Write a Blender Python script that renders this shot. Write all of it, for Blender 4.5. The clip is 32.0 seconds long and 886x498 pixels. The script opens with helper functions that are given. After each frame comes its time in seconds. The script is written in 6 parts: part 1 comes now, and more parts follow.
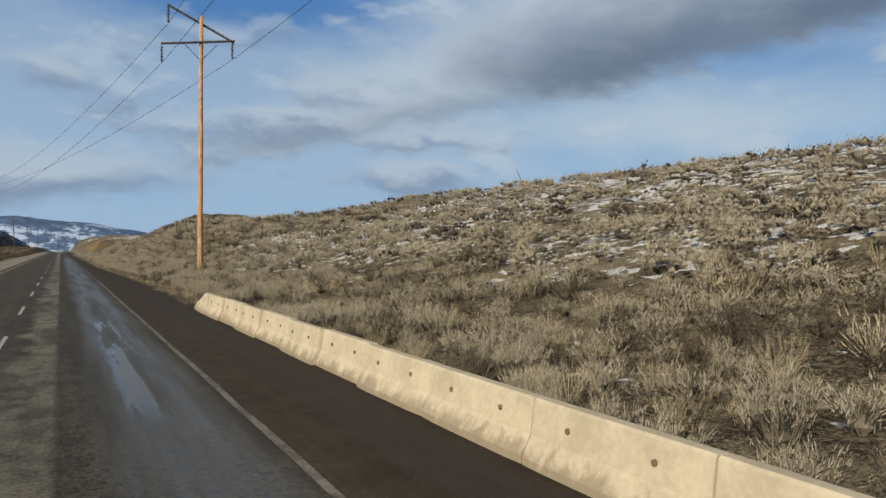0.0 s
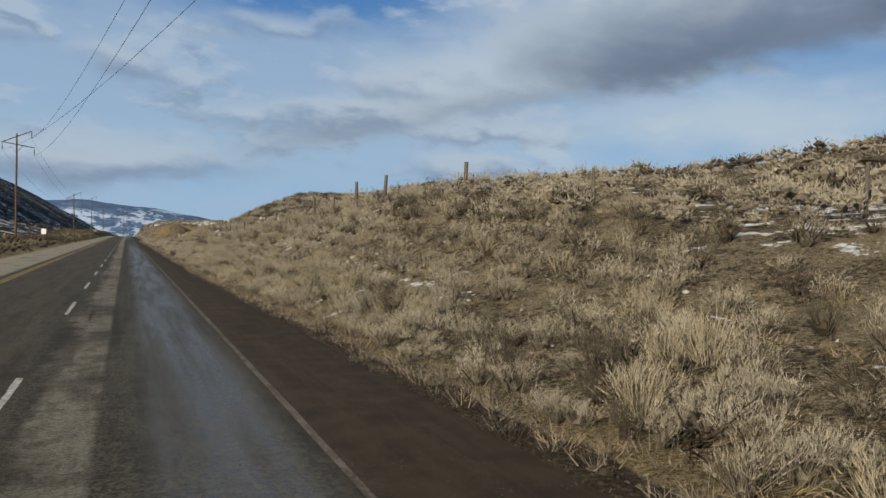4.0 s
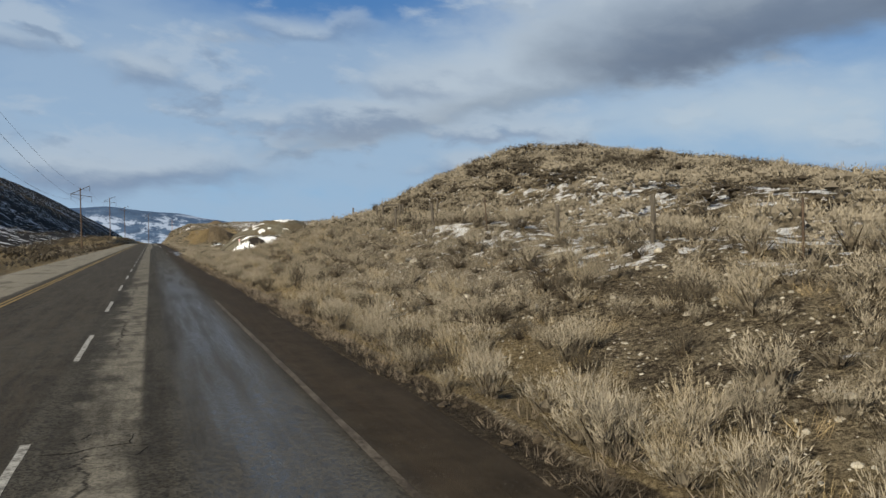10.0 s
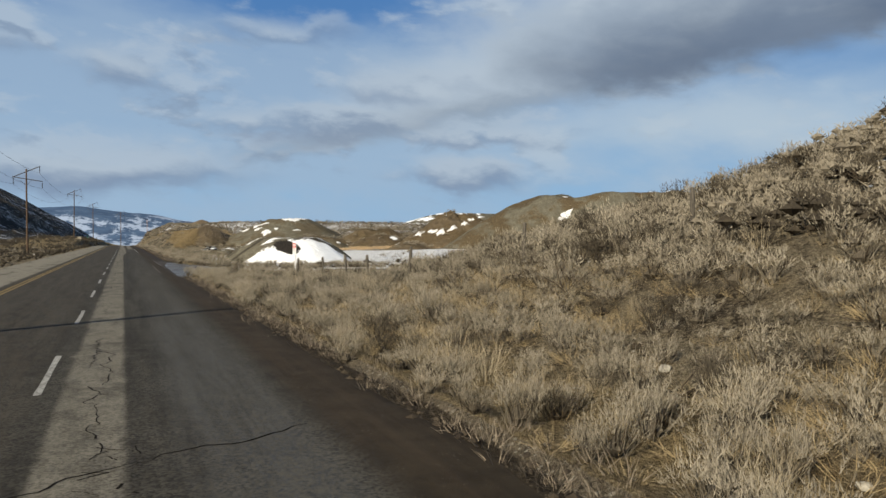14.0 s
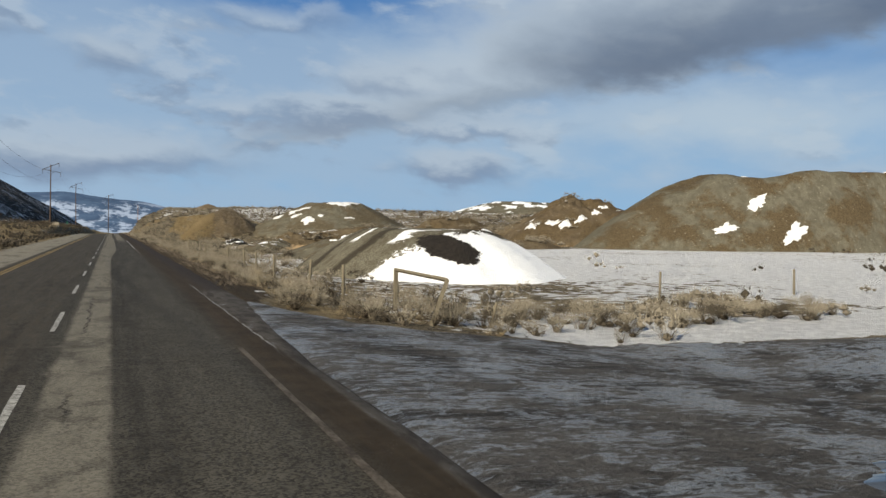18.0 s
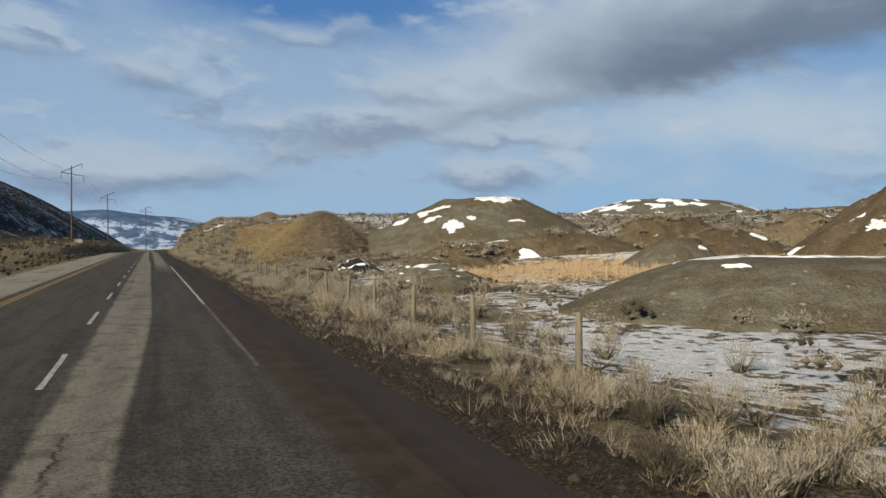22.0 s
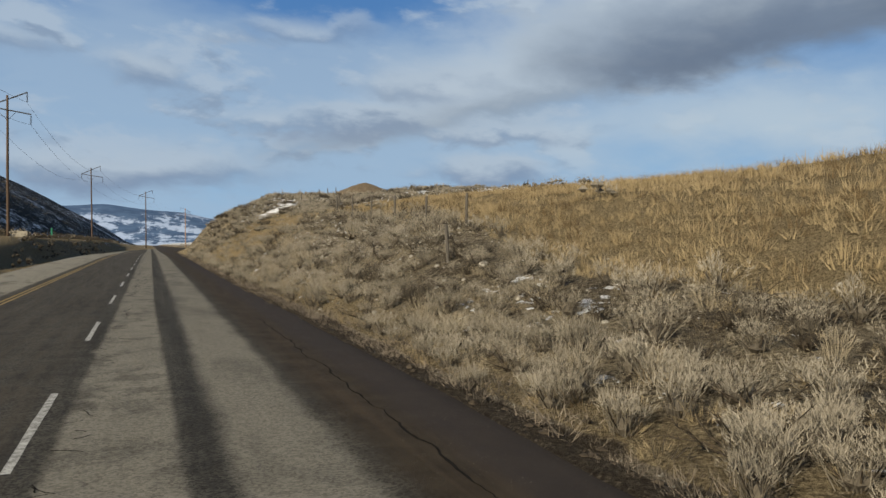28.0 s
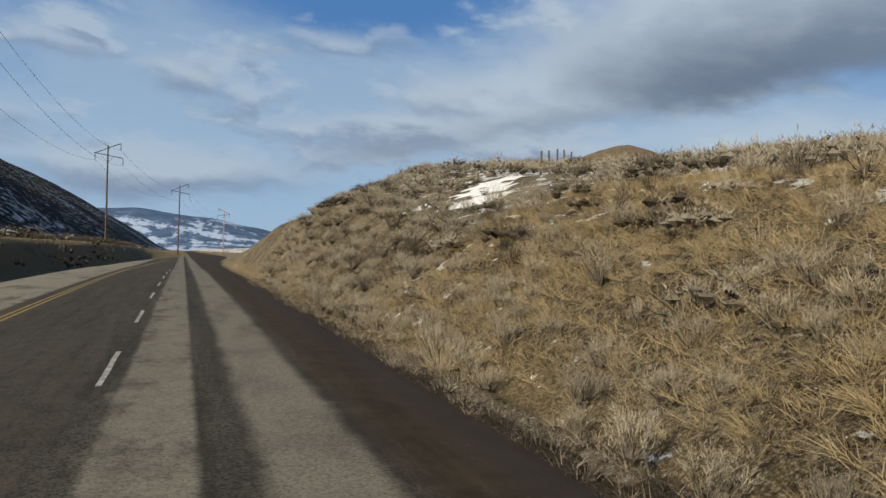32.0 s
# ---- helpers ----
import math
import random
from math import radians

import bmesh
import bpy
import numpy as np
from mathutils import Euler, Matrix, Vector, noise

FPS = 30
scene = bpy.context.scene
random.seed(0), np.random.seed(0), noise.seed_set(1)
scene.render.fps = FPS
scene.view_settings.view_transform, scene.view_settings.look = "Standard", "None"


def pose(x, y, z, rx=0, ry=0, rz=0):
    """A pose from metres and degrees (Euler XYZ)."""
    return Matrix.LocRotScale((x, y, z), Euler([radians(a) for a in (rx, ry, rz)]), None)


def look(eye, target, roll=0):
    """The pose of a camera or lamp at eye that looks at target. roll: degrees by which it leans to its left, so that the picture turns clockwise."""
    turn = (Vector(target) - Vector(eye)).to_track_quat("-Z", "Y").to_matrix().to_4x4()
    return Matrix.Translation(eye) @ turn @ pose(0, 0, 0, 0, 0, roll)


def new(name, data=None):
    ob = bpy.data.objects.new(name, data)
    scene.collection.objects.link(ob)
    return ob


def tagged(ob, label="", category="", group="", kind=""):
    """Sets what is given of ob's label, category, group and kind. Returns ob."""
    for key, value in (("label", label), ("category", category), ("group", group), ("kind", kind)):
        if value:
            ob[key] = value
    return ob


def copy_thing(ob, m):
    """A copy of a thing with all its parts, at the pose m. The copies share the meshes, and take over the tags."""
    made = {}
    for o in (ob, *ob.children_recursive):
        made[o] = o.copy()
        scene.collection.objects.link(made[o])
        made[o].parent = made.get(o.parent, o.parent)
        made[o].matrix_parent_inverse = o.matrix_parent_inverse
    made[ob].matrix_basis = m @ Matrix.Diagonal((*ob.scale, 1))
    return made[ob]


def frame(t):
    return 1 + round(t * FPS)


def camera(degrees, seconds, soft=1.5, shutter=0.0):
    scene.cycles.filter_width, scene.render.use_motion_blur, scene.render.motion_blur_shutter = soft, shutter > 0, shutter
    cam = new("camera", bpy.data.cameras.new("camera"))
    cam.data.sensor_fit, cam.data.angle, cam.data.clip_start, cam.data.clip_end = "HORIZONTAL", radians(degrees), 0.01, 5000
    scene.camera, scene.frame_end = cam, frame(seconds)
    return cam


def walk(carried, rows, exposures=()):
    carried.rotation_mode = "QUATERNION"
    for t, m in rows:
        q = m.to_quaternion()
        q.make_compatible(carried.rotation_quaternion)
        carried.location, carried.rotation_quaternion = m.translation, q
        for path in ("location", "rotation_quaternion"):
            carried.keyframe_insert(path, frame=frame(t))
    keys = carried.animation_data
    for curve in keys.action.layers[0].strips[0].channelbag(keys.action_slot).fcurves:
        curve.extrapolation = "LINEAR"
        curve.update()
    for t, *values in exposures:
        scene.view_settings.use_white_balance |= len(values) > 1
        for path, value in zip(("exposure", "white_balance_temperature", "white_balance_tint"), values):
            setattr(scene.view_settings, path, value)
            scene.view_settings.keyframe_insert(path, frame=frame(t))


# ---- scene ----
# World plan: the road runs along +Y at x = 0 (driving lane), z = 0 is its surface. Metres.
cam = camera(59.9, 32.0, soft=1.5)


def aim(x, y, z, right, up, lean):
    """Camera pose: turned right from the road's heading, tilted up, leaning left, in degrees."""
    return pose(x, y, z, 0, 0, -right) @ pose(0, 0, 0, 90 + up) @ pose(0, 0, 0, 0, 0, lean)


PATH = [
    (0.0, -0.069, 0.0, 2.328, 26.448, -0.463, -0.756),
    (0.5, -0.041, 6.931, 2.327, 27.237, -0.783, -1.4),
    (1.0, -0.013, 13.88, 2.326, 26.403, -0.843, -1.115),
    (1.5, 0.018, 20.854, 2.327, 26.453, -1.17, -0.895),
    (2.0, 0.047, 27.859, 2.327, 24.766, -0.703, -0.545),
    (2.5, 0.073, 34.88, 2.329, 24.193, -0.563, -0.48),
    (3.0, 0.1, 41.9, 2.332, 23.722, -0.848, -0.054),
    (3.5, 0.126, 48.936, 2.339, 23.06, -0.924, 0.965),
    (4.0, 0.15, 55.944, 2.344, 22.408, -0.961, 0.758),
    (4.5, 0.171, 62.918, 2.348, 21.795, -0.905, 0.482),
    (5.0, 0.187, 69.855, 2.35, 21.254, -0.702, 0.535),
    (5.5, 0.196, 76.751, 2.352, 20.815, -0.297, 0.833),
    (6.0, 0.196, 83.6, 2.355, 20.511, 0.362, 0.758),
    (6.5, 0.185, 90.456, 2.358, 20.561, 0.176, 0.65),
    (7.0, 0.164, 97.314, 2.36, 21.004, -0.053, 0.437),
    (7.5, 0.137, 104.129, 2.362, 20.698, -0.337, 0.232),
    (8.0, 0.106, 110.921, 2.361, 20.703, -0.578, 0.364),
    (8.5, 0.073, 117.697, 2.357, 20.787, -0.885, 0.072),
    (9.0, 0.043, 124.465, 2.351, 20.816, -1.177, -0.342),
    (9.5, 0.017, 131.27, 2.351, 20.444, -1.323, -0.54),
    (10.0, -0.005, 138.142, 2.355, 20.772, -1.07, -0.69),
    (10.5, -0.026, 145.095, 2.364, 20.692, -1.017, -0.934),
    (11.0, -0.05, 152.093, 2.371, 20.923, -0.948, -0.91),
    (11.5, -0.079, 159.115, 2.371, 20.78, -1.127, -0.828),
    (12.0, -0.111, 166.168, 2.368, 21.156, -0.903, 0.076),
    (12.5, -0.141, 173.25, 2.365, 20.81, -0.661, 0.096),
    (13.0, -0.166, 180.374, 2.361, 21.234, -0.252, -0.014),
    (13.5, -0.183, 187.543, 2.354, 21.426, -0.39, 0.075),
    (14.0, -0.194, 194.736, 2.347, 22.584, -0.678, 0.097),
    (14.5, -0.2, 201.922, 2.341, 22.467, -0.825, 0.133),
    (15.0, -0.203, 209.11, 2.338, 21.736, -0.917, 0.058),
    (15.5, -0.207, 216.298, 2.341, 22.809, -1.019, 0.142),
    (16.0, -0.21, 223.49, 2.348, 23.23, -0.953, 0.105),
    (16.5, -0.212, 230.684, 2.358, 23.391, -0.829, 0.192),
    (17.0, -0.212, 237.878, 2.371, 23.399, -0.758, 0.521),
    (17.5, -0.209, 245.069, 2.386, 23.357, -0.853, 1.016),
    (18.0, -0.203, 252.256, 2.396, 23.374, -1.225, 1.081),
    (18.5, -0.194, 259.451, 2.393, 22.665, -1.617, 1.077),
    (19.0, -0.174, 266.682, 2.384, 23.063, -2.013, 0.858),
    (19.5, -0.135, 273.959, 2.372, 23.055, -1.895, 0.668),
    (20.0, -0.072, 281.272, 2.364, 22.436, -1.426, 0.225),
    (20.5, 0.008, 288.642, 2.358, 22.945, -1.544, -0.284),
    (21.0, 0.098, 296.06, 2.355, 23.271, -1.452, -0.433),
    (21.5, 0.195, 303.534, 2.352, 22.921, -0.796, -0.382),
    (22.0, 0.289, 311.044, 2.35, 20.85, -0.548, -0.255),
    (22.5, 0.37, 318.558, 2.35, 21.132, -0.723, -0.286),
    (23.0, 0.427, 326.07, 2.349, 21.286, -0.398, -0.473),
    (23.5, 0.446, 333.611, 2.347, 22.501, -0.169, -0.606),
    (24.0, 0.433, 341.206, 2.343, 22.743, -0.448, -0.599),
    (24.5, 0.395, 348.85, 2.338, 21.055, -0.625, -0.428),
    (25.0, 0.343, 356.457, 2.335, 20.45, -0.831, -0.166),
    (25.5, 0.283, 364.019, 2.337, 21.17, -1.134, -0.238),
    (26.0, 0.217, 371.557, 2.339, 21.555, -1.148, -0.145),
    (26.5, 0.149, 379.07, 2.34, 21.659, -1.0, -0.081),
    (27.0, 0.082, 386.553, 2.339, 21.535, -0.815, -0.094),
    (27.5, 0.021, 394.007, 2.337, 21.239, -0.72, -0.152),
    (28.0, -0.03, 401.427, 2.336, 20.824, -0.842, -0.129),
    (28.5, -0.069, 408.819, 2.337, 19.168, -0.643, 0.272),
    (29.0, -0.098, 416.192, 2.342, 19.404, -0.432, 1.004),
    (29.5, -0.12, 423.563, 2.35, 18.957, -0.538, 1.597),
    (30.0, -0.137, 430.945, 2.36, 18.319, -0.421, 2.157),
    (30.5, -0.149, 438.307, 2.367, 18.531, -0.12, 2.364),
    (31.0, -0.157, 445.659, 2.369, 18.227, 0.189, 2.177),
    (31.5, -0.162, 453.001, 2.369, 18.279, 0.212, 2.013),
    (32.0, -0.167, 460.348, 2.368, 18.685, 0.227, 1.904),
]
walk(cam, [(r[0], aim(*r[1:])) for r in PATH], [(0.0, 0.44), (32.0, 0.44)])

# ---------------------------------------------------------------- world and sun
SUN_AZ, SUN_EL = 234.5, 26.5      # compass from +Y towards +X; degrees above the horizon
SKY_GAIN = 0.0400

world = bpy.data.worlds.new("world")
scene.world = world
world.use_nodes = True


def build_world():
    nt = world.node_tree
    nt.nodes.clear()
    N, L = nt.nodes, nt.links

    def node(kind, **kw):
        n = N.new(kind)
        for k, v in kw.items():
            n.inputs[k].default_value = v
        return n

    def math_node(op, a, b=None, c=None, clamp=False):
        n = N.new("ShaderNodeMath")
        n.operation, n.use_clamp = op, clamp
        for i, v in enumerate((a, b, c)):
            if v is None:
                continue
            if isinstance(v, (int, float)):
                n.inputs[i].default_value = v
            else:
                L.new(v, n.inputs[i])
        return n.outputs[0]

    def smooth(v, lo, hi):
        n = N.new("ShaderNodeMapRange")
        n.interpolation_type = "SMOOTHSTEP"
        L.new(v, n.inputs[0])
        n.inputs[1].default_value, n.inputs[2].default_value = lo, hi
        return n.outputs[0]

    def mix(f, a, b):
        n = N.new("ShaderNodeMix")
        n.data_type = "RGBA"
        L.new(f, n.inputs[0])
        for i, v in ((6, a), (7, b)):
            if isinstance(v, tuple):
                n.inputs[i].default_value = (*v, 1)
            else:
                L.new(v, n.inputs[i])
        return n.outputs[2]

    sky = N.new("ShaderNodeTexSky")
    sky.sky_type, sky.sun_disc = "NISHITA", False
    sky.sun_elevation, sky.sun_rotation = radians(SUN_EL), radians(SUN_AZ)
    sky.altitude, sky.air_density, sky.dust_density, sky.ozone_density = 600, 1.0, 0.6, 1.5

    tc = N.new("ShaderNodeTexCoord")
    sep = N.new("ShaderNodeSeparateXYZ")
    L.new(tc.outputs["Generated"], sep.inputs[0])
    az = math_node("ARCTAN2", sep.outputs[0], sep.outputs[1])      # radians right of +Y
    el = math_node("ARCSINE", sep.outputs[2])
    uv = N.new("ShaderNodeCombineXYZ")
    L.new(az, uv.inputs[0])
    L.new(math_node("MULTIPLY", math_node("MULTIPLY_ADD", az, 0.06, el), 2.2), uv.inputs[1])

    def clouds(scale, detail, dist, seed, rough=0.5, rise=0.0):
        n = N.new("ShaderNodeTexNoise")
        n.noise_dimensions = "4D"
        n.inputs["W"].default_value = seed
        n.inputs["Scale"].default_value, n.inputs["Detail"].default_value = scale, detail
        n.inputs["Distortion"].default_value, n.inputs["Roughness"].default_value = dist, rough
        if rise:
            up = N.new("ShaderNodeVectorMath")
            L.new(uv.outputs[0], up.inputs[0])
            up.inputs[1].default_value = (0, rise, 0)
            L.new(up.outputs[0], n.inputs["Vector"])
        else:
            L.new(uv.outputs[0], n.inputs["Vector"])
        return n.outputs[0]

    big = clouds(3.2, 6, 0.15, 3.1)
    mid = clouds(8.0, 6, 0.2, 8.4, 0.52)
    fine = clouds(17.0, 6, 0.3, 5.2, 0.55)
    # azimuth and height in degrees, rumpled so that every edge is ragged
    deg = 57.2958
    wa = math_node("MULTIPLY_ADD", math_node("SUBTRACT", mid, 0.5), 16.0, math_node("MULTIPLY", az, deg))
    we = math_node("MULTIPLY_ADD", math_node("SUBTRACT", mid, 0.5), 5.0, math_node("MULTIPLY", el, deg))
    we = math_node("MULTIPLY_ADD", math_node("SUBTRACT", fine, 0.5), 2.6, we)

    def blob(a, e, ra, re, sharp=1.0):
        """1 in the middle of a soft ellipse at azimuth a and height e (degrees)."""
        x = math_node("DIVIDE", math_node("SUBTRACT", wa, a), ra)
        y = math_node("DIVIDE", math_node("SUBTRACT", we, e), re)
        r = math_node("ADD", math_node("MULTIPLY", x, x), math_node("MULTIPLY", y, y))
        return math_node("POWER", 2.718, math_node("MULTIPLY", math_node("POWER", r, sharp), -1.0))

    # clear air: deep blue above, paler and milky towards the horizon
    mute = math_node("MULTIPLY", smooth(el, 0.85, 0.38), 0.72)
    blue = mix(smooth(el, 0.30, 0.02), mix(mute, sky.outputs[0], (1.45, 4.1, 9.4)), (5.2, 8.4, 12.0))
    veil = math_node("MULTIPLY_ADD", big, 0.55, math_node("MULTIPLY", mid, 0.45))
    veil = math_node("MULTIPLY_ADD", blob(14, 19, 11, 4.0), -0.22, veil)
    veil = math_node("MULTIPLY_ADD", blob(-6, 12, 8, 8), 0.10, veil)
    veil = math_node("MULTIPLY_ADD", blob(15, 11, 9, 4), 0.22, veil)
    veil = math_node("MULTIPLY_ADD", blob(10, 6, 16, 6), 0.16, veil)
    veil = math_node("MULTIPLY_ADD", smooth(el, 0.42, 0.75), -0.20, veil)
    veil = math_node("MULTIPLY", smooth(veil, 0.36, 0.64), 0.72)
    colour = mix(veil, blue, (6.9, 8.5, 10.6))

    # broken mid-level cloud: lit tops and soft grey bellies, in loose rows
    tuft = math_node("MULTIPLY_ADD", mid, 0.62, math_node("MULTIPLY", fine, 0.38))
    tuft = math_node("MULTIPLY_ADD", blob(14, 20, 10, 4.0), -0.10, math_node("MULTIPLY_ADD", smooth(el, 0.36, 0.55), -0.12, tuft))
    under = clouds(8.0, 6, 0.2, 8.4, 0.52, 0.035)
    belly = smooth(math_node("SUBTRACT", under, mid), -0.03, 0.06)
    rows = math_node("MULTIPLY", smooth(tuft, 0.49, 0.60), math_node("MULTIPLY", smooth(el, 0.05, 0.12), 0.72))
    colour = mix(rows, colour, mix(belly, (8.3, 9.3, 10.8), (4.7, 5.7, 7.5)))

    # the long grey bank: its lower edge climbs to the right, its near flank is sunlit
    low = math_node("MULTIPLY_ADD", math_node("SUBTRACT", wa, 30.0), 0.17, 9.2)
    above = math_node("SUBTRACT", we, low)
    start = smooth(math_node("ADD", wa, math_node("MULTIPLY", math_node("SUBTRACT", we, 12.0), -1.6)), 13.0, 25.0)
    bank = math_node("MULTIPLY", math_node("MULTIPLY", smooth(above, -0.8, 1.6), start), smooth(el, 0.62, 0.42))
    grey = math_node("MULTIPLY", smooth(wa, 21.0, 36.0), smooth(above, 9.5, 1.5))
    grey = math_node("MULTIPLY", grey, math_node("MULTIPLY_ADD", big, 0.7, 0.55), clamp=True)
    grey = math_node("MAXIMUM", grey, math_node("MULTIPLY", smooth(above, 3.0, 0.6), 0.62))
    colour = mix(math_node("MULTIPLY", bank, 0.93), colour, mix(grey, (9.4, 10.2, 11.3), (2.25, 2.8, 3.95)))
    # the bright gap under it
    colour = mix(math_node("MULTIPLY", blob(44, 8.0, 15, 2.6), 0.75), colour, (9.6, 10.6, 11.6))

    # smaller clouds, each a white top over a grey belly: azimuth, height, widths, strength
    for a, e, ra, re, w in ((24.5, 5.0, 6.5, 1.5, 0.85), (0.5, 11.6, 5.0, 1.7, 0.75), (10, 14.8, 5.5, 1.2, 0.5), (13, 8.6, 9, 1.2, 0.7),
                            (-9, 13.0, 4, 1.3, 0.6), (-2, 5.0, 11, 2.2, 0.9), (19, 11.2, 5, 1.6, 0.6), (26, 8.0, 7, 0.9, 0.65),
                            (-16, 7.5, 8, 2.0, 0.6), (52, 4.2, 8, 1.0, 0.5)):
        puff = math_node("MULTIPLY", smooth(blob(a, e, ra, re), 0.15, 0.95), w)
        belly = smooth(math_node("SUBTRACT", we, e), 0.35 * re, -0.55 * re)
        colour = mix(puff, colour, mix(belly, (8.6, 9.4, 10.6), (4.0, 5.0, 6.9)))
    bg = N.new("ShaderNodeBackground")
    bg.inputs[1].default_value = SKY_GAIN
    cool = node("ShaderNodeMix")
    cool.data_type, cool.blend_type = "RGBA", "MULTIPLY"
    cool.inputs[0].default_value, cool.inputs[7].default_value = 1.0, (0.93, 1.01, 1.05, 1)
    L.new(colour, cool.inputs[6])
    L.new(cool.outputs[2], bg.inputs[0])
    out = N.new("ShaderNodeOutputWorld")
    L.new(bg.outputs[0], out.inputs[0])


build_world()

sun_data = bpy.data.lights.new("sun", "SUN")
sun_data.energy, sun_data.angle, sun_data.color = 5.0, radians(0.6), (1.0, 0.90, 0.71)
sun = new("sun", sun_data)
sun.matrix_world = look((0, 0, 60), (-40 * math.sin(radians(SUN_AZ)), -40 * math.cos(radians(SUN_AZ)),
                                      60 - 40 * math.tan(radians(SUN_EL))))


# ---------------------------------------------------------------- materials
def tree_of(name):
    m = bpy.data.materials.new(name)
    m.use_nodes = True
    return m, m.node_tree, m.node_tree.nodes["Principled BSDF"]


class Nodes:
    """Short hand for wiring a node material."""

    def __init__(self, name, rough=0.85, metal=0.0, spec=0.3):
        self.m, self.t, self.b = tree_of(name)
        self.b.inputs["Roughness"].default_value = rough
        self.b.inputs["Metallic"].default_value = metal
        self.b.inputs["Specular IOR Level"].default_value = spec
        self.co = self.t.nodes.new("ShaderNodeTexCoord").outputs["Object"]
        self.geo = self.t.nodes.new("ShaderNodeNewGeometry")

    def world_place(self):
        return self.geo.outputs["Position"]

    def scaled(self, vec, s):
        n = self.t.nodes.new("ShaderNodeVectorMath")
        n.operation = "MULTIPLY"
        self.t.links.new(vec, n.inputs[0])
        n.inputs[1].default_value = s
        return n.outputs[0]

    def noise(self, vec, scale, detail=5, rough=0.55, dist=0.0):
        n = self.t.nodes.new("ShaderNodeTexNoise")
        self.t.links.new(vec, n.inputs["Vector"])
        n.inputs["Scale"].default_value, n.inputs["Detail"].default_value = scale, detail
        n.inputs["Roughness"].default_value, n.inputs["Distortion"].default_value = rough, dist
        return n.outputs[0]

    def cells(self, vec, scale, out="Distance", feature="F1"):
        n = self.t.nodes.new("ShaderNodeTexVoronoi")
        n.feature = feature
        self.t.links.new(vec, n.inputs["Vector"])
        n.inputs["Scale"].default_value = scale
        return n.outputs[out]

    def attr(self, name):
        n = self.t.nodes.new("ShaderNodeAttribute")
        n.attribute_name = name
        return n.outputs["Fac"]

    def math(self, op, a, b=None, c=None, clamp=False):
        n = self.t.nodes.new("ShaderNodeMath")
        n.operation, n.use_clamp = op, clamp
        for i, v in enumerate((a, b, c)):
            if v is None:
                continue
            if isinstance(v, (int, float)):
                n.inputs[i].default_value = v
            else:
                self.t.links.new(v, n.inputs[i])
        return n.outputs[0]

    def step(self, v, lo, hi):
        n = self.t.nodes.new("ShaderNodeMapRange")
        n.interpolation_type = "SMOOTHSTEP"
        self.t.links.new(v, n.inputs[0])
        n.inputs[1].default_value, n.inputs[2].default_value = lo, hi
        return n.outputs[0]

    def band(self, v, lo, hi, soft):
        return self.math("MULTIPLY", self.step(v, lo - soft, lo + soft), self.step(v, hi + soft, hi - soft))

    def axes(self, vec):
        n = self.t.nodes.new("ShaderNodeSeparateXYZ")
        self.t.links.new(vec, n.inputs[0])
        return n.outputs

    def mix(self, f, a, b):
        n = self.t.nodes.new("ShaderNodeMix")
        n.data_type = "RGBA"
        if isinstance(f, (int, float)):
            n.inputs[0].default_value = f
        else:
            self.t.links.new(f, n.inputs[0])
        for i, v in ((6, a), (7, b)):
            if isinstance(v, tuple):
                n.inputs[i].default_value = (*v, 1)
            else:
                self.t.links.new(v, n.inputs[i])
        return n.outputs[2]

    def bump(self, height, strength, distance):
        n = self.t.nodes.new("ShaderNodeBump")
        n.inputs["Strength"].default_value, n.inputs["Distance"].default_value = strength, distance
        self.t.links.new(height, n.inputs["Height"])
        self.t.links.new(n.outputs[0], self.b.inputs["Normal"])

    def colour(self, c):
        if isinstance(c, tuple):
            self.b.inputs["Base Color"].default_value = (*c, 1)
        else:
            self.t.links.new(c, self.b.inputs["Base Color"])

    def rough(self, v):
        self.t.links.new(v, self.b.inputs["Roughness"])

    def chance(self):
        n = self.t.nodes.new("ShaderNodeObjectInfo")
        return n.outputs["Random"]

    def island(self):
        return self.geo.outputs["Random Per Island"]


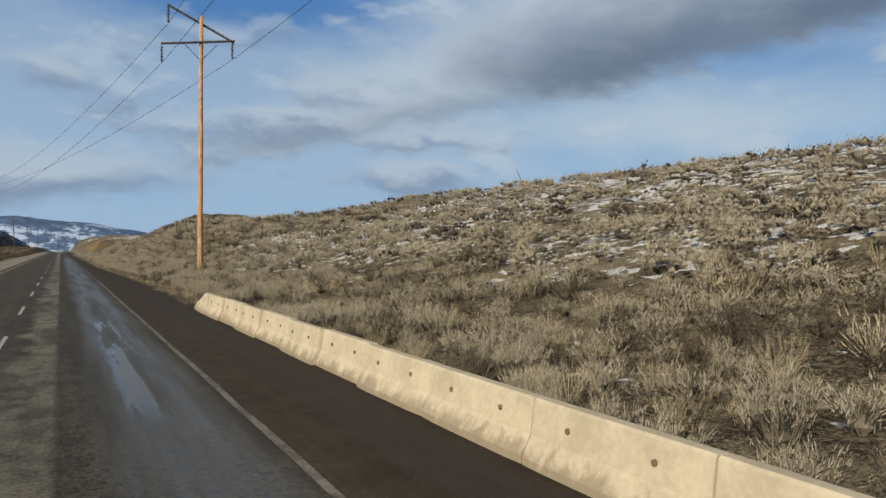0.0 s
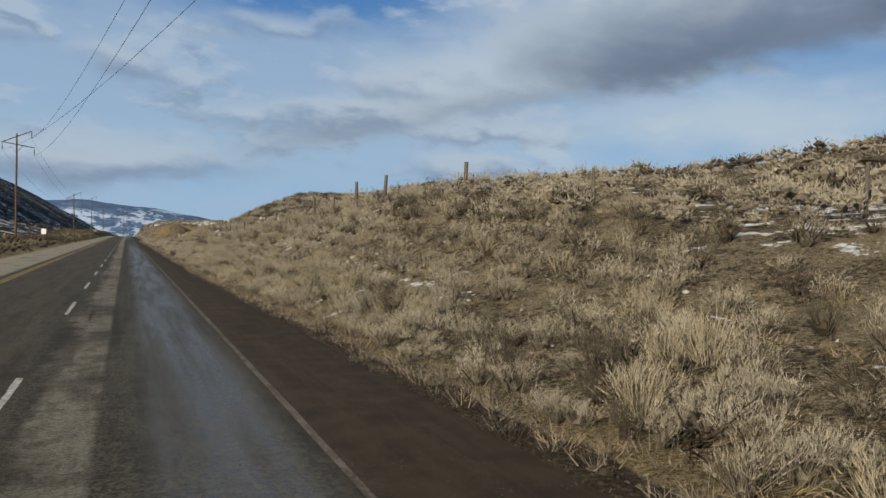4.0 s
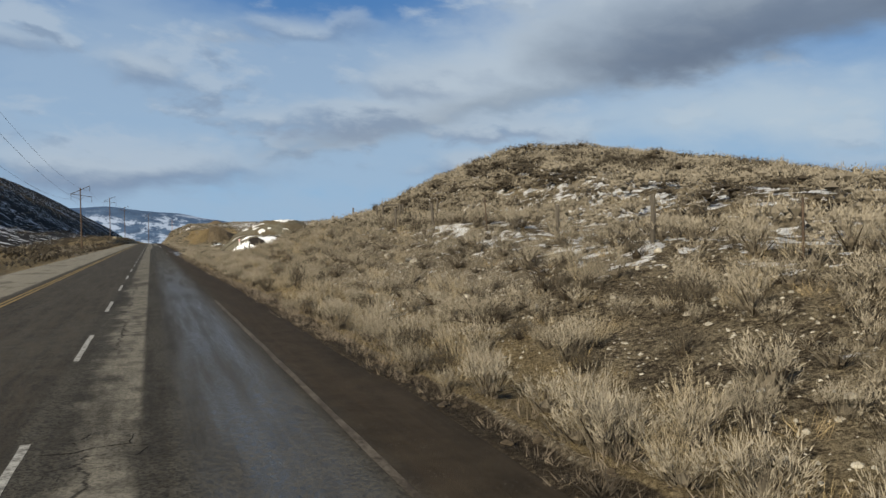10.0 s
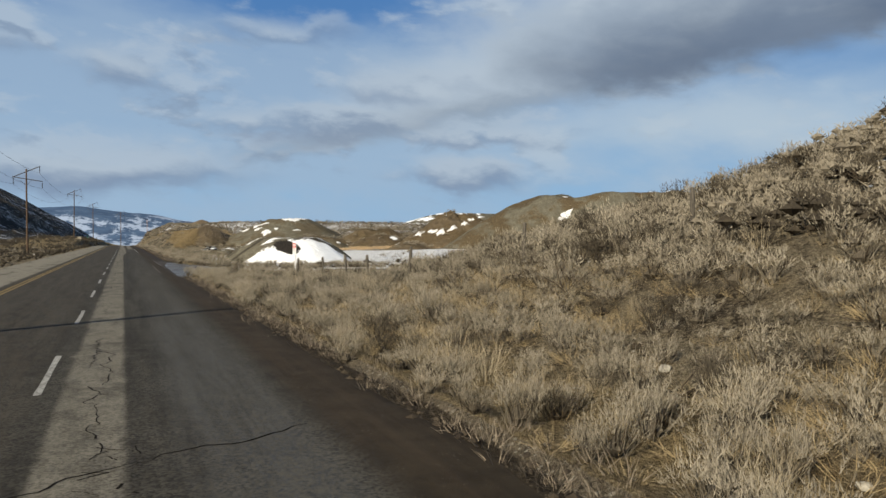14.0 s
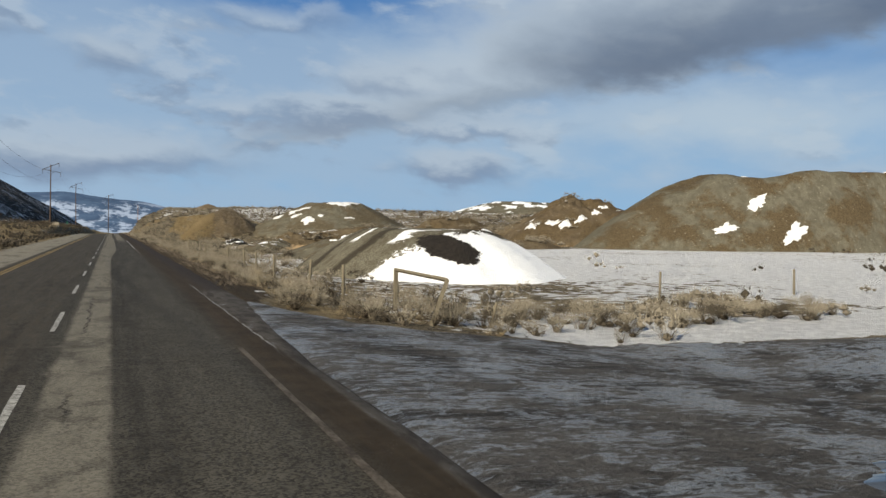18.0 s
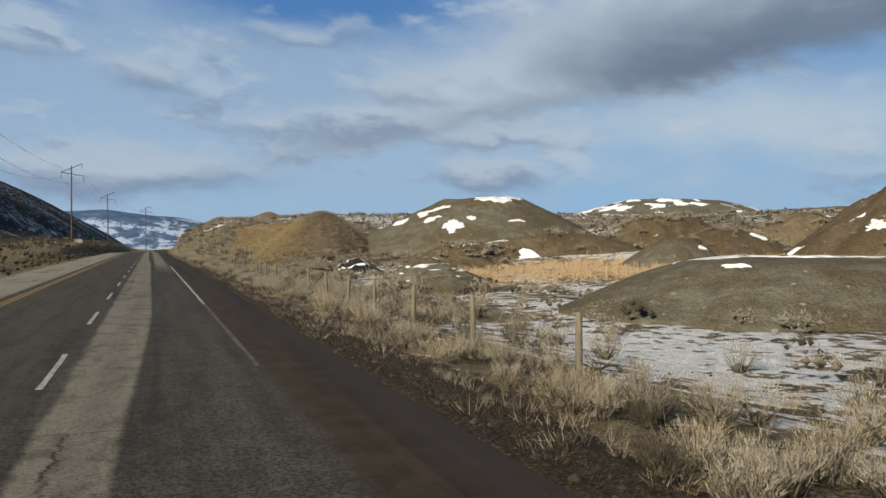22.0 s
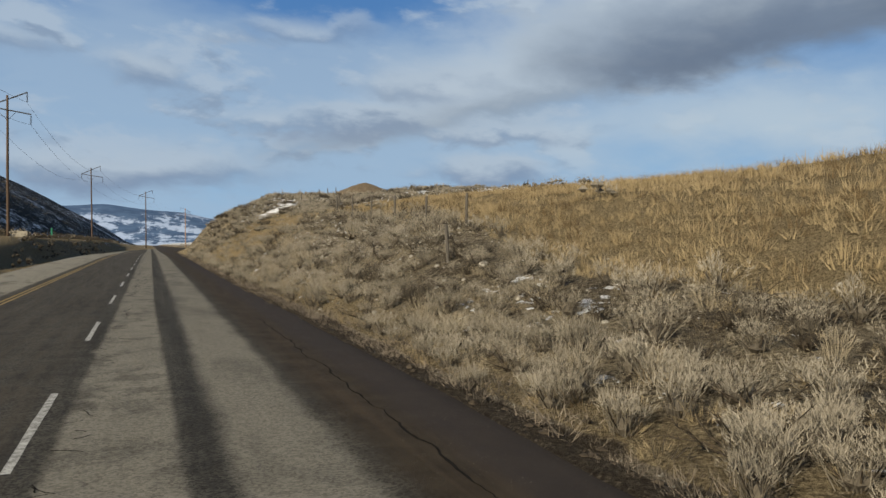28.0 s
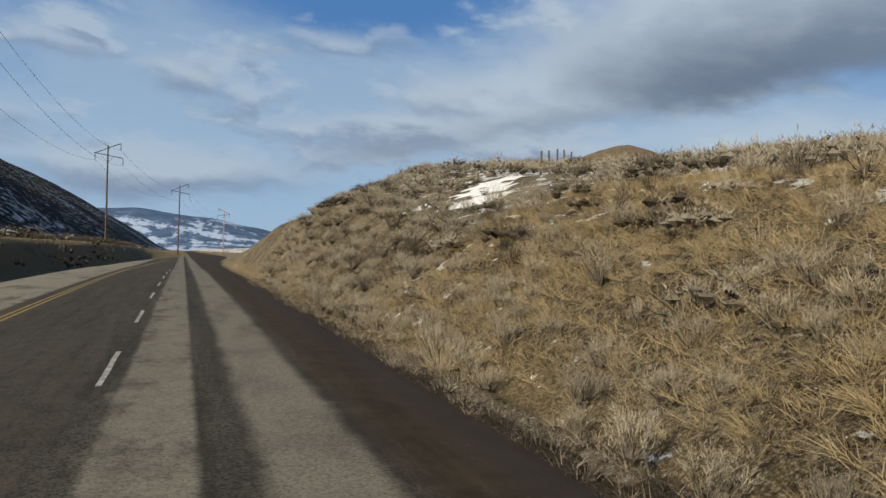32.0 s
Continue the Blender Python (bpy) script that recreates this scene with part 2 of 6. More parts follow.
def ground_material():
    k = Nodes("hill_ground", 0.95, 0, 0.1)
    p = k.world_place()
    n1, n2, n3 = k.noise(p, 0.35, 6), k.noise(p, 2.2, 6, 0.6), k.noise(p, 14, 5, 0.65)
    soil = k.mix(k.step(n3, 0.3, 0.7), (0.068, 0.052, 0.0328), (0.168, 0.136, 0.0904))
    bits = k.noise(k.scaled(p, (1, 1, 1)), 38, 4, 0.75)
    litter = k.mix(k.step(bits, 0.38, 0.62), (0.112, 0.0888, 0.0576), (0.32, 0.268, 0.18))
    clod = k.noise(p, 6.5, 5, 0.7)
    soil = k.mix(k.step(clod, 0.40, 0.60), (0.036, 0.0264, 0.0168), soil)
    c = k.mix(k.step(k.math("MULTIPLY_ADD", n1, 0.4, k.math("MULTIPLY_ADD", clod, 0.3, k.math("MULTIPLY", n2, 0.3))), 0.44, 0.56), soil, litter)
    chaff = k.noise(k.scaled(p, (1, 1, 1)), 15, 10, 0.82, 0.6)
    c = k.mix(k.math("MULTIPLY", k.step(chaff, 0.52, 0.59), 0.85), c, (0.4, 0.34, 0.236))
    # dark litter flecks, deepened to put the shade of the gaps into the colour
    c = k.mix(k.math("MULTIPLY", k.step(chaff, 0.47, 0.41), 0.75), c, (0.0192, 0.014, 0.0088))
    straw = k.mix(k.step(chaff, 0.40, 0.62), (0.08, 0.0584, 0.0304), (0.352, 0.28, 0.164))
    c = k.mix(k.step(k.math("ADD", k.attr("straw"), k.math("MULTIPLY_ADD", n2, 0.5, -0.25)), 0.35, 0.65), c, straw)
    dirt = k.mix(k.step(n3, 0.35, 0.7), (0.106, 0.086, 0.059), (0.250, 0.209, 0.150))
    wp = k.scaled(p, (1, 1, 1))
    def pebbles(scale):
        size = k.math("MULTIPLY_ADD", k.axes(k.cells(wp, scale, "Color"))[0], 0.55, -0.16)
        return k.step(k.math("SUBTRACT", k.cells(wp, scale), size), 0.05, 0.0)
    stones = k.math("MAXIMUM", k.math("MULTIPLY", pebbles(7.0), k.step(n2, 0.40, 0.50)), k.math("MULTIPLY", pebbles(16.0), k.step(clod, 0.38, 0.48)))
    dirt = k.mix(stones, dirt, k.mix(k.step(n3, 0.4, 0.6), (0.224, 0.2, 0.156), (0.448, 0.416, 0.344)))
    c = k.mix(k.step(k.math("ADD", k.attr("gravel"), k.math("MULTIPLY_ADD", n2, 0.6, -0.3)), 0.4, 0.6), c, dirt)
    wet = k.attr("wet")
    rut = k.math("MULTIPLY_ADD", k.noise(k.scaled(p, (0.30, 0.9, 1)), 1.5, 8, 0.72, 0.9), 0.6, k.math("MULTIPLY", k.noise(p, 0.45, 6, 0.65, 0.5), 0.4))
    muck = k.mix(k.step(rut, 0.40, 0.55), (0.047, 0.045, 0.045), (0.120, 0.115, 0.112))
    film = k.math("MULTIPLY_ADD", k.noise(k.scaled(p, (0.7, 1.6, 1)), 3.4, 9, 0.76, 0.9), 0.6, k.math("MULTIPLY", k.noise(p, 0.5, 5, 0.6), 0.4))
    # ice film: pale blue, with some of its sky glint put into the colour
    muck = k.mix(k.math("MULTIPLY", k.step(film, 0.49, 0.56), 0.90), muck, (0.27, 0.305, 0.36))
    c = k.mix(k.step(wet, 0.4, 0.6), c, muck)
    mire = k.mix(k.step(n3, 0.35, 0.65), (0.028, 0.021, 0.0135), (0.068, 0.053, 0.036))
    mire = k.mix(k.math("MULTIPLY", k.step(chaff, 0.53, 0.60), 0.7), mire, (0.24, 0.20, 0.14))
    c = k.mix(k.step(k.math("MULTIPLY_ADD", n2, 0.7, k.math("ADD", k.attr("mud"), -0.35)), 0.35, 0.62), c, mire)
    streak = k.noise(k.scaled(p, (1.15, 0.85, 1.4)), 1.25, 7, 0.66)
    broad = k.noise(k.scaled(p, (0.8, 0.45, 1)), 0.16, 4, 0.6)
    both = k.math("MULTIPLY_ADD", streak, 2.4, k.math("MULTIPLY_ADD", broad, 1.3, -1.85))
    ledge = k.math("MULTIPLY_ADD", k.noise(k.scaled(p, (0.6, 0.5, 1.3)), 0.25, 7, 0.68), 3.4, -1.62)
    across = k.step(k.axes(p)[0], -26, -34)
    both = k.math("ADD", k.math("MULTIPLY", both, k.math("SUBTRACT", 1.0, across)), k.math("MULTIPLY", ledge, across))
    # the far ridge's shade is put into its colour: mostly near black
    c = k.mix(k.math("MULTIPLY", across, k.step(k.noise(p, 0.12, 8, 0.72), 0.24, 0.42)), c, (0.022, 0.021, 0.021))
    s = k.step(k.math("ADD", k.attr("snow"), both), 0.42, 0.50)
    c = k.mix(s, c, k.mix(k.step(n2, 0.35, 0.65), (0.60, 0.61, 0.63), (0.77, 0.78, 0.80)))
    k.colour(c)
    k.rough(k.math("MULTIPLY_ADD", k.math("MULTIPLY", k.step(wet, 0.4, 0.6), k.step(film, 0.44, 0.56)), -0.66, 0.93))
    k.bump(k.math("ADD", k.math("MULTIPLY_ADD", clod, 1.0, n2), k.math("MULTIPLY_ADD", chaff, 0.5, k.math("MULTIPLY", n3, 0.4))), 1.0, 0.20)
    return k.m


def road_material():
    """Worn asphalt: pale concrete-like strips, dark wheel tracks, mud-stained edge."""
    k = Nodes("worn_asphalt", 0.8, 0, 0.35)
    p = k.world_place()
    x, y, _ = k.axes(p)
    grain = k.noise(p, 60, 3, 0.7)
    chips = k.cells(p, 34, "Color")
    speck = k.math("MULTIPLY_ADD", k.axes(chips)[0], 0.45, k.math("MULTIPLY_ADD", k.noise(p, 11, 6, 0.8), 0.45, k.math("MULTIPLY", grain, 0.2)))
    mid = k.noise(p, 1.6, 6, 0.62)
    blot = k.noise(k.scaled(p, (0.9, 0.30, 1)), 0.8, 6, 0.62, 0.4)
    long = k.noise(k.scaled(p, (1.0, 0.05, 1.0)), 2.2, 5, 0.6)
    wob = k.math("MULTIPLY_ADD", k.noise(k.scaled(p, (0.3, 0.5, 1)), 1.3, 6, 0.7), 0.44, -0.22)
    xe = k.math("ADD", x, wob)
    dark = k.mix(k.step(speck, 0.25, 0.85), (0.0180, 0.0163, 0.0136), (0.0440, 0.0402, 0.0335))
    grey = k.mix(k.step(speck, 0.30, 0.72), (0.0272, 0.0256, 0.0216), (0.108, 0.1008, 0.0832))
    pale = k.mix(k.step(speck, 0.15, 0.8), (0.108, 0.099, 0.080), (0.220, 0.204, 0.168))
    c = k.mix(k.step(k.math("MULTIPLY_ADD", long, 0.6, k.math("MULTIPLY", mid, 0.4)), 0.36, 0.62), dark, k.mix(0.65, dark, grey))
    # right wheel track: open-graded grey for the first half, bleached and blotched at the end
    c = k.mix(k.math("MULTIPLY", k.band(x, 0.55, 1.95, 0.25), k.math("MULTIPLY_ADD", k.step(y, 310, 240), 0.35, 0.18)), c, grey)
    bleach = k.math("MULTIPLY", k.math("MULTIPLY", k.step(y, 370, 412), k.band(xe, 0.75, 1.95, 0.16)), k.math("MULTIPLY_ADD", k.step(blot, 0.34, 0.56), 0.45, 0.55))
    c = k.mix(k.math("MULTIPLY", bleach, 0.85), c, pale)
    # the pale strip beside the lane dashes: straight right edge, ragged left edge, dark stains across it
    side = k.math("MULTIPLY_ADD", k.math("MULTIPLY", k.step(y, 312, 340), k.math("MULTIPLY_ADD", k.step(y, 400, 436), -0.5, 1.0)), 0.5, -0.22)
    rag = k.math("MULTIPLY_ADD", k.noise(k.scaled(p, (0.55, 0.40, 1)), 1.0, 9, 0.72, 0.3), 1.9, -0.95)
    strip = k.math("MULTIPLY", k.step(k.math("ADD", x, rag), -1.08, -0.72), k.math("MULTIPLY", k.step(k.math("SUBTRACT", x, side), 0.10, -0.02), k.step(x, -1.30, -1.20)))
    strip = k.math("MULTIPLY", strip, k.math("MULTIPLY_ADD", k.step(blot, 0.36, 0.52), 0.76, 0.18))
    strip = k.math("MULTIPLY", strip, k.math("MULTIPLY_ADD", k.step(mid, 0.40, 0.54), 0.5, 0.5))
    stretch = k.noise(k.scaled(p, (0, 1, 0)), 0.035, 3, 0.5)
    streaks = k.noise(k.scaled(p, (2.6, 0.35, 1)), 1.7, 7, 0.75)
    strip = k.math("MULTIPLY", strip, k.math("MULTIPLY_ADD", k.math("MAXIMUM", k.step(stretch, 0.40, 0.62), k.step(y, 112, 150)), 0.50, 0.50))
    strip = k.math("MULTIPLY", strip, k.math("MULTIPLY_ADD", k.math("MAXIMUM", k.step(streaks, 0.34, 0.54), k.step(y, 372, 405)), 0.42, 0.58))
    slab = k.math("MULTIPLY", k.step(k.math("SUBTRACT", k.math("MULTIPLY_ADD", wob, 0.35, x), side), 0.10, -0.06), k.step(k.math("MULTIPLY_ADD", rag, 0.16, x), -1.14, -0.98))
    worn = k.noise(k.scaled(p, (0.8, 0.5, 1)), 1.1, 8, 0.7, 0.3)
    slab = k.math("MULTIPLY", slab, k.math("MULTIPLY_ADD", k.step(worn, 0.38, 0.56), 0.55, 0.30))
    strip = k.math("MAXIMUM", strip, k.math("MULTIPLY", slab, k.step(y, 178, 200)))
    c = k.mix(strip, c, pale)
    c = k.mix(k.math("MULTIPLY", k.step(x, -1.2, -1.8), k.math("MULTIPLY", k.step(streaks, 0.40, 0.62), 0.6)), c, (0.0704, 0.0592, 0.0448))
    left = k.band(xe, -9.5, -5.75, 0.12)
    bleached = k.mix(k.step(mid, 0.35, 0.65), pale, k.mix(0.45, pale, (0.272, 0.252, 0.2)))
    c = k.mix(k.math("MULTIPLY", left, k.math("MULTIPLY_ADD", k.step(blot, 0.36, 0.48), 0.6, 0.4)), c, bleached)
    # mud carried on to the edge of the lane and over the shoulder
    track = k.noise(k.scaled(p, (3.2, 0.12, 1)), 1.6, 6, 0.65, 0.3)
    grit = k.math("MULTIPLY", k.step(k.cells(p, 19.0), 0.20, 0.13), k.step(k.noise(p, 2.4, 5, 0.65), 0.48, 0.62))
    mud = k.mix(k.step(mid, 0.3, 0.7), (0.0240, 0.0180, 0.0112), (0.0440, 0.0338, 0.0218))
    mud = k.mix(k.math("MULTIPLY", k.step(track, 0.42, 0.66), 0.4), mud, (0.0624, 0.0448, 0.0296))
    ashy = k.math("MULTIPLY", k.band(xe, 3.15, 4.2, 0.25), k.math("MAXIMUM", k.step(y, 60, 20), k.step(y, 236, 262)))
    mud = k.mix(k.math("MULTIPLY", ashy, 0.7), mud, (0.0368, 0.0304, 0.0288))
    mud = k.mix(k.math("MULTIPLY", k.step(grain, 0.5, 0.8), 0.35), mud, (0.068, 0.0512, 0.036))
    mud = k.mix(grit, mud, (0.136, 0.116, 0.092))
    # icy crust where the pit entrance meets the shoulder, with a white salt line along it
    crust = k.math("MULTIPLY", k.band(k.math("MULTIPLY_ADD", wob, 2.0, y), 246.5, 283.0, 0.8), k.step(k.math("MULTIPLY_ADD", wob, 0.35, x), 2.88, 2.98))
    ice = k.noise(k.scaled(p, (1.2, 0.45, 1)), 2.0, 6, 0.68, 0.5)
    icy = k.mix(k.step(ice, 0.40, 0.55), (0.04, 0.0344, 0.0304), (0.084, 0.0768, 0.068))
    icy = k.mix(k.step(ice, 0.58, 0.68), icy, (0.24, 0.256, 0.28))
    mud = k.mix(k.math("MULTIPLY", crust, 0.9), mud, icy)
    salt = k.math("MULTIPLY", k.band(y, 268, 286, 1.5), k.band(k.math("MULTIPLY_ADD", wob, 0.6, x), 2.86, 2.90, 0.02))
    mud = k.mix(k.math("MULTIPLY", salt, k.step(ice, 0.36, 0.56)), mud, (0.272, 0.272, 0.272))
    c = k.mix(k.math("MULTIPLY", k.step(k.math("MULTIPLY_ADD", wob, 0.8, x), 1.85, 2.55), 0.94), c, mud)
    # a hairline seam wandering along the pale strip
    seam = k.math("ABSOLUTE", k.math("ADD", k.math("ADD", x, 0.72), k.math("MULTIPLY_ADD", k.noise(k.scaled(p, (0, 0.7, 0)), 1.0, 8, 0.8), 1.1, -0.55)))
    patch = k.noise(k.scaled(p, (0.6, 0.22, 1)), 0.9, 4, 0.5)
    cr = k.math("MULTIPLY", k.step(seam, 0.030, 0.010), k.step(patch, 0.52, 0.60))
    cr = k.math("MULTIPLY", cr, k.step(x, 2.3, 2.0))
    c = k.mix(k.math("MULTIPLY", cr, 0.85), c, (0.016, 0.0144, 0.0128))
    k.colour(c)
    damp = k.math("MULTIPLY", k.math("MULTIPLY", k.band(x, 0.45, 1.9, 0.35), k.step(y, 245, 150)), k.math("MULTIPLY_ADD", k.step(long, 0.3, 0.62), 0.6, 0.4))
    damp = k.math("MULTIPLY", damp, k.math("MULTIPLY_ADD", k.step(speck, 0.70, 0.35), 0.6, 0.4))
    # melt water standing in the wheel track at the start
    pool = k.math("MULTIPLY", k.band(xe, 0.75, 1.35, 0.18), k.math("MULTIPLY", k.band(y, 11.0, 27.0, 2.0), k.step(long, 0.44, 0.52)))
    damp = k.math("MAXIMUM", damp, k.math("MULTIPLY", pool, 1.35))
    k.rough(k.math("MULTIPLY_ADD", damp, -0.58, k.math("MULTIPLY_ADD", grain, 0.14, 0.78)))
    k.t.links.new(k.math("MULTIPLY_ADD", damp, 0.75, 0.10), k.b.inputs["Specular IOR Level"])
    relief = k.math("MULTIPLY_ADD", k.math("MULTIPLY", track, k.step(x, 2.3, 2.8)), 1.6, k.math("ADD", speck, grain))
    k.bump(k.math("ADD", relief, k.math("MULTIPLY", cr, -1.5)), 0.6, 0.012)
    return k.m


def plain(name, a, b, scale=6.0, rough=0.8, metal=0.0, bump=0.3, dist=0.01, stretch=(1, 1, 1), spec=0.3, world_co=False):
    """Two tones of one surface mixed by coarse and fine noise, with relief."""
    k = Nodes(name, rough, metal, spec)
    p = k.scaled(k.world_place() if world_co else k.co, stretch)
    n = k.math("MULTIPLY_ADD", k.noise(p, scale, 6, 0.6), 0.6, k.math("MULTIPLY", k.noise(p, scale * 6, 4, 0.6), 0.4))
    c = k.mix(k.step(n, 0.34, 0.66), a, b)
    k.colour(c)
    k.bump(n, bump, dist)
    return k.m


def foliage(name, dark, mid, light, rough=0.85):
    """Twigs and blades: tone by plant (tint) and by blade; stems are dark wood, heart lumps carry painted inner shade.
    """
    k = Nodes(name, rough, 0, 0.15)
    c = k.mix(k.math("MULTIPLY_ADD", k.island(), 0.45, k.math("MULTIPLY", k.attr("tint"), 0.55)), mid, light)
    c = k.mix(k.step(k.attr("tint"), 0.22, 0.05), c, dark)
    # bare woody stems, and heart lumps darkened for the shade inside a bush
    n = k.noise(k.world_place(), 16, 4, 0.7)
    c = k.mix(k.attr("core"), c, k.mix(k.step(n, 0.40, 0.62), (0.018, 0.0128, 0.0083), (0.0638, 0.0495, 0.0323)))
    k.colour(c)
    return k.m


def concrete_material():
    """Cream cast concrete: faint form marks, pits, and road splash drying on the foot."""
    k = Nodes("barrier_concrete", 0.88, 0, 0.2)
    p = k.world_place()
    n = k.math("MULTIPLY_ADD", k.noise(p, 1.4, 7, 0.65), 0.6, k.math("MULTIPLY", k.noise(p, 12, 5, 0.7), 0.4))
    c = k.mix(k.step(n, 0.36, 0.64), (0.33, 0.285, 0.21), (0.44, 0.385, 0.29))
    splash = k.math("ADD", k.axes(p)[2], k.math("MULTIPLY_ADD", k.noise(k.scaled(p, (1, 1, 0.5)), 2.6, 8, 0.72, 0.4), 0.9, -0.42))
    c = k.mix(k.math("MULTIPLY", k.step(splash, 0.26, 0.08), 0.7), c, (0.17, 0.135, 0.092))
    pit = k.math("MULTIPLY", k.step(k.cells(p, 9.0), 0.10, 0.05), k.step(k.noise(p, 2.0, 3, 0.5), 0.5, 0.6))
    c = k.mix(k.math("MULTIPLY", pit, 0.6), c, (0.12, 0.10, 0.075))
    k.colour(c)
    k.bump(n, 0.3, 0.012)
    return k.m


def pole_material():
    """Peeled, sun-bleached pole: orange-tan wood with dark knots and drying checks."""
    k = Nodes("pole_wood", 0.85, 0, 0.2)
    n = k.noise(k.scaled(k.co, (6, 6, 0.5)), 3.0, 6, 0.6)
    c = k.mix(k.step(n, 0.34, 0.66), (0.24, 0.125, 0.060), (0.46, 0.285, 0.150))
    knot = k.cells(k.scaled(k.co, (3.0, 3.0, 1.5)), 1.5, "Distance")
    c = k.mix(k.math("MULTIPLY", k.step(knot, 0.20, 0.13), 0.85), c, (0.045, 0.028, 0.018))
    check = k.noise(k.scaled(k.co, (14, 14, 0.35)), 3.0, 4, 0.6)
    c = k.mix(k.math("MULTIPLY", k.step(check, 0.64, 0.70), 0.7), c, (0.07, 0.042, 0.026))
    k.colour(c)
    k.bump(n, 0.5, 0.01)
    return k.m


MAT = dict(
    ground=ground_material(),
    road=road_material(),
    paint=plain("road_paint", (0.082, 0.0779, 0.0656), (0.4756, 0.4674, 0.4346), 9, 0.7, world_co=True),
    old_paint=plain("mud_stained_paint", (0.0451, 0.0353, 0.0262), (0.1722, 0.1558, 0.1312), 3.5, 0.8, stretch=(1, 0.5, 1), world_co=True),
    faint_paint=plain("paint_under_mud", (0.0312, 0.023, 0.0156), (0.123, 0.105, 0.082), 3.5, 0.85, stretch=(1, 0.5, 1), world_co=True),
    yellow=plain("yellow_paint", (0.1394, 0.0943, 0.0328), (0.3444, 0.2337, 0.0615), 5, 0.7, world_co=True),
    concrete=concrete_material(),
    dark_pole=plain("creosoted_pole", (0.0451, 0.0287, 0.018), (0.1066, 0.0697, 0.0451), 3.0, 0.85, stretch=(6, 6, 0.5), bump=0.5),
    pole=pole_material(),
    arm=plain("arm_wood", (0.0287, 0.0262, 0.0246), (0.0738, 0.0656, 0.0574), 3.0, 0.85),
    porcelain=plain("insulator_glaze", (0.041, 0.0451, 0.0492), (0.082, 0.082, 0.0902), 3.0, 0.3),
    wire=plain("wire_metal", (0.0492, 0.0492, 0.0533), (0.082, 0.082, 0.0902), 3.0, 0.5, 0.4),
    post=plain("weathered_post", (0.040, 0.0345, 0.028), (0.112, 0.098, 0.079), 4.0, 0.9, stretch=(5, 5, 0.6), bump=0.5),
    post_tan=plain("treated_post", (0.094, 0.079, 0.054), (0.201, 0.173, 0.121), 4.0, 0.85, stretch=(5, 5, 0.6), bump=0.4),
    steel_post=plain("rusty_steel", (0.0492, 0.0369, 0.0287), (0.1066, 0.0738, 0.0492), 8.0, 0.7, 0.4),
    sage=foliage("sage_twigs", (0.058, 0.049, 0.036), (0.155, 0.134, 0.100), (0.345, 0.306, 0.238)),
    straw=foliage("straw_blades", (0.1066, 0.0738, 0.0369), (0.205, 0.1517, 0.0804), (0.3444, 0.2706, 0.1558)),
    rabbit=foliage("rabbitbrush_stems", (0.082, 0.064, 0.041), (0.1804, 0.1476, 0.0968), (0.3854, 0.328, 0.2296)),
    reed=foliage("orange_reeds", (0.24, 0.165, 0.09), (0.36, 0.25, 0.135), (0.46, 0.35, 0.22)),
    weed=foliage("dead_weeds", (0.041, 0.0344, 0.0271), (0.1066, 0.0861, 0.0656), (0.246, 0.205, 0.1558)),
    stone=plain("field_stone", (0.205, 0.187, 0.1517), (0.4264, 0.3977, 0.3362), 3.0, 0.9, bump=0.5),
    gravel=plain("gravel_pile", (0.1025, 0.0918, 0.0672), (0.1763, 0.1599, 0.1189), 1.4, 0.95, bump=0.7, dist=0.06, world_co=True),
    brown=plain("brown_earth", (0.0861, 0.0615, 0.0369), (0.1558, 0.1189, 0.0738), 1.6, 0.95, bump=0.7, dist=0.06, world_co=True),
    mound=plain("grassy_earth", (0.046, 0.035, 0.022), (0.135, 0.102, 0.060), 4.5, 0.95, bump=0.9, dist=0.12, stretch=(1, 1, 0.5), world_co=True),
    clod=plain("mud_clods", (0.020, 0.0145, 0.0102), (0.066, 0.051, 0.034), 1.6, 0.95, bump=0.6, dist=0.03, world_co=True),
    snow=plain("old_snow", (0.52, 0.52, 0.52), (0.82, 0.83, 0.85), 4.0, 0.6, bump=0.4, dist=0.03, world_co=True),
    sign=plain("sign_sheet", (0.70, 0.71, 0.71), (0.80, 0.80, 0.80), 6, 0.4, 0.0),
    green_sign=plain("green_sheet", (0.02, 0.13, 0.075), (0.035, 0.18, 0.10), 6, 0.45),
    tar=plain("crack_tar", (0.008, 0.007, 0.006), (0.018, 0.016, 0.014), 6, 0.95, spec=0.05, world_co=True),
    red=plain("red_sheet", (0.42, 0.045, 0.04), (0.52, 0.06, 0.05), 6, 0.5),
    ink=plain("grey_lettering", (0.10, 0.10, 0.11), (0.16, 0.16, 0.17), 6, 0.6),
    water=plain("melt_water", (0.030, 0.034, 0.038), (0.060, 0.066, 0.072), 1.5, 0.05, bump=0.05, dist=0.002, spec=0.6, world_co=True),
)


# ---------------------------------------------------------------- plan of the land
def hash2(i, j, seed):
    v = np.sin(i * 127.1 + j * 311.7 + seed * 74.7) * 43758.5453
    return v - np.floor(v)


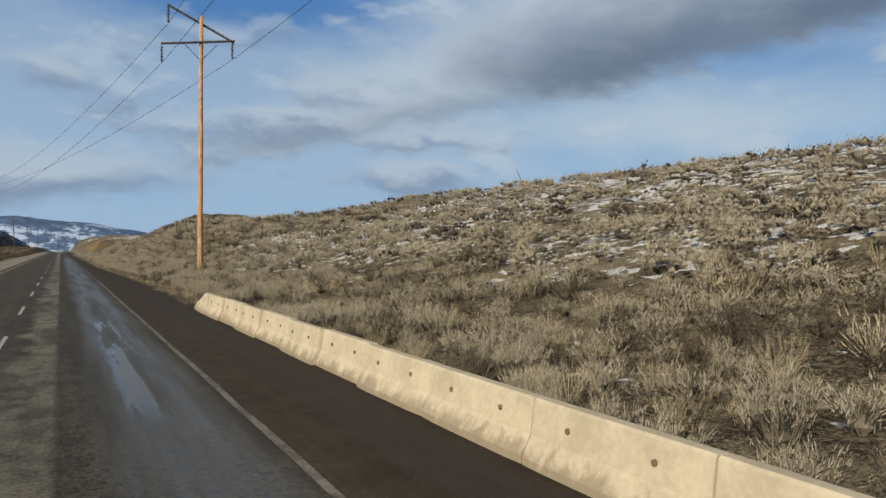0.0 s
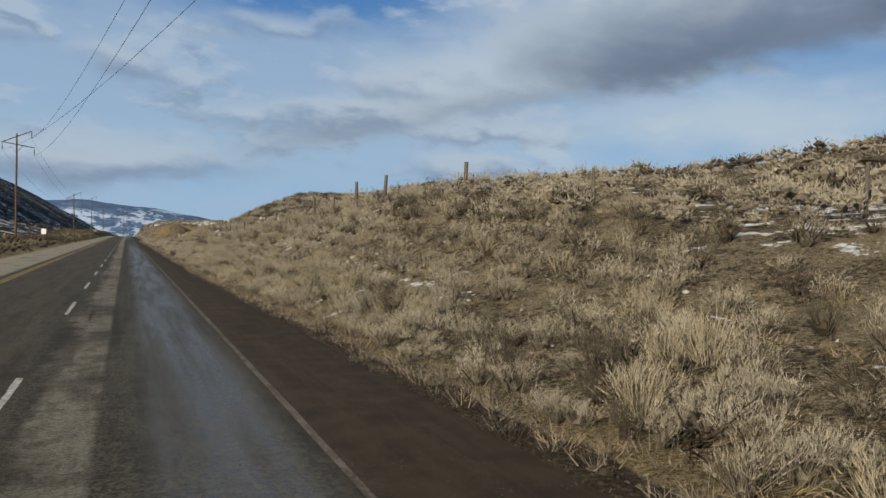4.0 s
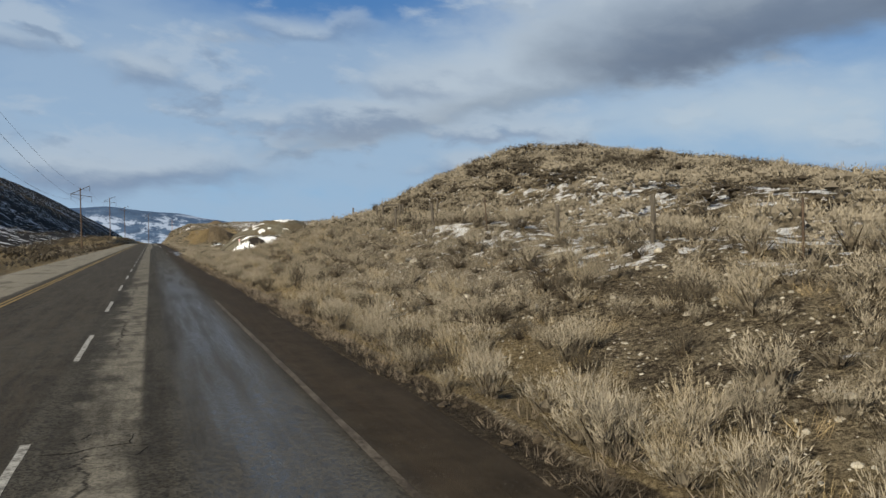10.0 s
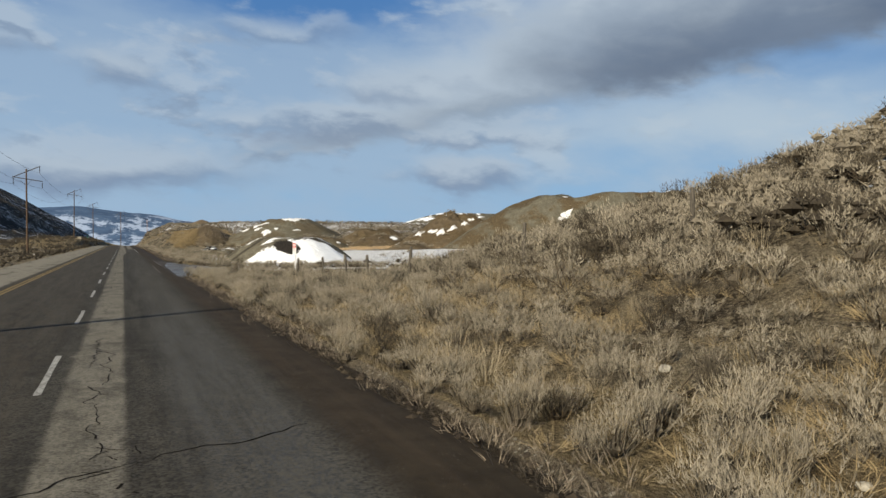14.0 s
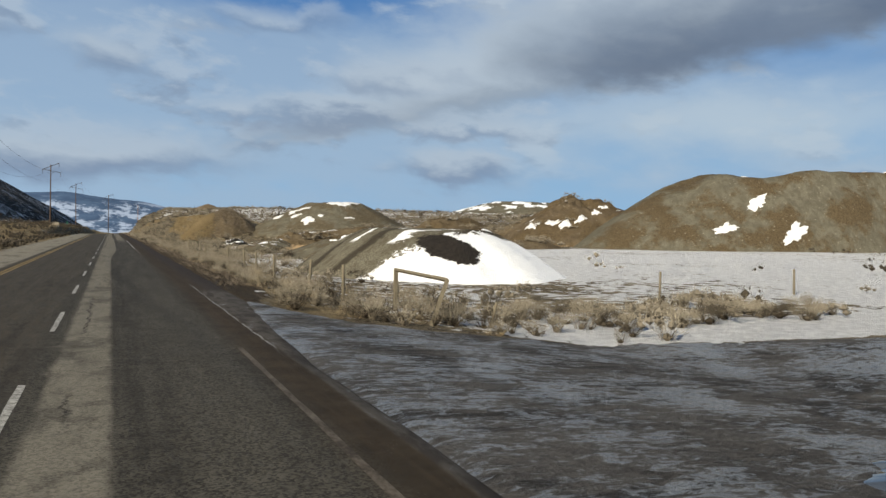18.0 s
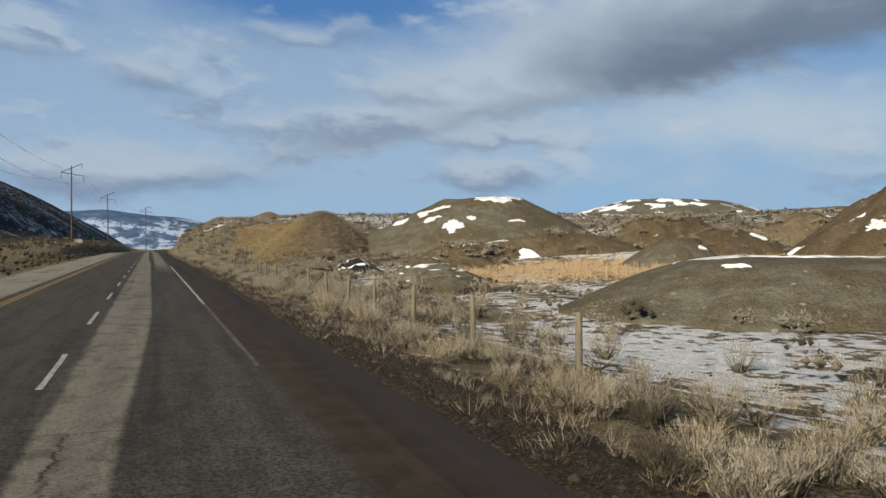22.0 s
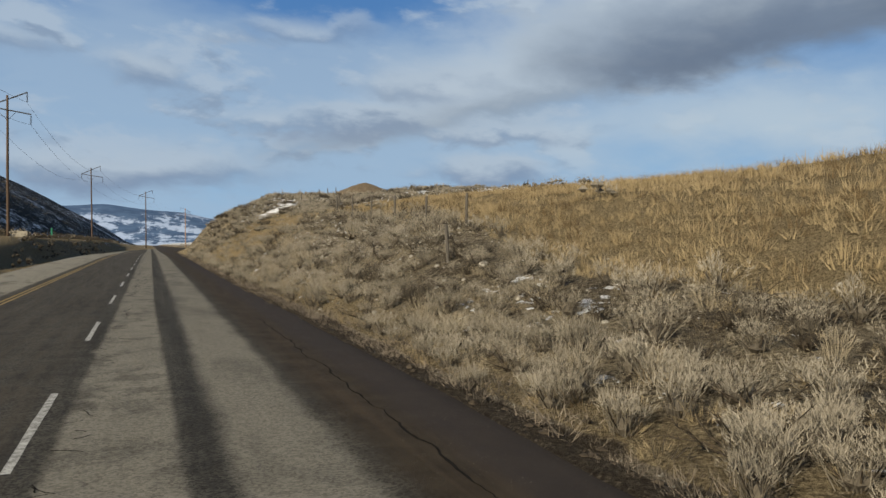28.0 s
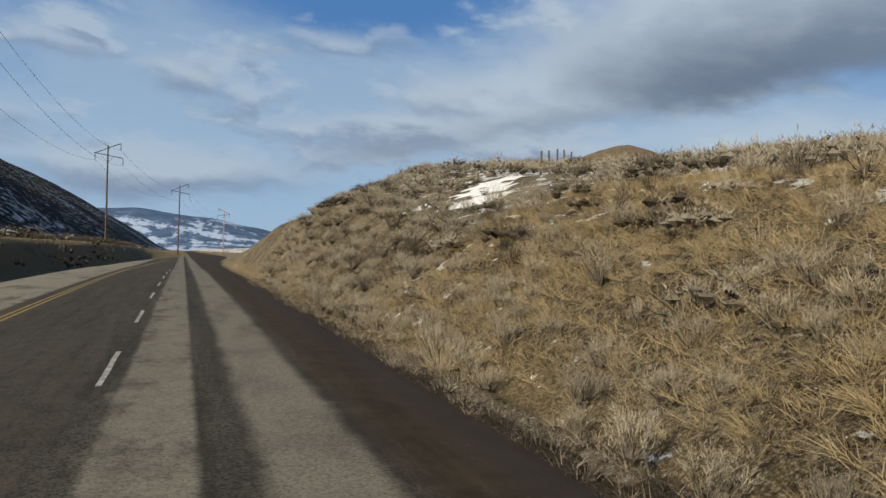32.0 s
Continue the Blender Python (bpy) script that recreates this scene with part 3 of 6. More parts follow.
def vnoise(x, y, size, seed=0, octaves=3):
    """Value noise, about -1 to 1."""
    total, amp, norm = 0.0, 1.0, 0.0
    for o in range(octaves):
        u, v = np.asarray(x) / size, np.asarray(y) / size
        i, j = np.floor(u), np.floor(v)
        fu, fv = u - i, v - j
        fu, fv = fu * fu * (3 - 2 * fu), fv * fv * (3 - 2 * fv)
        a = hash2(i, j, seed + o) * (1 - fu) + hash2(i + 1, j, seed + o) * fu
        b = hash2(i, j + 1, seed + o) * (1 - fu) + hash2(i + 1, j + 1, seed + o) * fu
        total = total + amp * (2 * (a * (1 - fv) + b * fv) - 1)
        norm += amp
        amp, size = amp * 0.5, size * 0.47
    return total / norm


def sstep(v, lo, hi):
    t = np.clip((np.asarray(v, float) - lo) / (hi - lo), 0, 1)
    return t * t * (3 - 2 * t)


def bump2(x, y, cx, cy, rx, ry, power=1.0):
    """1 at a mound's middle, falling smoothly to 0."""
    return np.exp(-(((x - cx) / rx) ** 2 + ((y - cy) / ry) ** 2) ** power)


# heights of the right-hand land at these stations along the road, for several distances from it
STATION = [-80, 0, 50, 72, 90, 112, 130, 150, 170, 185, 200, 215, 230, 245, 262, 380, 396, 410, 430, 450, 470, 490, 510, 540, 600, 800]
LAND = {
    5.2: [-.1] * 26,
    9.0: [0.2, 0.2, 0.5, 0.9, 2, 2, 0.9, 1, 1.4, 1.3, 1, 0.8, 0.1, -0.2, -0.35, -0.6, -0.3, 0.6, 2.1, 2.5, 2.3, 3.4, 5, 4.8, 2.1, 1],
    12.5: [0.8, 0.8, 1.2, 1.9, 3.9, 3.6, 3.1, 1.9, 2.7, 3, 2.8, 1.7, 0.4, -0.35, -0.6, -1.1, -0.6, 0.5, 3, 3.8, 4.2, 4.8, 6.4, 6.1, 3.8, 1.9],
    16.5: [1.8, 1.8, 2.2, 3, 4.8, 4.7, 2.3, 1.9, 2.7, 3.1, 3.3, 2.8, 1.2, -0.4, -0.6, -0.9, -0.1, 2.9, 4.4, 4.9, 4.8, 5.8, 8.1, 7.7, 4.6, 2.5],
    22.0: [3.1, 3.1, 3.3, 3.9, 5.2, 4.7, 2.7, 2.9, 4.6, 6.8, 6.1, 4.2, 3.0, 0.1, -0.55, -0.8, 0.2, 5.1, 5.1, 5.5, 5.8, 6.5, 8.3, 8.2, 5.1, 3.1],
    30.0: [4.8, 4.8, 5, 5.4, 6.3, 5.1, 3.2, 3.3, 4.7, 7.5, 9.5, 8.2, 3.9, 0.6, -0.5, -0.3, 1.0, 2.5, 3.5, 4.2, 5.6, 7.9, 8.3, 8.4, 5.9, 3.9],
    40.0: [7, 7, 7.4, 7.7, 7.8, 5.6, 3.7, 3.6, 4.7, 7.4, 9.8, 7.6, 4.3, 0.3, -0.5, 0.2, 1.6, 2.5, 3.2, 4.0, 5.5, 8.6, 9, 9, 7, 5],
    60.0: [9.4, 9.5, 9.7, 9.4, 8, 6, 4.4, 4.3, 5, 6.2, 7.1, 6.2, 4.6, 0.2, -0.4, 0.6, 3, 3.5, 4, 5, 6.5, 9, 9, 9, 8, 6],
    110.0: [8, 8, 8, 8, 6.5, 5, 4.5, 4.5, 5, 5, 5, 5, 4, 0.4, -0.4, 1.5, 7, 8, 8, 8, 9, 9, 9, 8, 7, 6],
    400.0: [5] * 14 + [9] * 12,
}
# left-hand land: shoulder, ditch, terrace with the poles, then the long ridge
LEFT = [(9.6, -0.1), (12, -0.6), (15, -0.2), (24, 0.2), (40, -1.0), (70, 8.5), (130, 48), (215, 97), (300, 141), (400, 182), (900, 110)]


VERGE = ([-80, 60, 207, 360, 450, 514, 619, 800], [0, 0.3, 0.8, -0.6, 1.6, 2.8, 3.0, 1.0])


def edge_x(y):
    """Where the muddy shoulder ends and the rough ground begins; it draws in at the pit entrance."""
    return np.interp(y, [-80, 45, 60, 95, 150, 170, 205, 222, 240, 247, 266, 279, 370, 412, 445, 472, 520], [4.7, 4.8, 4.7, 4.0, 3.8, 3.9, 3.6, 3.6, 3.6, 3.25, 3.35, 4.25, 4.3, 4.5, 4.2, 4.2, 4.4])


def road_x(y):
    """Beyond the crest the road bends gently right."""
    d = np.maximum(np.asarray(y, float) - 520, 0)
    return np.minimum(d * d / 4200, 12.0 * sstep(d, 0, 300))


def road_z(y):
    y = np.asarray(y, float)
    d = np.maximum(y - 490, 0)
    return -np.minimum(d * d / 9000, 0.008 * d)


def land_z(x, y):
    """Height of the ground at (x, y), arrays."""
    y = np.asarray(y, float)
    x = np.asarray(x, float) - road_x(y)
    xs = sorted(LAND)
    cols = [np.interp(y, STATION, LAND[k]) for k in xs]
    z = np.zeros_like(x)
    for a, b, za, zb in zip(xs, xs[1:], cols, cols[1:]):
        t = np.clip((x - a) / (b - a), 0, 1)
        z = np.where((x >= a), za + (zb - za) * t, z)
    rough = vnoise(x, y, 7, 5) * 0.35 * sstep(x, 6, 14) + vnoise(x, y, 2.2, 9) * 0.10 * sstep(x, 5.2, 7)
    flat = sstep(y, 235, 265) * sstep(y, 400, 385)
    z = z + rough * (1 - 0.75 * flat)
    brink = edge_x(y)
    z = np.where(x < 5.2, np.where(x > brink - 0.3, -0.035 - 0.065 * sstep(x, brink, 5.2), -0.12), z)
    # a pale ledge behind a shallow notch runs along the shoulder's edge
    wig = brink + 0.12 * vnoise(x * 0, y, 2.3, 66)
    z = z + (0.09 * np.exp(-((x - wig - 0.62) / 0.22) ** 2) - 0.07 * np.exp(-((x - wig - 0.25) / 0.16) ** 2)) * (1 - sstep(y, 240, 246) * sstep(y, 292, 286))
    # left of the road
    lx, lz = [a for a, _ in LEFT], [b for _, b in LEFT]
    zl = np.interp(-x, lx, lz) * (1 - 0.14 * vnoise(x * 0.6, y, 240, 21, 4) * sstep(-x, 45, 120)) + vnoise(x, y, 9, 31) * 0.3 * sstep(-x, 11, 20) + np.interp(y, *VERGE) * sstep(-x, 10.5, 15)
    z = np.where(x < -9.6, zl, z)
    return z + road_z(y)


# ---------------------------------------------------------------- mesh helpers
def mesh_np(name, verts, faces, mat, attrs=None, smooth=False):
    """A mesh from arrays of vertices and of equal-sided faces, with point attributes."""
    me = bpy.data.meshes.new(name)
    verts, faces = np.asarray(verts, np.float32), np.asarray(faces, np.int32)
    me.vertices.add(len(verts))
    me.vertices.foreach_set("co", verts.ravel())
    n = faces.shape[1]
    me.loops.add(faces.size)
    me.loops.foreach_set("vertex_index", faces.ravel())
    me.polygons.add(len(faces))
    me.polygons.foreach_set("loop_start", np.arange(0, faces.size, n, dtype=np.int32))
    me.polygons.foreach_set("use_smooth", np.full(len(faces), smooth))
    for key, values in (attrs or {}).items():
        me.attributes.new(key, "FLOAT", "POINT").data.foreach_set("value", np.asarray(values, np.float32))
    me.materials.append(mat)
    me.update(calc_edges=True)
    return me


def sheet(xs, ys, zf):
    """Vertices and quads of a height field."""
    gx, gy = np.meshgrid(xs, ys)
    x, y = gx.ravel(), gy.ravel()
    v = np.stack([x, y, zf(x, y)], 1)
    nx, ny = len(xs), len(ys)
    i = (np.arange(ny - 1)[:, None] * nx + np.arange(nx - 1)[None]).ravel()
    return v, np.stack([i, i + 1, i + nx + 1, i + nx], 1)


def part(name, bm, mat, parent=None, label="", smooth=False):
    """Link a bmesh as one object, under a thing or a part."""
    me = bpy.data.meshes.new(name)
    bmesh.ops.recalc_face_normals(bm, faces=bm.faces[:])
    for f in bm.faces:
        f.smooth = smooth
    bm.to_mesh(me)
    bm.free()
    me.materials.append(mat)
    ob = new(name, me)
    if parent:
        ob.parent = parent
    return tagged(ob, label) if label else ob


def box(x0, y0, z0, x1, y1, z1, bevel=0.0, bm=None):
    fresh = bm is None
    bm = bmesh.new() if fresh else bm
    r = bmesh.ops.create_cube(bm, size=1, matrix=Matrix.Translation(((x0 + x1) / 2, (y0 + y1) / 2, (z0 + z1) / 2)) @ Matrix.Diagonal((x1 - x0, y1 - y0, z1 - z0, 1)))
    if bevel:
        es = list({e for v in r["verts"] for e in v.link_edges})
        bmesh.ops.bevel(bm, geom=es, offset=bevel, segments=1, affect="EDGES")
    return bm


def stick(a, b, r0, r1=None, sides=8, bm=None, wob=0.0, rings=1, rng=None):
    """A round, slightly uneven bar from a to b."""
    bm = bmesh.new() if bm is None else bm
    a, b = Vector(a), Vector(b)
    r1 = r0 if r1 is None else r1
    q = (b - a).to_track_quat("Z", "Y")
    loops = []
    for k in range(rings + 1):
        t = k / rings
        c, r = a.lerp(b, t), r0 + (r1 - r0) * t
        off = Vector((0, 0, 0))
        if rng and 0 < k < rings:
            off = Vector((rng.uniform(-wob, wob), rng.uniform(-wob, wob), 0))
        loops.append([bm.verts.new(c + q @ (Vector((math.cos(s), math.sin(s), 0)) * r + off)) for s in (2 * math.pi * i / sides for i in range(sides))])
    for u, v in zip(loops, loops[1:]):
        for i in range(sides):
            bm.faces.new((u[i], u[(i + 1) % sides], v[(i + 1) % sides], v[i]))
    bm.faces.new(loops[0][::-1])
    bm.faces.new(loops[-1])
    return bm


def gz(x, y):
    return float(land_z(np.array([x]), np.array([y]))[0])


# ---------------------------------------------------------------- ground and road
def span(*pieces):
    """Ascending stations: (start, end, step) pieces joined."""
    out = []
    for a, b, s in pieces:
        out += list(np.arange(a, b, s))
    return np.array(out + [pieces[-1][1]])


def grass_berm(x, y):
    """1 on the golden face and top of the long berm behind the pit."""
    foot = np.interp(y, [398, 406, 412, 418, 429, 440, 480], [16, 14.5, 12.8, 10, 12.2, 13.4, 14.2]) + 0.5 * vnoise(x, y, 3, 79)
    brow = sstep(y, 416, 409) * sstep(x, 17.3, 18.6)
    return sstep(y, 397, 403) * sstep(y, 484, 468) * sstep(x, foot - 0.5, foot + 0.6) * sstep(x, 34, 28) * (1 - brow)


def pit_lane(x, y):
    """1 on the icy mud of the pit entrance, which fans out towards the road."""
    lo = np.interp(x, [3, 4.3, 8.3, 9.4, 13.2, 26, 60], [246, 250, 255.5, 257.6, 260.3, 262.3, 262.5]) + 0.8 * vnoise(x, y, 2.5, 77)
    hi = np.interp(x, [3, 5, 6, 8, 11, 16, 21, 40], [281, 275.5, 273, 271, 270, 269.4, 268.3, 267.3]) + 0.5 * vnoise(x, y, 2.0, 78)
    return sstep(y, lo - 0.7, lo + 0.7) * sstep(y, hi + 1.0, hi - 1.0) * sstep(x, 62, 45) * sstep(x, 2.0, 2.8)


def ground_tags(x, y):
    """How snowy, grassy and stony the ground is at each place."""
    x = x - road_x(y)
    hill1 = sstep(x, 8.5, 20) * sstep(y, 84, 60) * sstep(x, 85, 60)
    snow = 0.04 + 0.36 * hill1 + 0.14 * vnoise(x, y, 14, 3)
    knoll = bump2(x, y, 33, 197, 24, 26, 1.5)
    snow = snow + 0.24 * knoll * sstep(x, 12, 19)
    snow = snow + 0.24 * sstep(x, 9, 12) * sstep(x, 30, 22) * sstep(y, 112, 124) * sstep(y, 190, 176)
    lane = pit_lane(x, y)
    yard = sstep(y, 243, 252) * sstep(y, 352, 338) * sstep(x, 15, 19) * sstep(x, 100, 85)
    snow = snow * (1 - yard) + yard * (0.80 + 0.30 * vnoise(x, y, 9, 8) - 0.42 * sstep(y, 302, 288) * sstep(x, 36, 22) - 0.40 * sstep(y, 308, 316) * sstep(x, 30, 23))
    snow = snow + 0.42 * sstep(y, 262, 268) * sstep(y, 352, 335) * sstep(x, 7.5, 10) * (1 - yard)
    pit2 = sstep(y, 332, 345) * sstep(y, 400, 388) * sstep(x, 12.5, 18) * sstep(x, 130, 100)
    snow = snow + pit2 * (0.40 + 0.34 * vnoise(x, y, 10, 18))
    rise = sstep(y, 392, 402) * sstep(x, 28, 45) + sstep(x, 85, 100) * sstep(y, 250, 280)
    snow = snow + 0.22 * np.minimum(rise, 1)
    end = sstep(y, 472, 486) * sstep(x, 9, 12) * sstep(x, 60, 40)
    snow = snow + 0.40 * end + 0.20 * sstep(y, 472, 477) * sstep(y, 494, 490) * sstep(x, 12, 14) * sstep(x, 34, 28) + 0.16 * sstep(y, 452, 462) * sstep(y, 490, 480) * sstep(x, 11, 14)
    snow = np.where(x < -30, 0.14 + 0.34 * vnoise(x, y, 40, 4) - 0.12 * sstep(-x, 160, 260), snow)
    berm = grass_berm(x, y)
    straw = 0.16 + 0.3 * vnoise(x, y, 9, 12) + 0.9 * berm - 0.5 * yard
    reeds = bump2(x, y, 43, 368, 24, 13, 1.6)
    straw = straw + 0.9 * reeds + 0.50 * sstep(x, 7.5, 5.2)
    straw = straw - 0.45 * sstep(y, 444, 449) * sstep(y, 462, 458) * sstep(x, 4.8, 6) + 0.25 * sstep(y, 458, 462) * sstep(y, 480, 472) * sstep(x, 8, 10) - 0.2 * sstep(y, 430, 436) * sstep(x, 5.5, 6.5)
    snow = snow - 0.30 * berm + 0.25 * bump2(x, y, 15, 410, 3, 12) - 0.3 * reeds
    cut = sstep(x, 5.6, 7) * sstep(x, 13, 11)
    gravel = 0.02 + 0.25 * vnoise(x, y, 8, 15) + cut * (0.75 * bump2(0, y, 0, 100, 1, 18) + 0.7 * bump2(0, y, 0, 165, 1, 20) + 0.75 * bump2(0, y, 0, 440, 1, 13))
    gravel = gravel + 0.30 * pit2 * (1 - reeds)
    brink = x - edge_x(y)
    gravel = np.where((brink > -0.6) & (brink < 0.5), 0.8, gravel)
    verge = sstep(y, 272, 290) * sstep(y, 402, 384) * sstep(brink, 1.8 + vnoise(x, y, 2.5, 64), 1.0)
    straw = straw - 0.75 * verge
    snow = snow - 1.5 * lane + 1.1 * sstep(x, 9.5, 12) * sstep(x, 60, 45) * sstep(y, 267.5, 269) * sstep(y, 275, 272.5) * (1 - lane)
    snow = snow + 0.85 * sstep(y, 247, 250) * sstep(x, 7.5, 9.5) * sstep(y, 264, 258) * (1 - lane)
    snow = np.where((brink < 0.9) & (x > -12), -0.6, snow)
    gravel = np.where((verge > 0.3) & (brink > -0.6), 0.1, gravel)
    mud = np.maximum(sstep(brink + 0.35 * vnoise(x, y, 1.2, 65), 0.42, 0.22), 0.9 * verge) * (x > 0) * (1 - lane)
    return dict(snow=snow, straw=straw, gravel=gravel, wet=lane, mud=mud)


def build_ground():
    xs = np.concatenate([-span((9.6, 30, 1.2), (30, 120, 6), (120, 420, 15), (420, 900, 80))[::-1],
                         span((-8, 2.6, 5.3), (2.6, 3.4, 0.4), (3.4, 6, 0.16), (6, 14, 0.4), (14, 32, 0.75), (32, 80, 1.6), (80, 170, 10), (170, 900, 120))])
    ys = span((-300, -20, 40), (-20, 560, 1.0), (560, 900, 10), (900, 2600, 60))
    v, f = sheet(xs, ys, land_z)
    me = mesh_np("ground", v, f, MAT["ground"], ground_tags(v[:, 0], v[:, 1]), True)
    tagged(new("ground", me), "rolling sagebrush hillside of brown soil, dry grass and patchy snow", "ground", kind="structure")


def build_road():
    ys = span((-300, -40, 20), (-40, 560, 0.8), (560, 620, 2.0), (620, 2400, 30))
    xs = np.array([-9.6, -9.0, -7, -5.05, -3.2, -1.4, 0.3, 2.2, 3.2, 4.1, 4.5, 4.7])
    def zf(x, y):
        z = road_z(y) + np.where(x > 4.2, -0.03 - 0.06 * (x - 4.2), 0) + np.where(x < -9.2, -0.07, 0)
        return z - 0.012 * np.maximum(x - 2.2, 0)
    v, f = sheet(xs, ys, zf)
    wav = vnoise(v[:, 1] * 0 + 3, v[:, 1], 6, 40, 3) * 0.28 + vnoise(v[:, 1] * 0 + 9, v[:, 1], 1.7, 41, 2) * 0.12
    v[:, 0] = np.where(v[:, 0] > 2.8, 2.8 + (v[:, 0] - 2.8) * (edge_x(v[:, 1]) - 2.8) / 1.9, v[:, 0])
    v[:, 0] += wav * sstep(v[:, 0], 2.9, 3.4) * 0.6
    v[:, 0] += road_x(v[:, 1])
    road = new("road", mesh_np("road", v, f, MAT["road"], None, True))
    tagged(road, "worn two-way asphalt road with pale patches and a muddy brown shoulder", "road", kind="structure")
    return road


ground = build_ground()
road = build_road()


def build_markings():
    """Lane dashes, the fog line and the double yellow line, as thin coats of paint."""
    def strip(name, x0, x1, y0, y1, mat, wear, seed):
        ys = np.arange(y0, y1 + 0.01, 0.25 if y1 - y0 < 10 else 1.0)
        nz = vnoise(ys, ys * 0, 0.9, seed, 3) * wear
        nz2 = vnoise(ys, ys * 0 + 7, 0.9, seed + 3, 3) * wear
        v = np.concatenate([np.stack([x0 + nz + road_x(ys), ys, road_z(ys) + 0.004], 1), np.stack([x1 + nz2 + road_x(ys), ys, road_z(ys) + 0.004], 1)])
        n = len(ys)
        i = np.arange(n - 1)
        me = mesh_np(name, v, np.stack([i, i + n, i + n + 1, i + 1], 1), mat)
        ob = new(name, me)
        ob.parent = road
        return ob
    for k in range(-5, 46):
        y = 65.5 + 11.6 * (k - 1) if k < 2 else 58.6 + 10.65 * k
        strip("lane_dash", -1.45, -1.345, y, y + 4.4, MAT["paint"], 0.014, k)
    for a, b in ((-60, 60), (61, 168), (252, 268), (326, 342), (342, 392)):
        strip("fog_line", 2.145, 2.245, a, b, MAT[{342: "paint", -60: "old_paint"}.get(a, "faint_paint")], 0.025, a + 70)
    for x in (-5.22, -5.0):
        strip("yellow_line", x - 0.05, x + 0.05, -60, 620, MAT["yellow"], 0.012, 5)


build_markings()


def build_cracks():
    """Open cracks in the paving, each a thin dark ribbon sunk along a crooked line."""
    def crack(pts, width, seed, jag):
        P = []
        for (ax, ay), (bx, by) in zip(pts, pts[1:]):
            n = max(4, int(math.hypot(bx - ax, by - ay) / 0.12))
            P += [(ax + (bx - ax) * i / n, ay + (by - ay) * i / n) for i in range(n)]
        P = np.array(P + [pts[-1]])
        P = P + jag * np.stack([vnoise(P[:, 0], P[:, 1], 0.5, seed, 4), vnoise(P[:, 0], P[:, 1], 0.5, seed + 5, 4)], 1)
        T = np.gradient(P, axis=0)
        N = np.stack([-T[:, 1], T[:, 0]], 1) / np.maximum(np.hypot(T[:, 0], T[:, 1]), 1e-6)[:, None]
        w = width * (0.65 + 0.6 * vnoise(P[:, 0] + 9, P[:, 1], 0.35, seed + 8, 2))[:, None]
        n = len(P)
        xy = np.concatenate([P - N * w, P + N * w])
        z = road_z(xy[:, 1]) + 0.0035 - 0.012 * np.maximum(xy[:, 0] - 2.2, 0)
        i = np.arange(n - 1)
        ob = new("crack", mesh_np("crack", np.column_stack([xy[:, 0] + road_x(xy[:, 1]), xy[:, 1], z]), np.stack([i, i + n, i + n + 1, i + 1], 1), MAT["tar"]))
        ob.parent = road
    for k, (pts, w, jag) in enumerate((
            ([(-4.6, 203.0), (-1.3, 202.6), (0.2, 203.5), (2.0, 204.4)], 0.020, 0.25), ([(-4.4, 293.2), (-1.2, 293.7), (1.0, 294.2)], 0.016, 0.2),
            ([(-4.5, 441.2), (-1.2, 441.4), (0.2, 441.9), (1.9, 442.2)], 0.022, 0.25), ([(-1.2, 254.5), (1.6, 255.2)], 0.018, 0.2),
            ([(-1.2, 351.9), (0.3, 351.7), (2.1, 351.3)], 0.018, 0.15), ([(-0.9, 306.4), (1.8, 305.8)], 0.016, 0.15), ([(-1.2, 466.6), (1.7, 467.2)], 0.018, 0.25), ([(-1.2, 147.5), (-0.2, 147.7)], 0.02, 0.2),
            ([(-2.2, 430.4), (0.2, 430.1), (2.2, 429.9)], 0.018, 0.14), ([(-1.6, 426.4), (0.3, 426.1), (2.3, 426.0)], 0.020, 0.14), ([(-2.0, 455.1), (0.2, 454.8), (2.1, 454.9)], 0.035, 0.18), ([(-1.1, 266.2), (1.2, 266.8)], 0.014, 0.2), ([(-0.8, 374.7), (0.6, 375.1), (2.0, 375.4)], 0.020, 0.15), ([(-1.1, 317.4), (0.2, 317.6)], 0.014, 0.12), ([(-1.1, 321.5), (0.3, 321.4)], 0.014, 0.12),
            ([(-0.30, 284.5), (-0.22, 291), (-0.15, 299)], 0.022, 0.30), ([(-0.55, 285), (-0.40, 292)], 0.016, 0.30),
            ([(-0.60, 204.5), (-0.50, 213)], 0.016, 0.32), ([(-0.80, 361.5), (-0.70, 367)], 0.018, 0.35), ([(-0.75, 436), (-0.40, 444), (-0.30, 451)], 0.018, 0.35),
            ([(2.55, 392), (2.75, 380), (2.95, 362)], 0.045, 0.12), ([(2.95, 394), (2.85, 404), (2.9, 424)], 0.022, 0.12))):
        crack(pts, w, k * 3 + 1, jag)
    # crazing: nets of short cracks where the paving has broken up
    rng = random.Random(31)
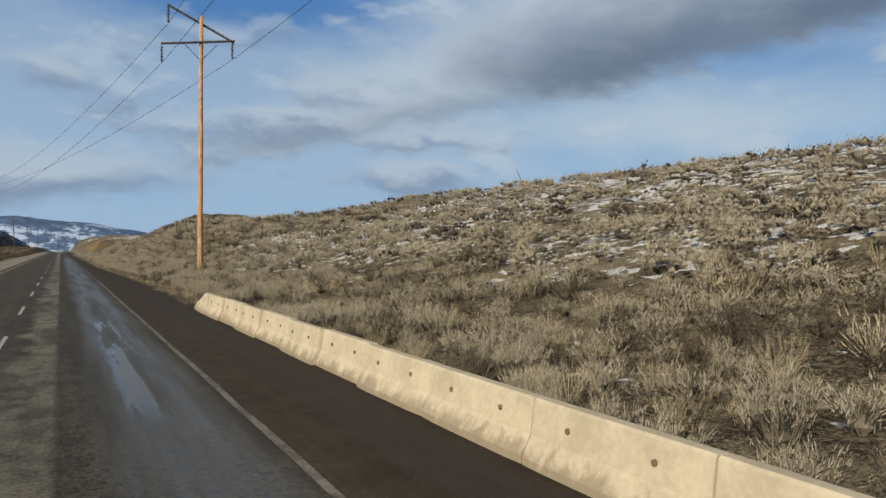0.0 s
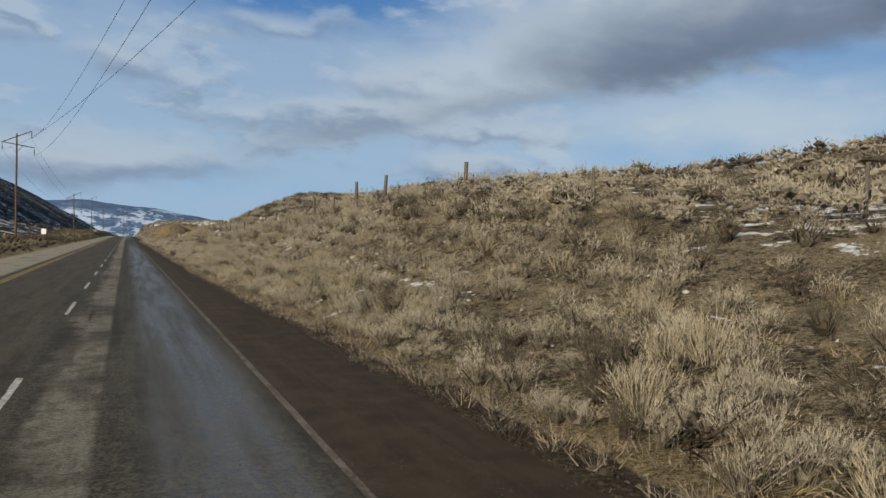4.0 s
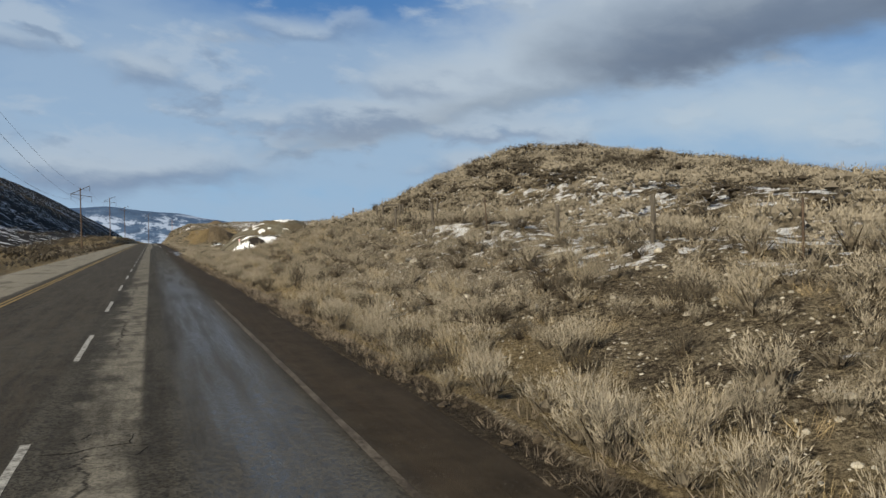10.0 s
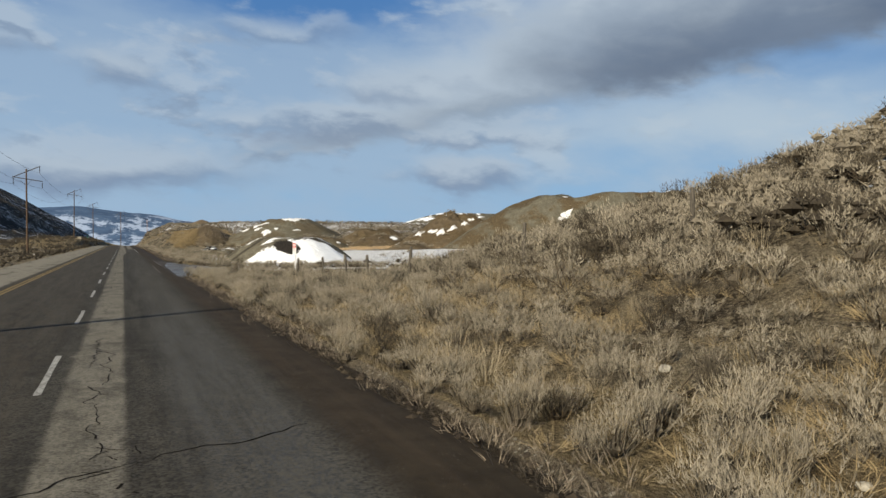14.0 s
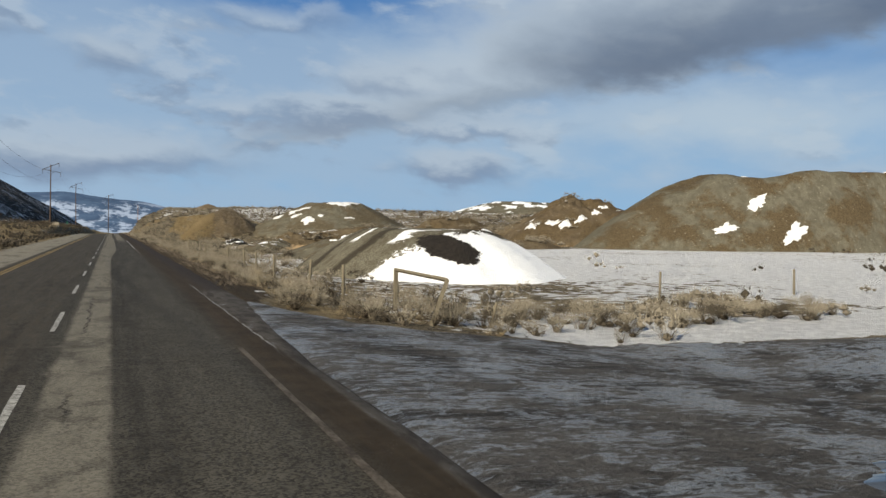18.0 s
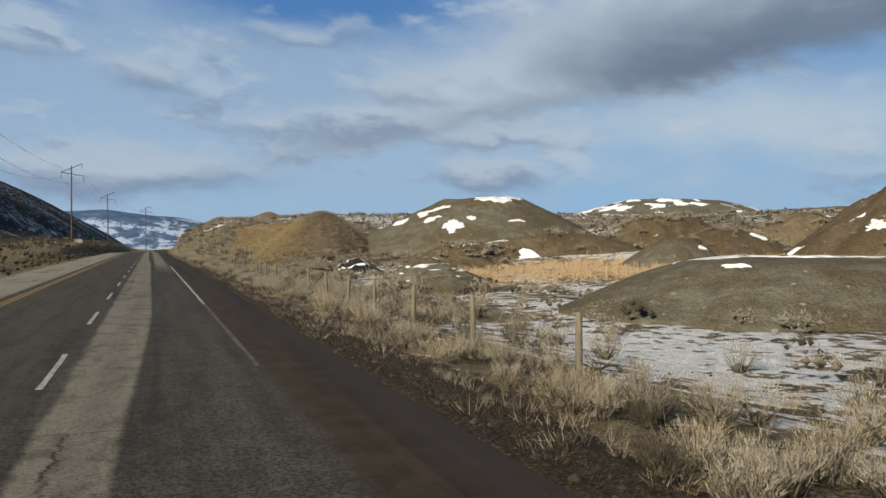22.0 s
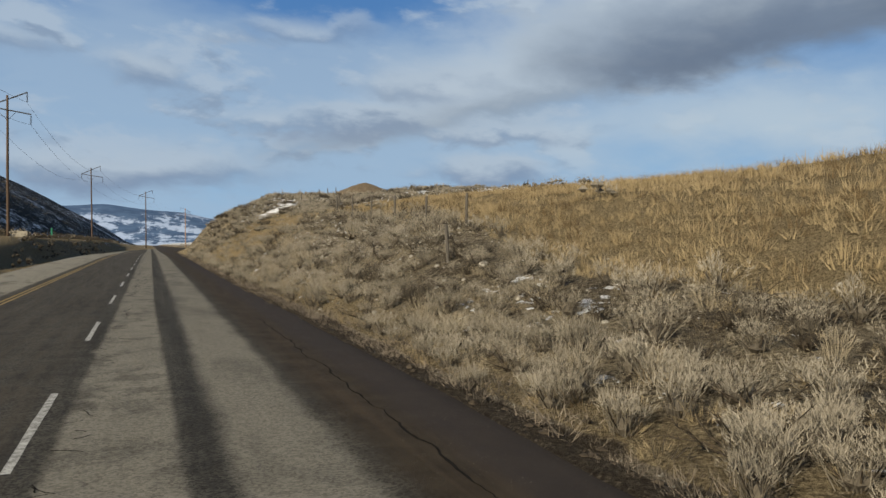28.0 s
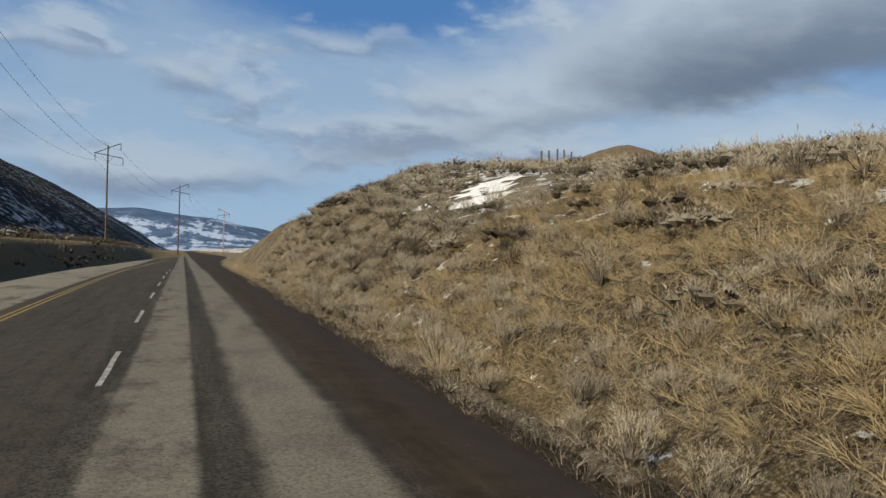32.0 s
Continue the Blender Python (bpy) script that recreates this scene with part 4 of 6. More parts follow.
    for cx, cy, rx, ry, n in ((-0.75, 351.7, 0.45, 0.9, 16), (-0.75, 361.0, 0.25, 1.6, 8), (-0.85, 374.6, 0.3, 0.8, 8), (-0.55, 454.8, 0.6, 1.0, 20), (1.45, 454.9, 0.5, 0.8, 14),
                              (-0.80, 449.0, 0.22, 3.0, 10), (-0.95, 408.0, 0.22, 5.0, 20), (-0.95, 420.0, 0.20, 5.0, 16), (-0.80, 437.0, 0.22, 3.5, 12), (-0.60, 306.0, 0.5, 1.2, 16),
                              (-0.55, 147.5, 0.4, 0.8, 10), (-0.45, 203.2, 0.4, 0.8, 10), (-0.7, 466.8, 0.4, 1.0, 12)):
        for _ in range(n):
            x, y = cx + rx * rng.uniform(-1, 1), cy + ry * rng.uniform(-1, 1)
            a, b = rng.uniform(-0.30, 0.30), rng.uniform(-0.45, 0.45)
            crack([(x, y), (x + a * 0.6, y + b * 0.4), (x + a, y + b)], rng.uniform(0.009, 0.019), rng.randrange(900), 0.10)


build_cracks()


# ---------------------------------------------------------------- distant mountain
def build_mountain():
    k = Nodes("far_mountain", 0.95, 0, 0.05)
    p = k.world_place()
    z = k.axes(p)[2]
    n = k.noise(p, 0.006, 8, 0.62)
    n2 = k.noise(k.scaled(p, (1, 1, 0.35)), 0.011, 6, 0.6)
    s = k.math("MULTIPLY", k.step(k.math("MULTIPLY_ADD", n, 0.6, k.math("MULTIPLY", k.noise(k.scaled(p, (1, 0.4, 0.3)), 0.02, 6, 0.7), 0.4)), 0.495, 0.545), k.step(z, 150, 100))
    # distance haze is put into the colours: rock and snow both mixed blue
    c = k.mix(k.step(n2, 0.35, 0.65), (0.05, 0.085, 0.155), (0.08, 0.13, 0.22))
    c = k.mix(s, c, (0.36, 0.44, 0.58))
    k.colour(c)
    xs = np.linspace(-1500, 1900, 120)
    ys = np.linspace(2650, 4700, 40)

    def zf(x, y):
        ridge = np.interp(x, [-1500, -500, -220, -50, 180, 400, 580, 800, 1900], [150, 185, 195, 178, 150, 110, 66, 18, 0])
        ridge = ridge * (1 + 0.06 * vnoise(x, y, 170, 51, 4))
        return ridge * sstep(y, 3500, 4550) - 25
    v, f = sheet(xs, ys, zf)
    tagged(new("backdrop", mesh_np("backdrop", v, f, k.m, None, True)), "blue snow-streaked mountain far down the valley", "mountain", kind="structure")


build_mountain()


# ---------------------------------------------------------------- concrete barrier
def build_barrier():
    prof = [(-0.27, 0), (-0.27, 0.09), (-0.14, 0.30), (-0.085, 0.66), (-0.06, 0.69), (0.06, 0.69), (0.085, 0.66), (0.14, 0.30), (0.27, 0.09), (0.27, 0)]

    def section(end=False):
        root = new("barrier_section")
        bm = bmesh.new()
        n = 6
        ring = []
        for k in range(n + 1):
            y = -1.26 + 2.52 * k / n
            row = []
            for x, z in prof:
                h = z
                if end and k > 2:
                    h = min(z, 0.69 - 0.40 * (k - 2) / (n - 2))
                # the foot is cut away round the two drainage and lifting slots
                row.append(bm.verts.new((x * (0.93 if k in (0, n) else 1), y, h)))
            ring.append(row)
        for a, b in zip(ring, ring[1:]):
            for i in range(len(prof) - 1):
                bm.faces.new((a[i], a[i + 1], b[i + 1], b[i]))
            bm.faces.new((a[-1], a[0], b[0], b[-1]))
        bm.faces.new(ring[0])
        bm.faces.new(ring[-1][::-1])
        part("body", bm, MAT["concrete"], root, smooth=False)
        for y in (-0.62, 0.62):
            bm = bmesh.new()
            stick((-0.135, y, 0.47), (-0.108, y, 0.47), 0.032, 0.032, 10, bm)
            part("lifting_hole", bm, MAT["brown"], root, "dark round lifting hole")
        return root

    m = section()
    tagged(m, "cream concrete roadside barrier section with sloped foot", "barrier", "concrete barrier beside the shoulder")
    m.matrix_basis = pose(4.58, 28.6 - 2.55, -0.03)
    e = section(True)
    tagged(e, "tapered end section of the cream concrete barrier", "barrier", "concrete barrier beside the shoulder")
    e.matrix_basis = pose(4.60, 28.6 + 0.02, -0.03, 0, 0, -1.5)
    for k in range(2, 14):
        copy_thing(m, pose(4.58 - 0.006 * k + (0.07 if k in (2, 4, 6) else 0.0), 28.6 - 2.55 * k, -0.03, 0, 0, ((k * 7) % 5 - 2) * 0.25))


build_barrier()


# ---------------------------------------------------------------- power line
# place, height of the foot, length, lean
POLES = [(10.0, -95, 0.0, 18.3, 0), (8.9, 57.4, 0.6, 18.3, 1.2), (-17.5, 207.0, 0.8, 18.3, 0.4), (-17.0, 360.0, -0.8, 16.5, -0.5),
         (-17.2, 514.0, 2.8, 18.0, 0.3), (-14.1, 619.0, 2.2, 18.3, -0.4), (-1.5, 690.0, 0.2, 18.5, 0), (16, 800, -1, 18, 0)]
TIPS = {}


def build_pole(x, y, base, H, lean, k):
    rng = random.Random(k)
    root = new("utility_pole")
    root.matrix_basis = pose(x, y, base, 0, lean)
    bm = stick((0, 0, -1.2), (0.0, 0, H), 0.21, 0.13, 14, wob=0.02, rings=9, rng=rng)
    part("pole", bm, MAT["pole" if x > 5 else "dark_pole"], root, smooth=True)
    # a sloping upper arm and a rising lower arm that meet on one side
    tips = []
    m = 1 if x > 5 else -1
    for name, a, b in (("upper_arm", (-2.3 * m, 0.16, H + 0.55), (2.35 * m, 0.16, H - 1.6)), ("lower_arm", (-2.75 * m, -0.16, H - 2.35), (2.35 * m, -0.16, H - 1.55))):
        bm = stick(a, b, 0.085, 0.085, 6)
        part(name, bm, MAT["arm"], root, "dark timber crossarm")
    for a in ((-2.25 * m, 0.1, H + 0.50), (-2.7 * m, -0.1, H - 2.4), (2.2 * m, 0.0, H - 1.6)):
        bm = bmesh.new()
        stick(a, (a[0], a[1], a[2] - 0.15), 0.02, 0.02, 6, bm)
        for j in range(7):
            z = a[2] - 0.15 - j * 0.16
            stick((a[0], a[1], z), (a[0], a[1], z - 0.05), 0.05, 0.13, 10, bm)
            stick((a[0], a[1], z - 0.05), (a[0], a[1], z - 0.16), 0.04, 0.04, 6, bm)
        part("insulator_string", bm, MAT["porcelain"], root, "string of dark disc insulators", True)
        tips.append(root.matrix_basis @ Vector((a[0], a[1], a[2] - 1.3)))
    bm = stick((-0.0, 0.14, H - 3.4), (0, 0.14, H - 0.9), 0.03, 0.03, 6)
    stick((0, 0.14, H - 3.2), (1.1, 0.14, H - 1.95), 0.028, 0.028, 6, bm)
    stick((0, 0.14, H - 3.2), (-1.1, 0.14, H - 2.15), 0.028, 0.028, 6, bm)
    part("brace", bm, MAT["arm"], root)
    TIPS[k] = tips
    tagged(root, "tall brown wooden utility pole with two dark crossarms and hanging insulators", "utility pole", "power line along the road")


for k, row in enumerate(POLES):
    build_pole(*row, k)


def build_wires():
    for k in range(len(POLES) - 1):
        for a, b in zip(TIPS[k], TIPS[k + 1]):
            cu = bpy.data.curves.new("power_wire", "CURVE")
            cu.dimensions, cu.bevel_depth, cu.bevel_resolution = "3D", 0.017, 1
            sp = cu.splines.new("POLY")
            n = 40
            sp.points.add(n)
            for i in range(n + 1):
                t = i / n
                c = a.lerp(b, t)
                sp.points[i].co = (c.x, c.y, c.z - 4 * 2.6 * t * (1 - t), 1)
            cu.materials.append(MAT["wire"])
            tagged(new("power_wire", cu), "thin dark sagging power line wire", "wire", "power line along the road")


build_wires()


# ---------------------------------------------------------------- plants
def blades(rng, n, spread, height, width, lean, curl, segs=2, up=0.25, base=0.12):
    """One plant's template: ribbons that spring from a small base and curve outwards. Returns vertices and triangles."""
    V, F = [], []
    for _ in range(n):
        a = rng.uniform(0, 2 * math.pi)
        r0 = base * math.sqrt(rng.random())
        x, y, z = r0 * math.cos(a), r0 * math.sin(a), rng.random() * up * height
        a2 = a + rng.gauss(0, 0.5)
        el = math.pi / 2 - abs(rng.gauss(lean, lean * 0.45))
        ln = height * rng.uniform(0.55, 1.1)
        w = width * rng.uniform(0.6, 1.3)
        tw = rng.uniform(0, math.pi)
        d = Vector((math.cos(a2) * math.cos(el), math.sin(a2) * math.cos(el), math.sin(el)))
        side = d.cross(Vector((math.cos(tw), math.sin(tw), 0.4))).normalized()
        p = Vector((x, y, z))
        i = len(V)
        for s in range(segs):
            ws = w * (1 - 0.35 * s / segs)
            V.append(p - side * ws)
            V.append(p + side * ws)
            p = p + d * (ln / segs)
            d = (d + Vector((math.cos(a2), math.sin(a2), 0)) * curl * rng.uniform(-0.6, 1.0)).normalized()
        V.append(p)
        for s in range(segs - 1):
            j = i + 2 * s
            F += [(j, j + 1, j + 3), (j, j + 3, j + 2)]
        j = i + 2 * (segs - 1)
        F.append((j, j + 1, j + 2))
    return np.array([tuple(v) for v in V]), np.array(F), 0


def knob(rng, sides):
    """A small uneven lump of unit radius: 20 faces for the near plants, 8 for the far ones."""
    bm = bmesh.new()
    if sides > 8:
        bmesh.ops.create_icosphere(bm, subdivisions=1, radius=1)
        v = np.array([tuple(q.co) for q in bm.verts])
        bm.verts.index_update()
        f = np.array([[q.index for q in t.verts] for t in bm.faces])
    else:
        v = np.array([(1, 0, 0), (-1, 0, 0), (0, 1, 0), (0, -1, 0), (0, 0, 1), (0, 0, -1)], float)
        f = np.array([(0, 2, 4), (2, 1, 4), (1, 3, 4), (3, 0, 4), (2, 0, 5), (1, 2, 5), (3, 1, 5), (0, 3, 5)])
    bm.free()
    return v * np.array([[rng.uniform(0.75, 1.2)] for _ in v]), f


class Twigs:
    """Collects the slivers, limbs and lumps of one plant."""

    def __init__(self, rng):
        self.rng, self.v, self.f, self.c = rng, [], [], []

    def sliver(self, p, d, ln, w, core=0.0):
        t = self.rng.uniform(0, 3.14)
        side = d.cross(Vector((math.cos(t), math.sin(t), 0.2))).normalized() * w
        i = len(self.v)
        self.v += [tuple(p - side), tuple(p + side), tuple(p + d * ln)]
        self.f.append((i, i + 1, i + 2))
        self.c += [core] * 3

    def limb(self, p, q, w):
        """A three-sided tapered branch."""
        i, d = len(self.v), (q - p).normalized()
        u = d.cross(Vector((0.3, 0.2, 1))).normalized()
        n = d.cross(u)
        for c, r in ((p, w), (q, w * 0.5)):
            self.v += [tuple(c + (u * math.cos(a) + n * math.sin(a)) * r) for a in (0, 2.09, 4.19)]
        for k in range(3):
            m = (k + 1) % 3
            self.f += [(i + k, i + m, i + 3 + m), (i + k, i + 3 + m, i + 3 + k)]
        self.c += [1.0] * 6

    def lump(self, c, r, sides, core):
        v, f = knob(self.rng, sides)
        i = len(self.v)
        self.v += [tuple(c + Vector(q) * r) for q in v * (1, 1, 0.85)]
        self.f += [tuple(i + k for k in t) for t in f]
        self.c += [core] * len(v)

    def done(self):
        return np.array(self.v), np.array(self.f), np.array(self.c)


def sage_template(rng, puffs, spikes, fat, sides=8):
    """A far sagebrush about a metre wide: a low mound of rounded puffs of upright tips over lumps darkened as inner
    shade.
    """
    k = Twigs(rng)
    lean = rng.uniform(0, 6.28)
    for n in range(puffs):
        a = n * 2.4 + rng.uniform(-0.5, 0.5)
        r = 0.38 * math.sqrt((n + 0.4) / puffs) * rng.uniform(0.85, 1.15)
        z = 0.09 + 0.33 * math.sqrt(max(0.0, 1 - (r / 0.46) ** 2)) * rng.uniform(0.7, 1.15) + 0.08 * r * math.cos(a - lean)
        c = Vector((r * math.cos(a), r * math.sin(a), z))
        rad = rng.uniform(0.11, 0.18) * (1.0 if puffs > 6 else 1.35)
        # lump under the tips, its colour darkened to stand for inner shade
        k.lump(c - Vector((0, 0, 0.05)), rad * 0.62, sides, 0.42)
        for _ in range(spikes):
            e, h = rng.uniform(0, 6.28), rng.uniform(-0.7, 1.0)
            q = math.sqrt(1 - h * h)
            d = Vector((q * math.cos(e), q * math.sin(e), h))
            way = (d * 0.40 + c.normalized() * 0.25 + Vector((rng.gauss(0, .35), rng.gauss(0, .35), 0.5 + rng.gauss(0, .3)))).normalized()
            k.sliver(c + d * rad * rng.uniform(0.45, 1.0), way, rng.uniform(0.04, 0.115) * (1 + 0.06 * fat), rng.uniform(0.0024, 0.0046) * fat)
    return k.done()


def broom_template(rng, stems, tips, fat):
    """A near sagebrush: fine stems fan up from crooked limbs into rounded clumps of short feathery tips."""
    k = Twigs(rng)
    # low lump in the heart, painted dark as the shade within
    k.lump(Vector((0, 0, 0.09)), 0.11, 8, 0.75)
    clumps = []
    for n in range(9):
        a, r = n * 2.4 + rng.uniform(-0.4, 0.4), 0.31 * math.sqrt((n + 0.3) / 9) * rng.uniform(0.85, 1.15)
        z = 0.13 + 0.25 * math.sqrt(max(0.0, 1 - (r / 0.40) ** 2)) * rng.uniform(0.75, 1.2)
        clumps.append((Vector((r * math.cos(a), r * math.sin(a), z)), rng.uniform(0.085, 0.14)))
    for c, _ in clumps[3:7]:
        k.limb(Vector((0, 0, -0.02)), Vector((c.x * 0.8, c.y * 0.8, c.z * 0.7)), 0.012)
    for _ in range(stems):
        c, rad = rng.choice(clumps)
        q = c + Vector((rng.gauss(0, .52), rng.gauss(0, .52), rng.gauss(0.15, .5))) * rad
        p = Vector((0.35 * c.x + rng.gauss(0, .03), 0.35 * c.y + rng.gauss(0, .03), rng.uniform(0, 0.09)))
        d = (q - p).normalized()
        ln = (q - p).length
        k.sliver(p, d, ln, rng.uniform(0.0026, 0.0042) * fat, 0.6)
        for _ in range(tips):
            w = p + d * ln * (1 - 0.42 * rng.random() ** 1.3) + Vector((rng.gauss(0, .016), rng.gauss(0, .016), rng.gauss(0, .012)))
            e = (d * 0.55 + (w - c).normalized() * 0.35 + Vector((rng.gauss(0, .30), rng.gauss(0, .30), 0.42))).normalized()
            k.sliver(w, e, rng.uniform(0.035, 0.092), rng.uniform(0.0022, 0.0042) * fat)
    return k.done()


def rabbit_template(rng, n, fat):
    """A rabbitbrush: a dense vase of fine straw-coloured stems with feathery tips."""
    k = Twigs(rng)
    for _ in range(n):
        a = rng.uniform(0, 6.28)
        tilt = min(1.15, abs(rng.gauss(0.46, 0.34)))
        r = 0.16 * math.sqrt(rng.random())
        p = Vector((r * math.cos(a), r * math.sin(a), rng.uniform(0, 0.12)))
        d = Vector((math.cos(a) * math.sin(tilt), math.sin(a) * math.sin(tilt), math.cos(tilt)))
        ln = rng.uniform(0.30, 0.55) * (1 - 0.25 * tilt)
        k.sliver(p, d, ln, rng.uniform(0.004, 0.007) * fat)
        for _ in range(2):
            q = p + d * ln * rng.uniform(0.5, 0.95)
            e = (d + Vector((rng.uniform(-.5, .5), rng.uniform(-.5, .5), rng.uniform(-.1, .3)))).normalized()
            k.sliver(q, e, rng.uniform(0.06, 0.14), rng.uniform(0.004, 0.007) * fat)
    return k.done()


def dead_template(rng, n):
    """A broken-down sagebrush: bare grey limbs sprawling over the ground with a few tips left."""
    k = Twigs(rng)
    for _ in range(n):
        a, p = rng.uniform(0, 6.28), Vector((rng.uniform(-.06, .06), rng.uniform(-.06, .06), 0.02))
        d = Vector((math.cos(a), math.sin(a), rng.uniform(0.15, 0.9))).normalized()
        w = rng.uniform(0.010, 0.020)
        for s in range(4):
            q = p + d * rng.uniform(0.09, 0.17)
            k.limb(p, q, w)
            p, w = q, w * 0.72
            d = (d + Vector((rng.uniform(-.5, .5), rng.uniform(-.5, .5), rng.uniform(-.35, .25)))).normalized()
            if s > 1:
                for _ in range(4):
                    e = (d + Vector((rng.uniform(-.8, .8), rng.uniform(-.8, .8), rng.uniform(-.1, .8)))).normalized()
                    k.sliver(q, e, rng.uniform(0.05, 0.13), rng.uniform(0.003, 0.006), 0.5)
    return k.done()


def scatter(templates, x, y, size, rng, tint, sink=0.03, squash=None, lift=0.0):
    """All plants joined: templates turned, sized and set on the ground."""
    VV, FF, TT, CC, off = [], [], [], [], 0
    z = land_z(x, y) - sink + lift
    pick = rng.integers(0, len(templates), len(x))
    turn = rng.uniform(0, 2 * np.pi, len(x))
    for k, (v, f, cores) in enumerate(templates):
        m = np.nonzero(pick == k)[0]
        if not len(m):
            continue
        c, s = np.cos(turn[m])[:, None], np.sin(turn[m])[:, None]
        sz = size[m][:, None]
        hz = sz * (squash[m][:, None] if squash is not None else 1)
        X = (v[:, 0] * c - v[:, 1] * s) * sz + x[m][:, None]
        Y = (v[:, 0] * s + v[:, 1] * c) * sz + y[m][:, None]
        Z = v[:, 2] * hz + z[m][:, None]
        VV.append(np.stack([X, Y, Z], 2).reshape(-1, 3))
        FF.append((f[None] + (np.arange(len(m)) * len(v))[:, None, None]).reshape(-1, 3) + off)
        TT.append(np.repeat(tint[m], len(v)))
        CC.append(np.tile(np.broadcast_to(np.asarray(cores, float), len(v)), len(m)))
        off += len(m) * len(v)
    return np.concatenate(VV), np.concatenate(FF), dict(tint=np.concatenate(TT), core=np.concatenate(CC))


PR = random.Random(11)
SAGE_NEAR = [broom_template(PR, 78, 9, 1.0) for _ in range(8)]
RABBIT_NEAR = [rabbit_template(PR, 120, 0.5) for _ in range(5)]
SAGE_SOFT = [broom_template(PR, 48, 7, 1.35) for _ in range(8)]
RABBIT_SOFT = [rabbit_template(PR, 44, 0.9) for _ in range(3)]
SAGE_TOP = [broom_template(PR, 34, 6, 1.8) for _ in range(6)]
SAGE_HIGH = [sage_template(PR, 9, 24, 1.8) for _ in range(8)]
SAGE_MID = [sage_template(PR, 7, 15, 2.4) for _ in range(6)]
SAGE_FAR = [sage_template(PR, 5, 9, 4.0) for _ in range(6)]
SCRUB = [sage_template(PR, 3, 4, 7.0) for _ in range(5)]
SAGE_LOW = [broom_template(PR, 7, 4, 1.3) for _ in range(6)]
DEAD = [dead_template(PR, 12) for _ in range(6)]
GRASS_NEAR = [blades(PR, 50, 0.3, 0.40, 0.0026, 0.75, 0.8, 2, 0.0, 0.20) for _ in range(5)]
GRASS_FAR = [blades(PR, 22, 0.3, 0.44, 0.011, 0.5, 0.45, 1, 0.0, 0.22) for _ in range(4)]
WEED = [blades(PR, 18, 0.2, 0.26, 0.0045, 0.7, 0.3, 1, 0.2, 0.16) for _ in range(4)]


def plant_field():
    rng = np.random.default_rng(5)

    def place(n, x0, x1, y0, y1, keep):
        x, y = rng.uniform(x0, x1, n), rng.uniform(y0, y1, n)
        k = rng.random(n) < keep(x, y)
        return x[k], y[k]

    def spread(step, x0, x1, y0, y1, keep):
        """An uneven grid, so that neighbours seldom grow into one another."""
        gx, gy = np.meshgrid(np.arange(x0, x1, step), np.arange(y0, y1, step))
        x, y = (g.ravel() + rng.uniform(-0.48, 0.48, g.size) * step for g in (gx, gy))
        k = rng.random(len(x)) < keep(x, y)
        return x[k], y[k]

    def bare(x, y):
        """Where nothing grows: the pit lane, the stockyard, the snowfield."""
        lane = sstep(pit_lane(x, y), 0.05, 0.4)
        yard = sstep(y, 246, 252) * sstep(y, 390, 382) * sstep(x, 13.5, 16) * sstep(x, 95, 80) * (1 - 0.45 * sstep(y, 272, 274) * sstep(y, 280, 277) * sstep(x, 30, 24) - 0.40 * sstep(y, 308, 316) * sstep(x, 27, 20))
        foot = 0.55 + (0.95 + 0.9 * vnoise(x, y, 2.5, 64)) * sstep(y, 272, 290) * sstep(y, 402, 384)
        toe = np.maximum(sstep(x - edge_x(y), foot, foot - 0.4), sstep(y, 34, 30) * sstep(x, 5.5, 5.2))
        return np.maximum(np.maximum(lane, yard * 0.97), toe)

    def berm(x, y):
        return grass_berm(x, y)

    def sage_keep(x, y):
        d = 0.80 + 0.42 * vnoise(x, y, 5.5, 61) - 0.10 * sstep(y, 100, 70) + 0.34 * sstep(y, 172, 186) * sstep(y, 240, 232) - 0.75 * sstep(y, 486, 489) * sstep(y, 500, 497) * sstep(x, 10, 11.5) * sstep(x, 18, 15.5) - 0.40 * sstep(y, 444, 449) * sstep(y, 463, 459) - 0.45 * sstep(y, 461, 465) * sstep(y, 484, 480) * sstep(x, 13, 11)
        stony = bump2(0, y, 0, 100, 1, 14) + bump2(0, y, 0, 165, 1, 16) + bump2(0, y, 0, 440, 1, 12)
        d = d * (1 - 0.30 * np.minimum(stony, 1) * sstep(x, 6, 7.5) * sstep(x, 12, 10.5))
        d = d * (1 - 0.45 * sstep(y, 266, 274) * sstep(y, 352, 338) * sstep(x, 4.9, 6.5) - 0.3 * sstep(y, 280, 286) * sstep(y, 345, 335) * sstep(x, 8.5, 10))
        behind = sstep(y, 400, 405) * sstep(y, 478, 470) * sstep(x, 22, 25) * sstep(x, 42, 38)
        return d * (1 - bare(x, y)) * (1 - 0.98 * np.maximum(berm(x, y), behind))

    def sizes(n, lo, hi):
        return lo + (hi - lo) * rng.random(n) ** 1.05

    def stuff(name, tpl, xy, lo, hi, mat, label, cat, dark=0.12, squash=(0.75, 1.2)):
        x, y = xy
        t = 0.16 + 0.84 * rng.random(len(x)) ** 1.1
        t = np.where(rng.random(len(x)) < dark, 0.08 * rng.random(len(x)), t)
        v, f, tt = scatter(tpl, x, y, sizes(len(x), lo, hi), rng, t, squash=rng.uniform(*squash, len(x)))
        tagged(new(name, mesh_np(name, v, f, MAT[mat], tt)), label, cat, kind="stuff")

    near = spread(0.86, 4.1, 7.2, -2, 522, sage_keep)
    stuff("sagebrush", SAGE_NEAR, near, 0.8, 1.6, "sage", "dense grey-tan winter sagebrush on the roadside bank", "sagebrush", 0.14)
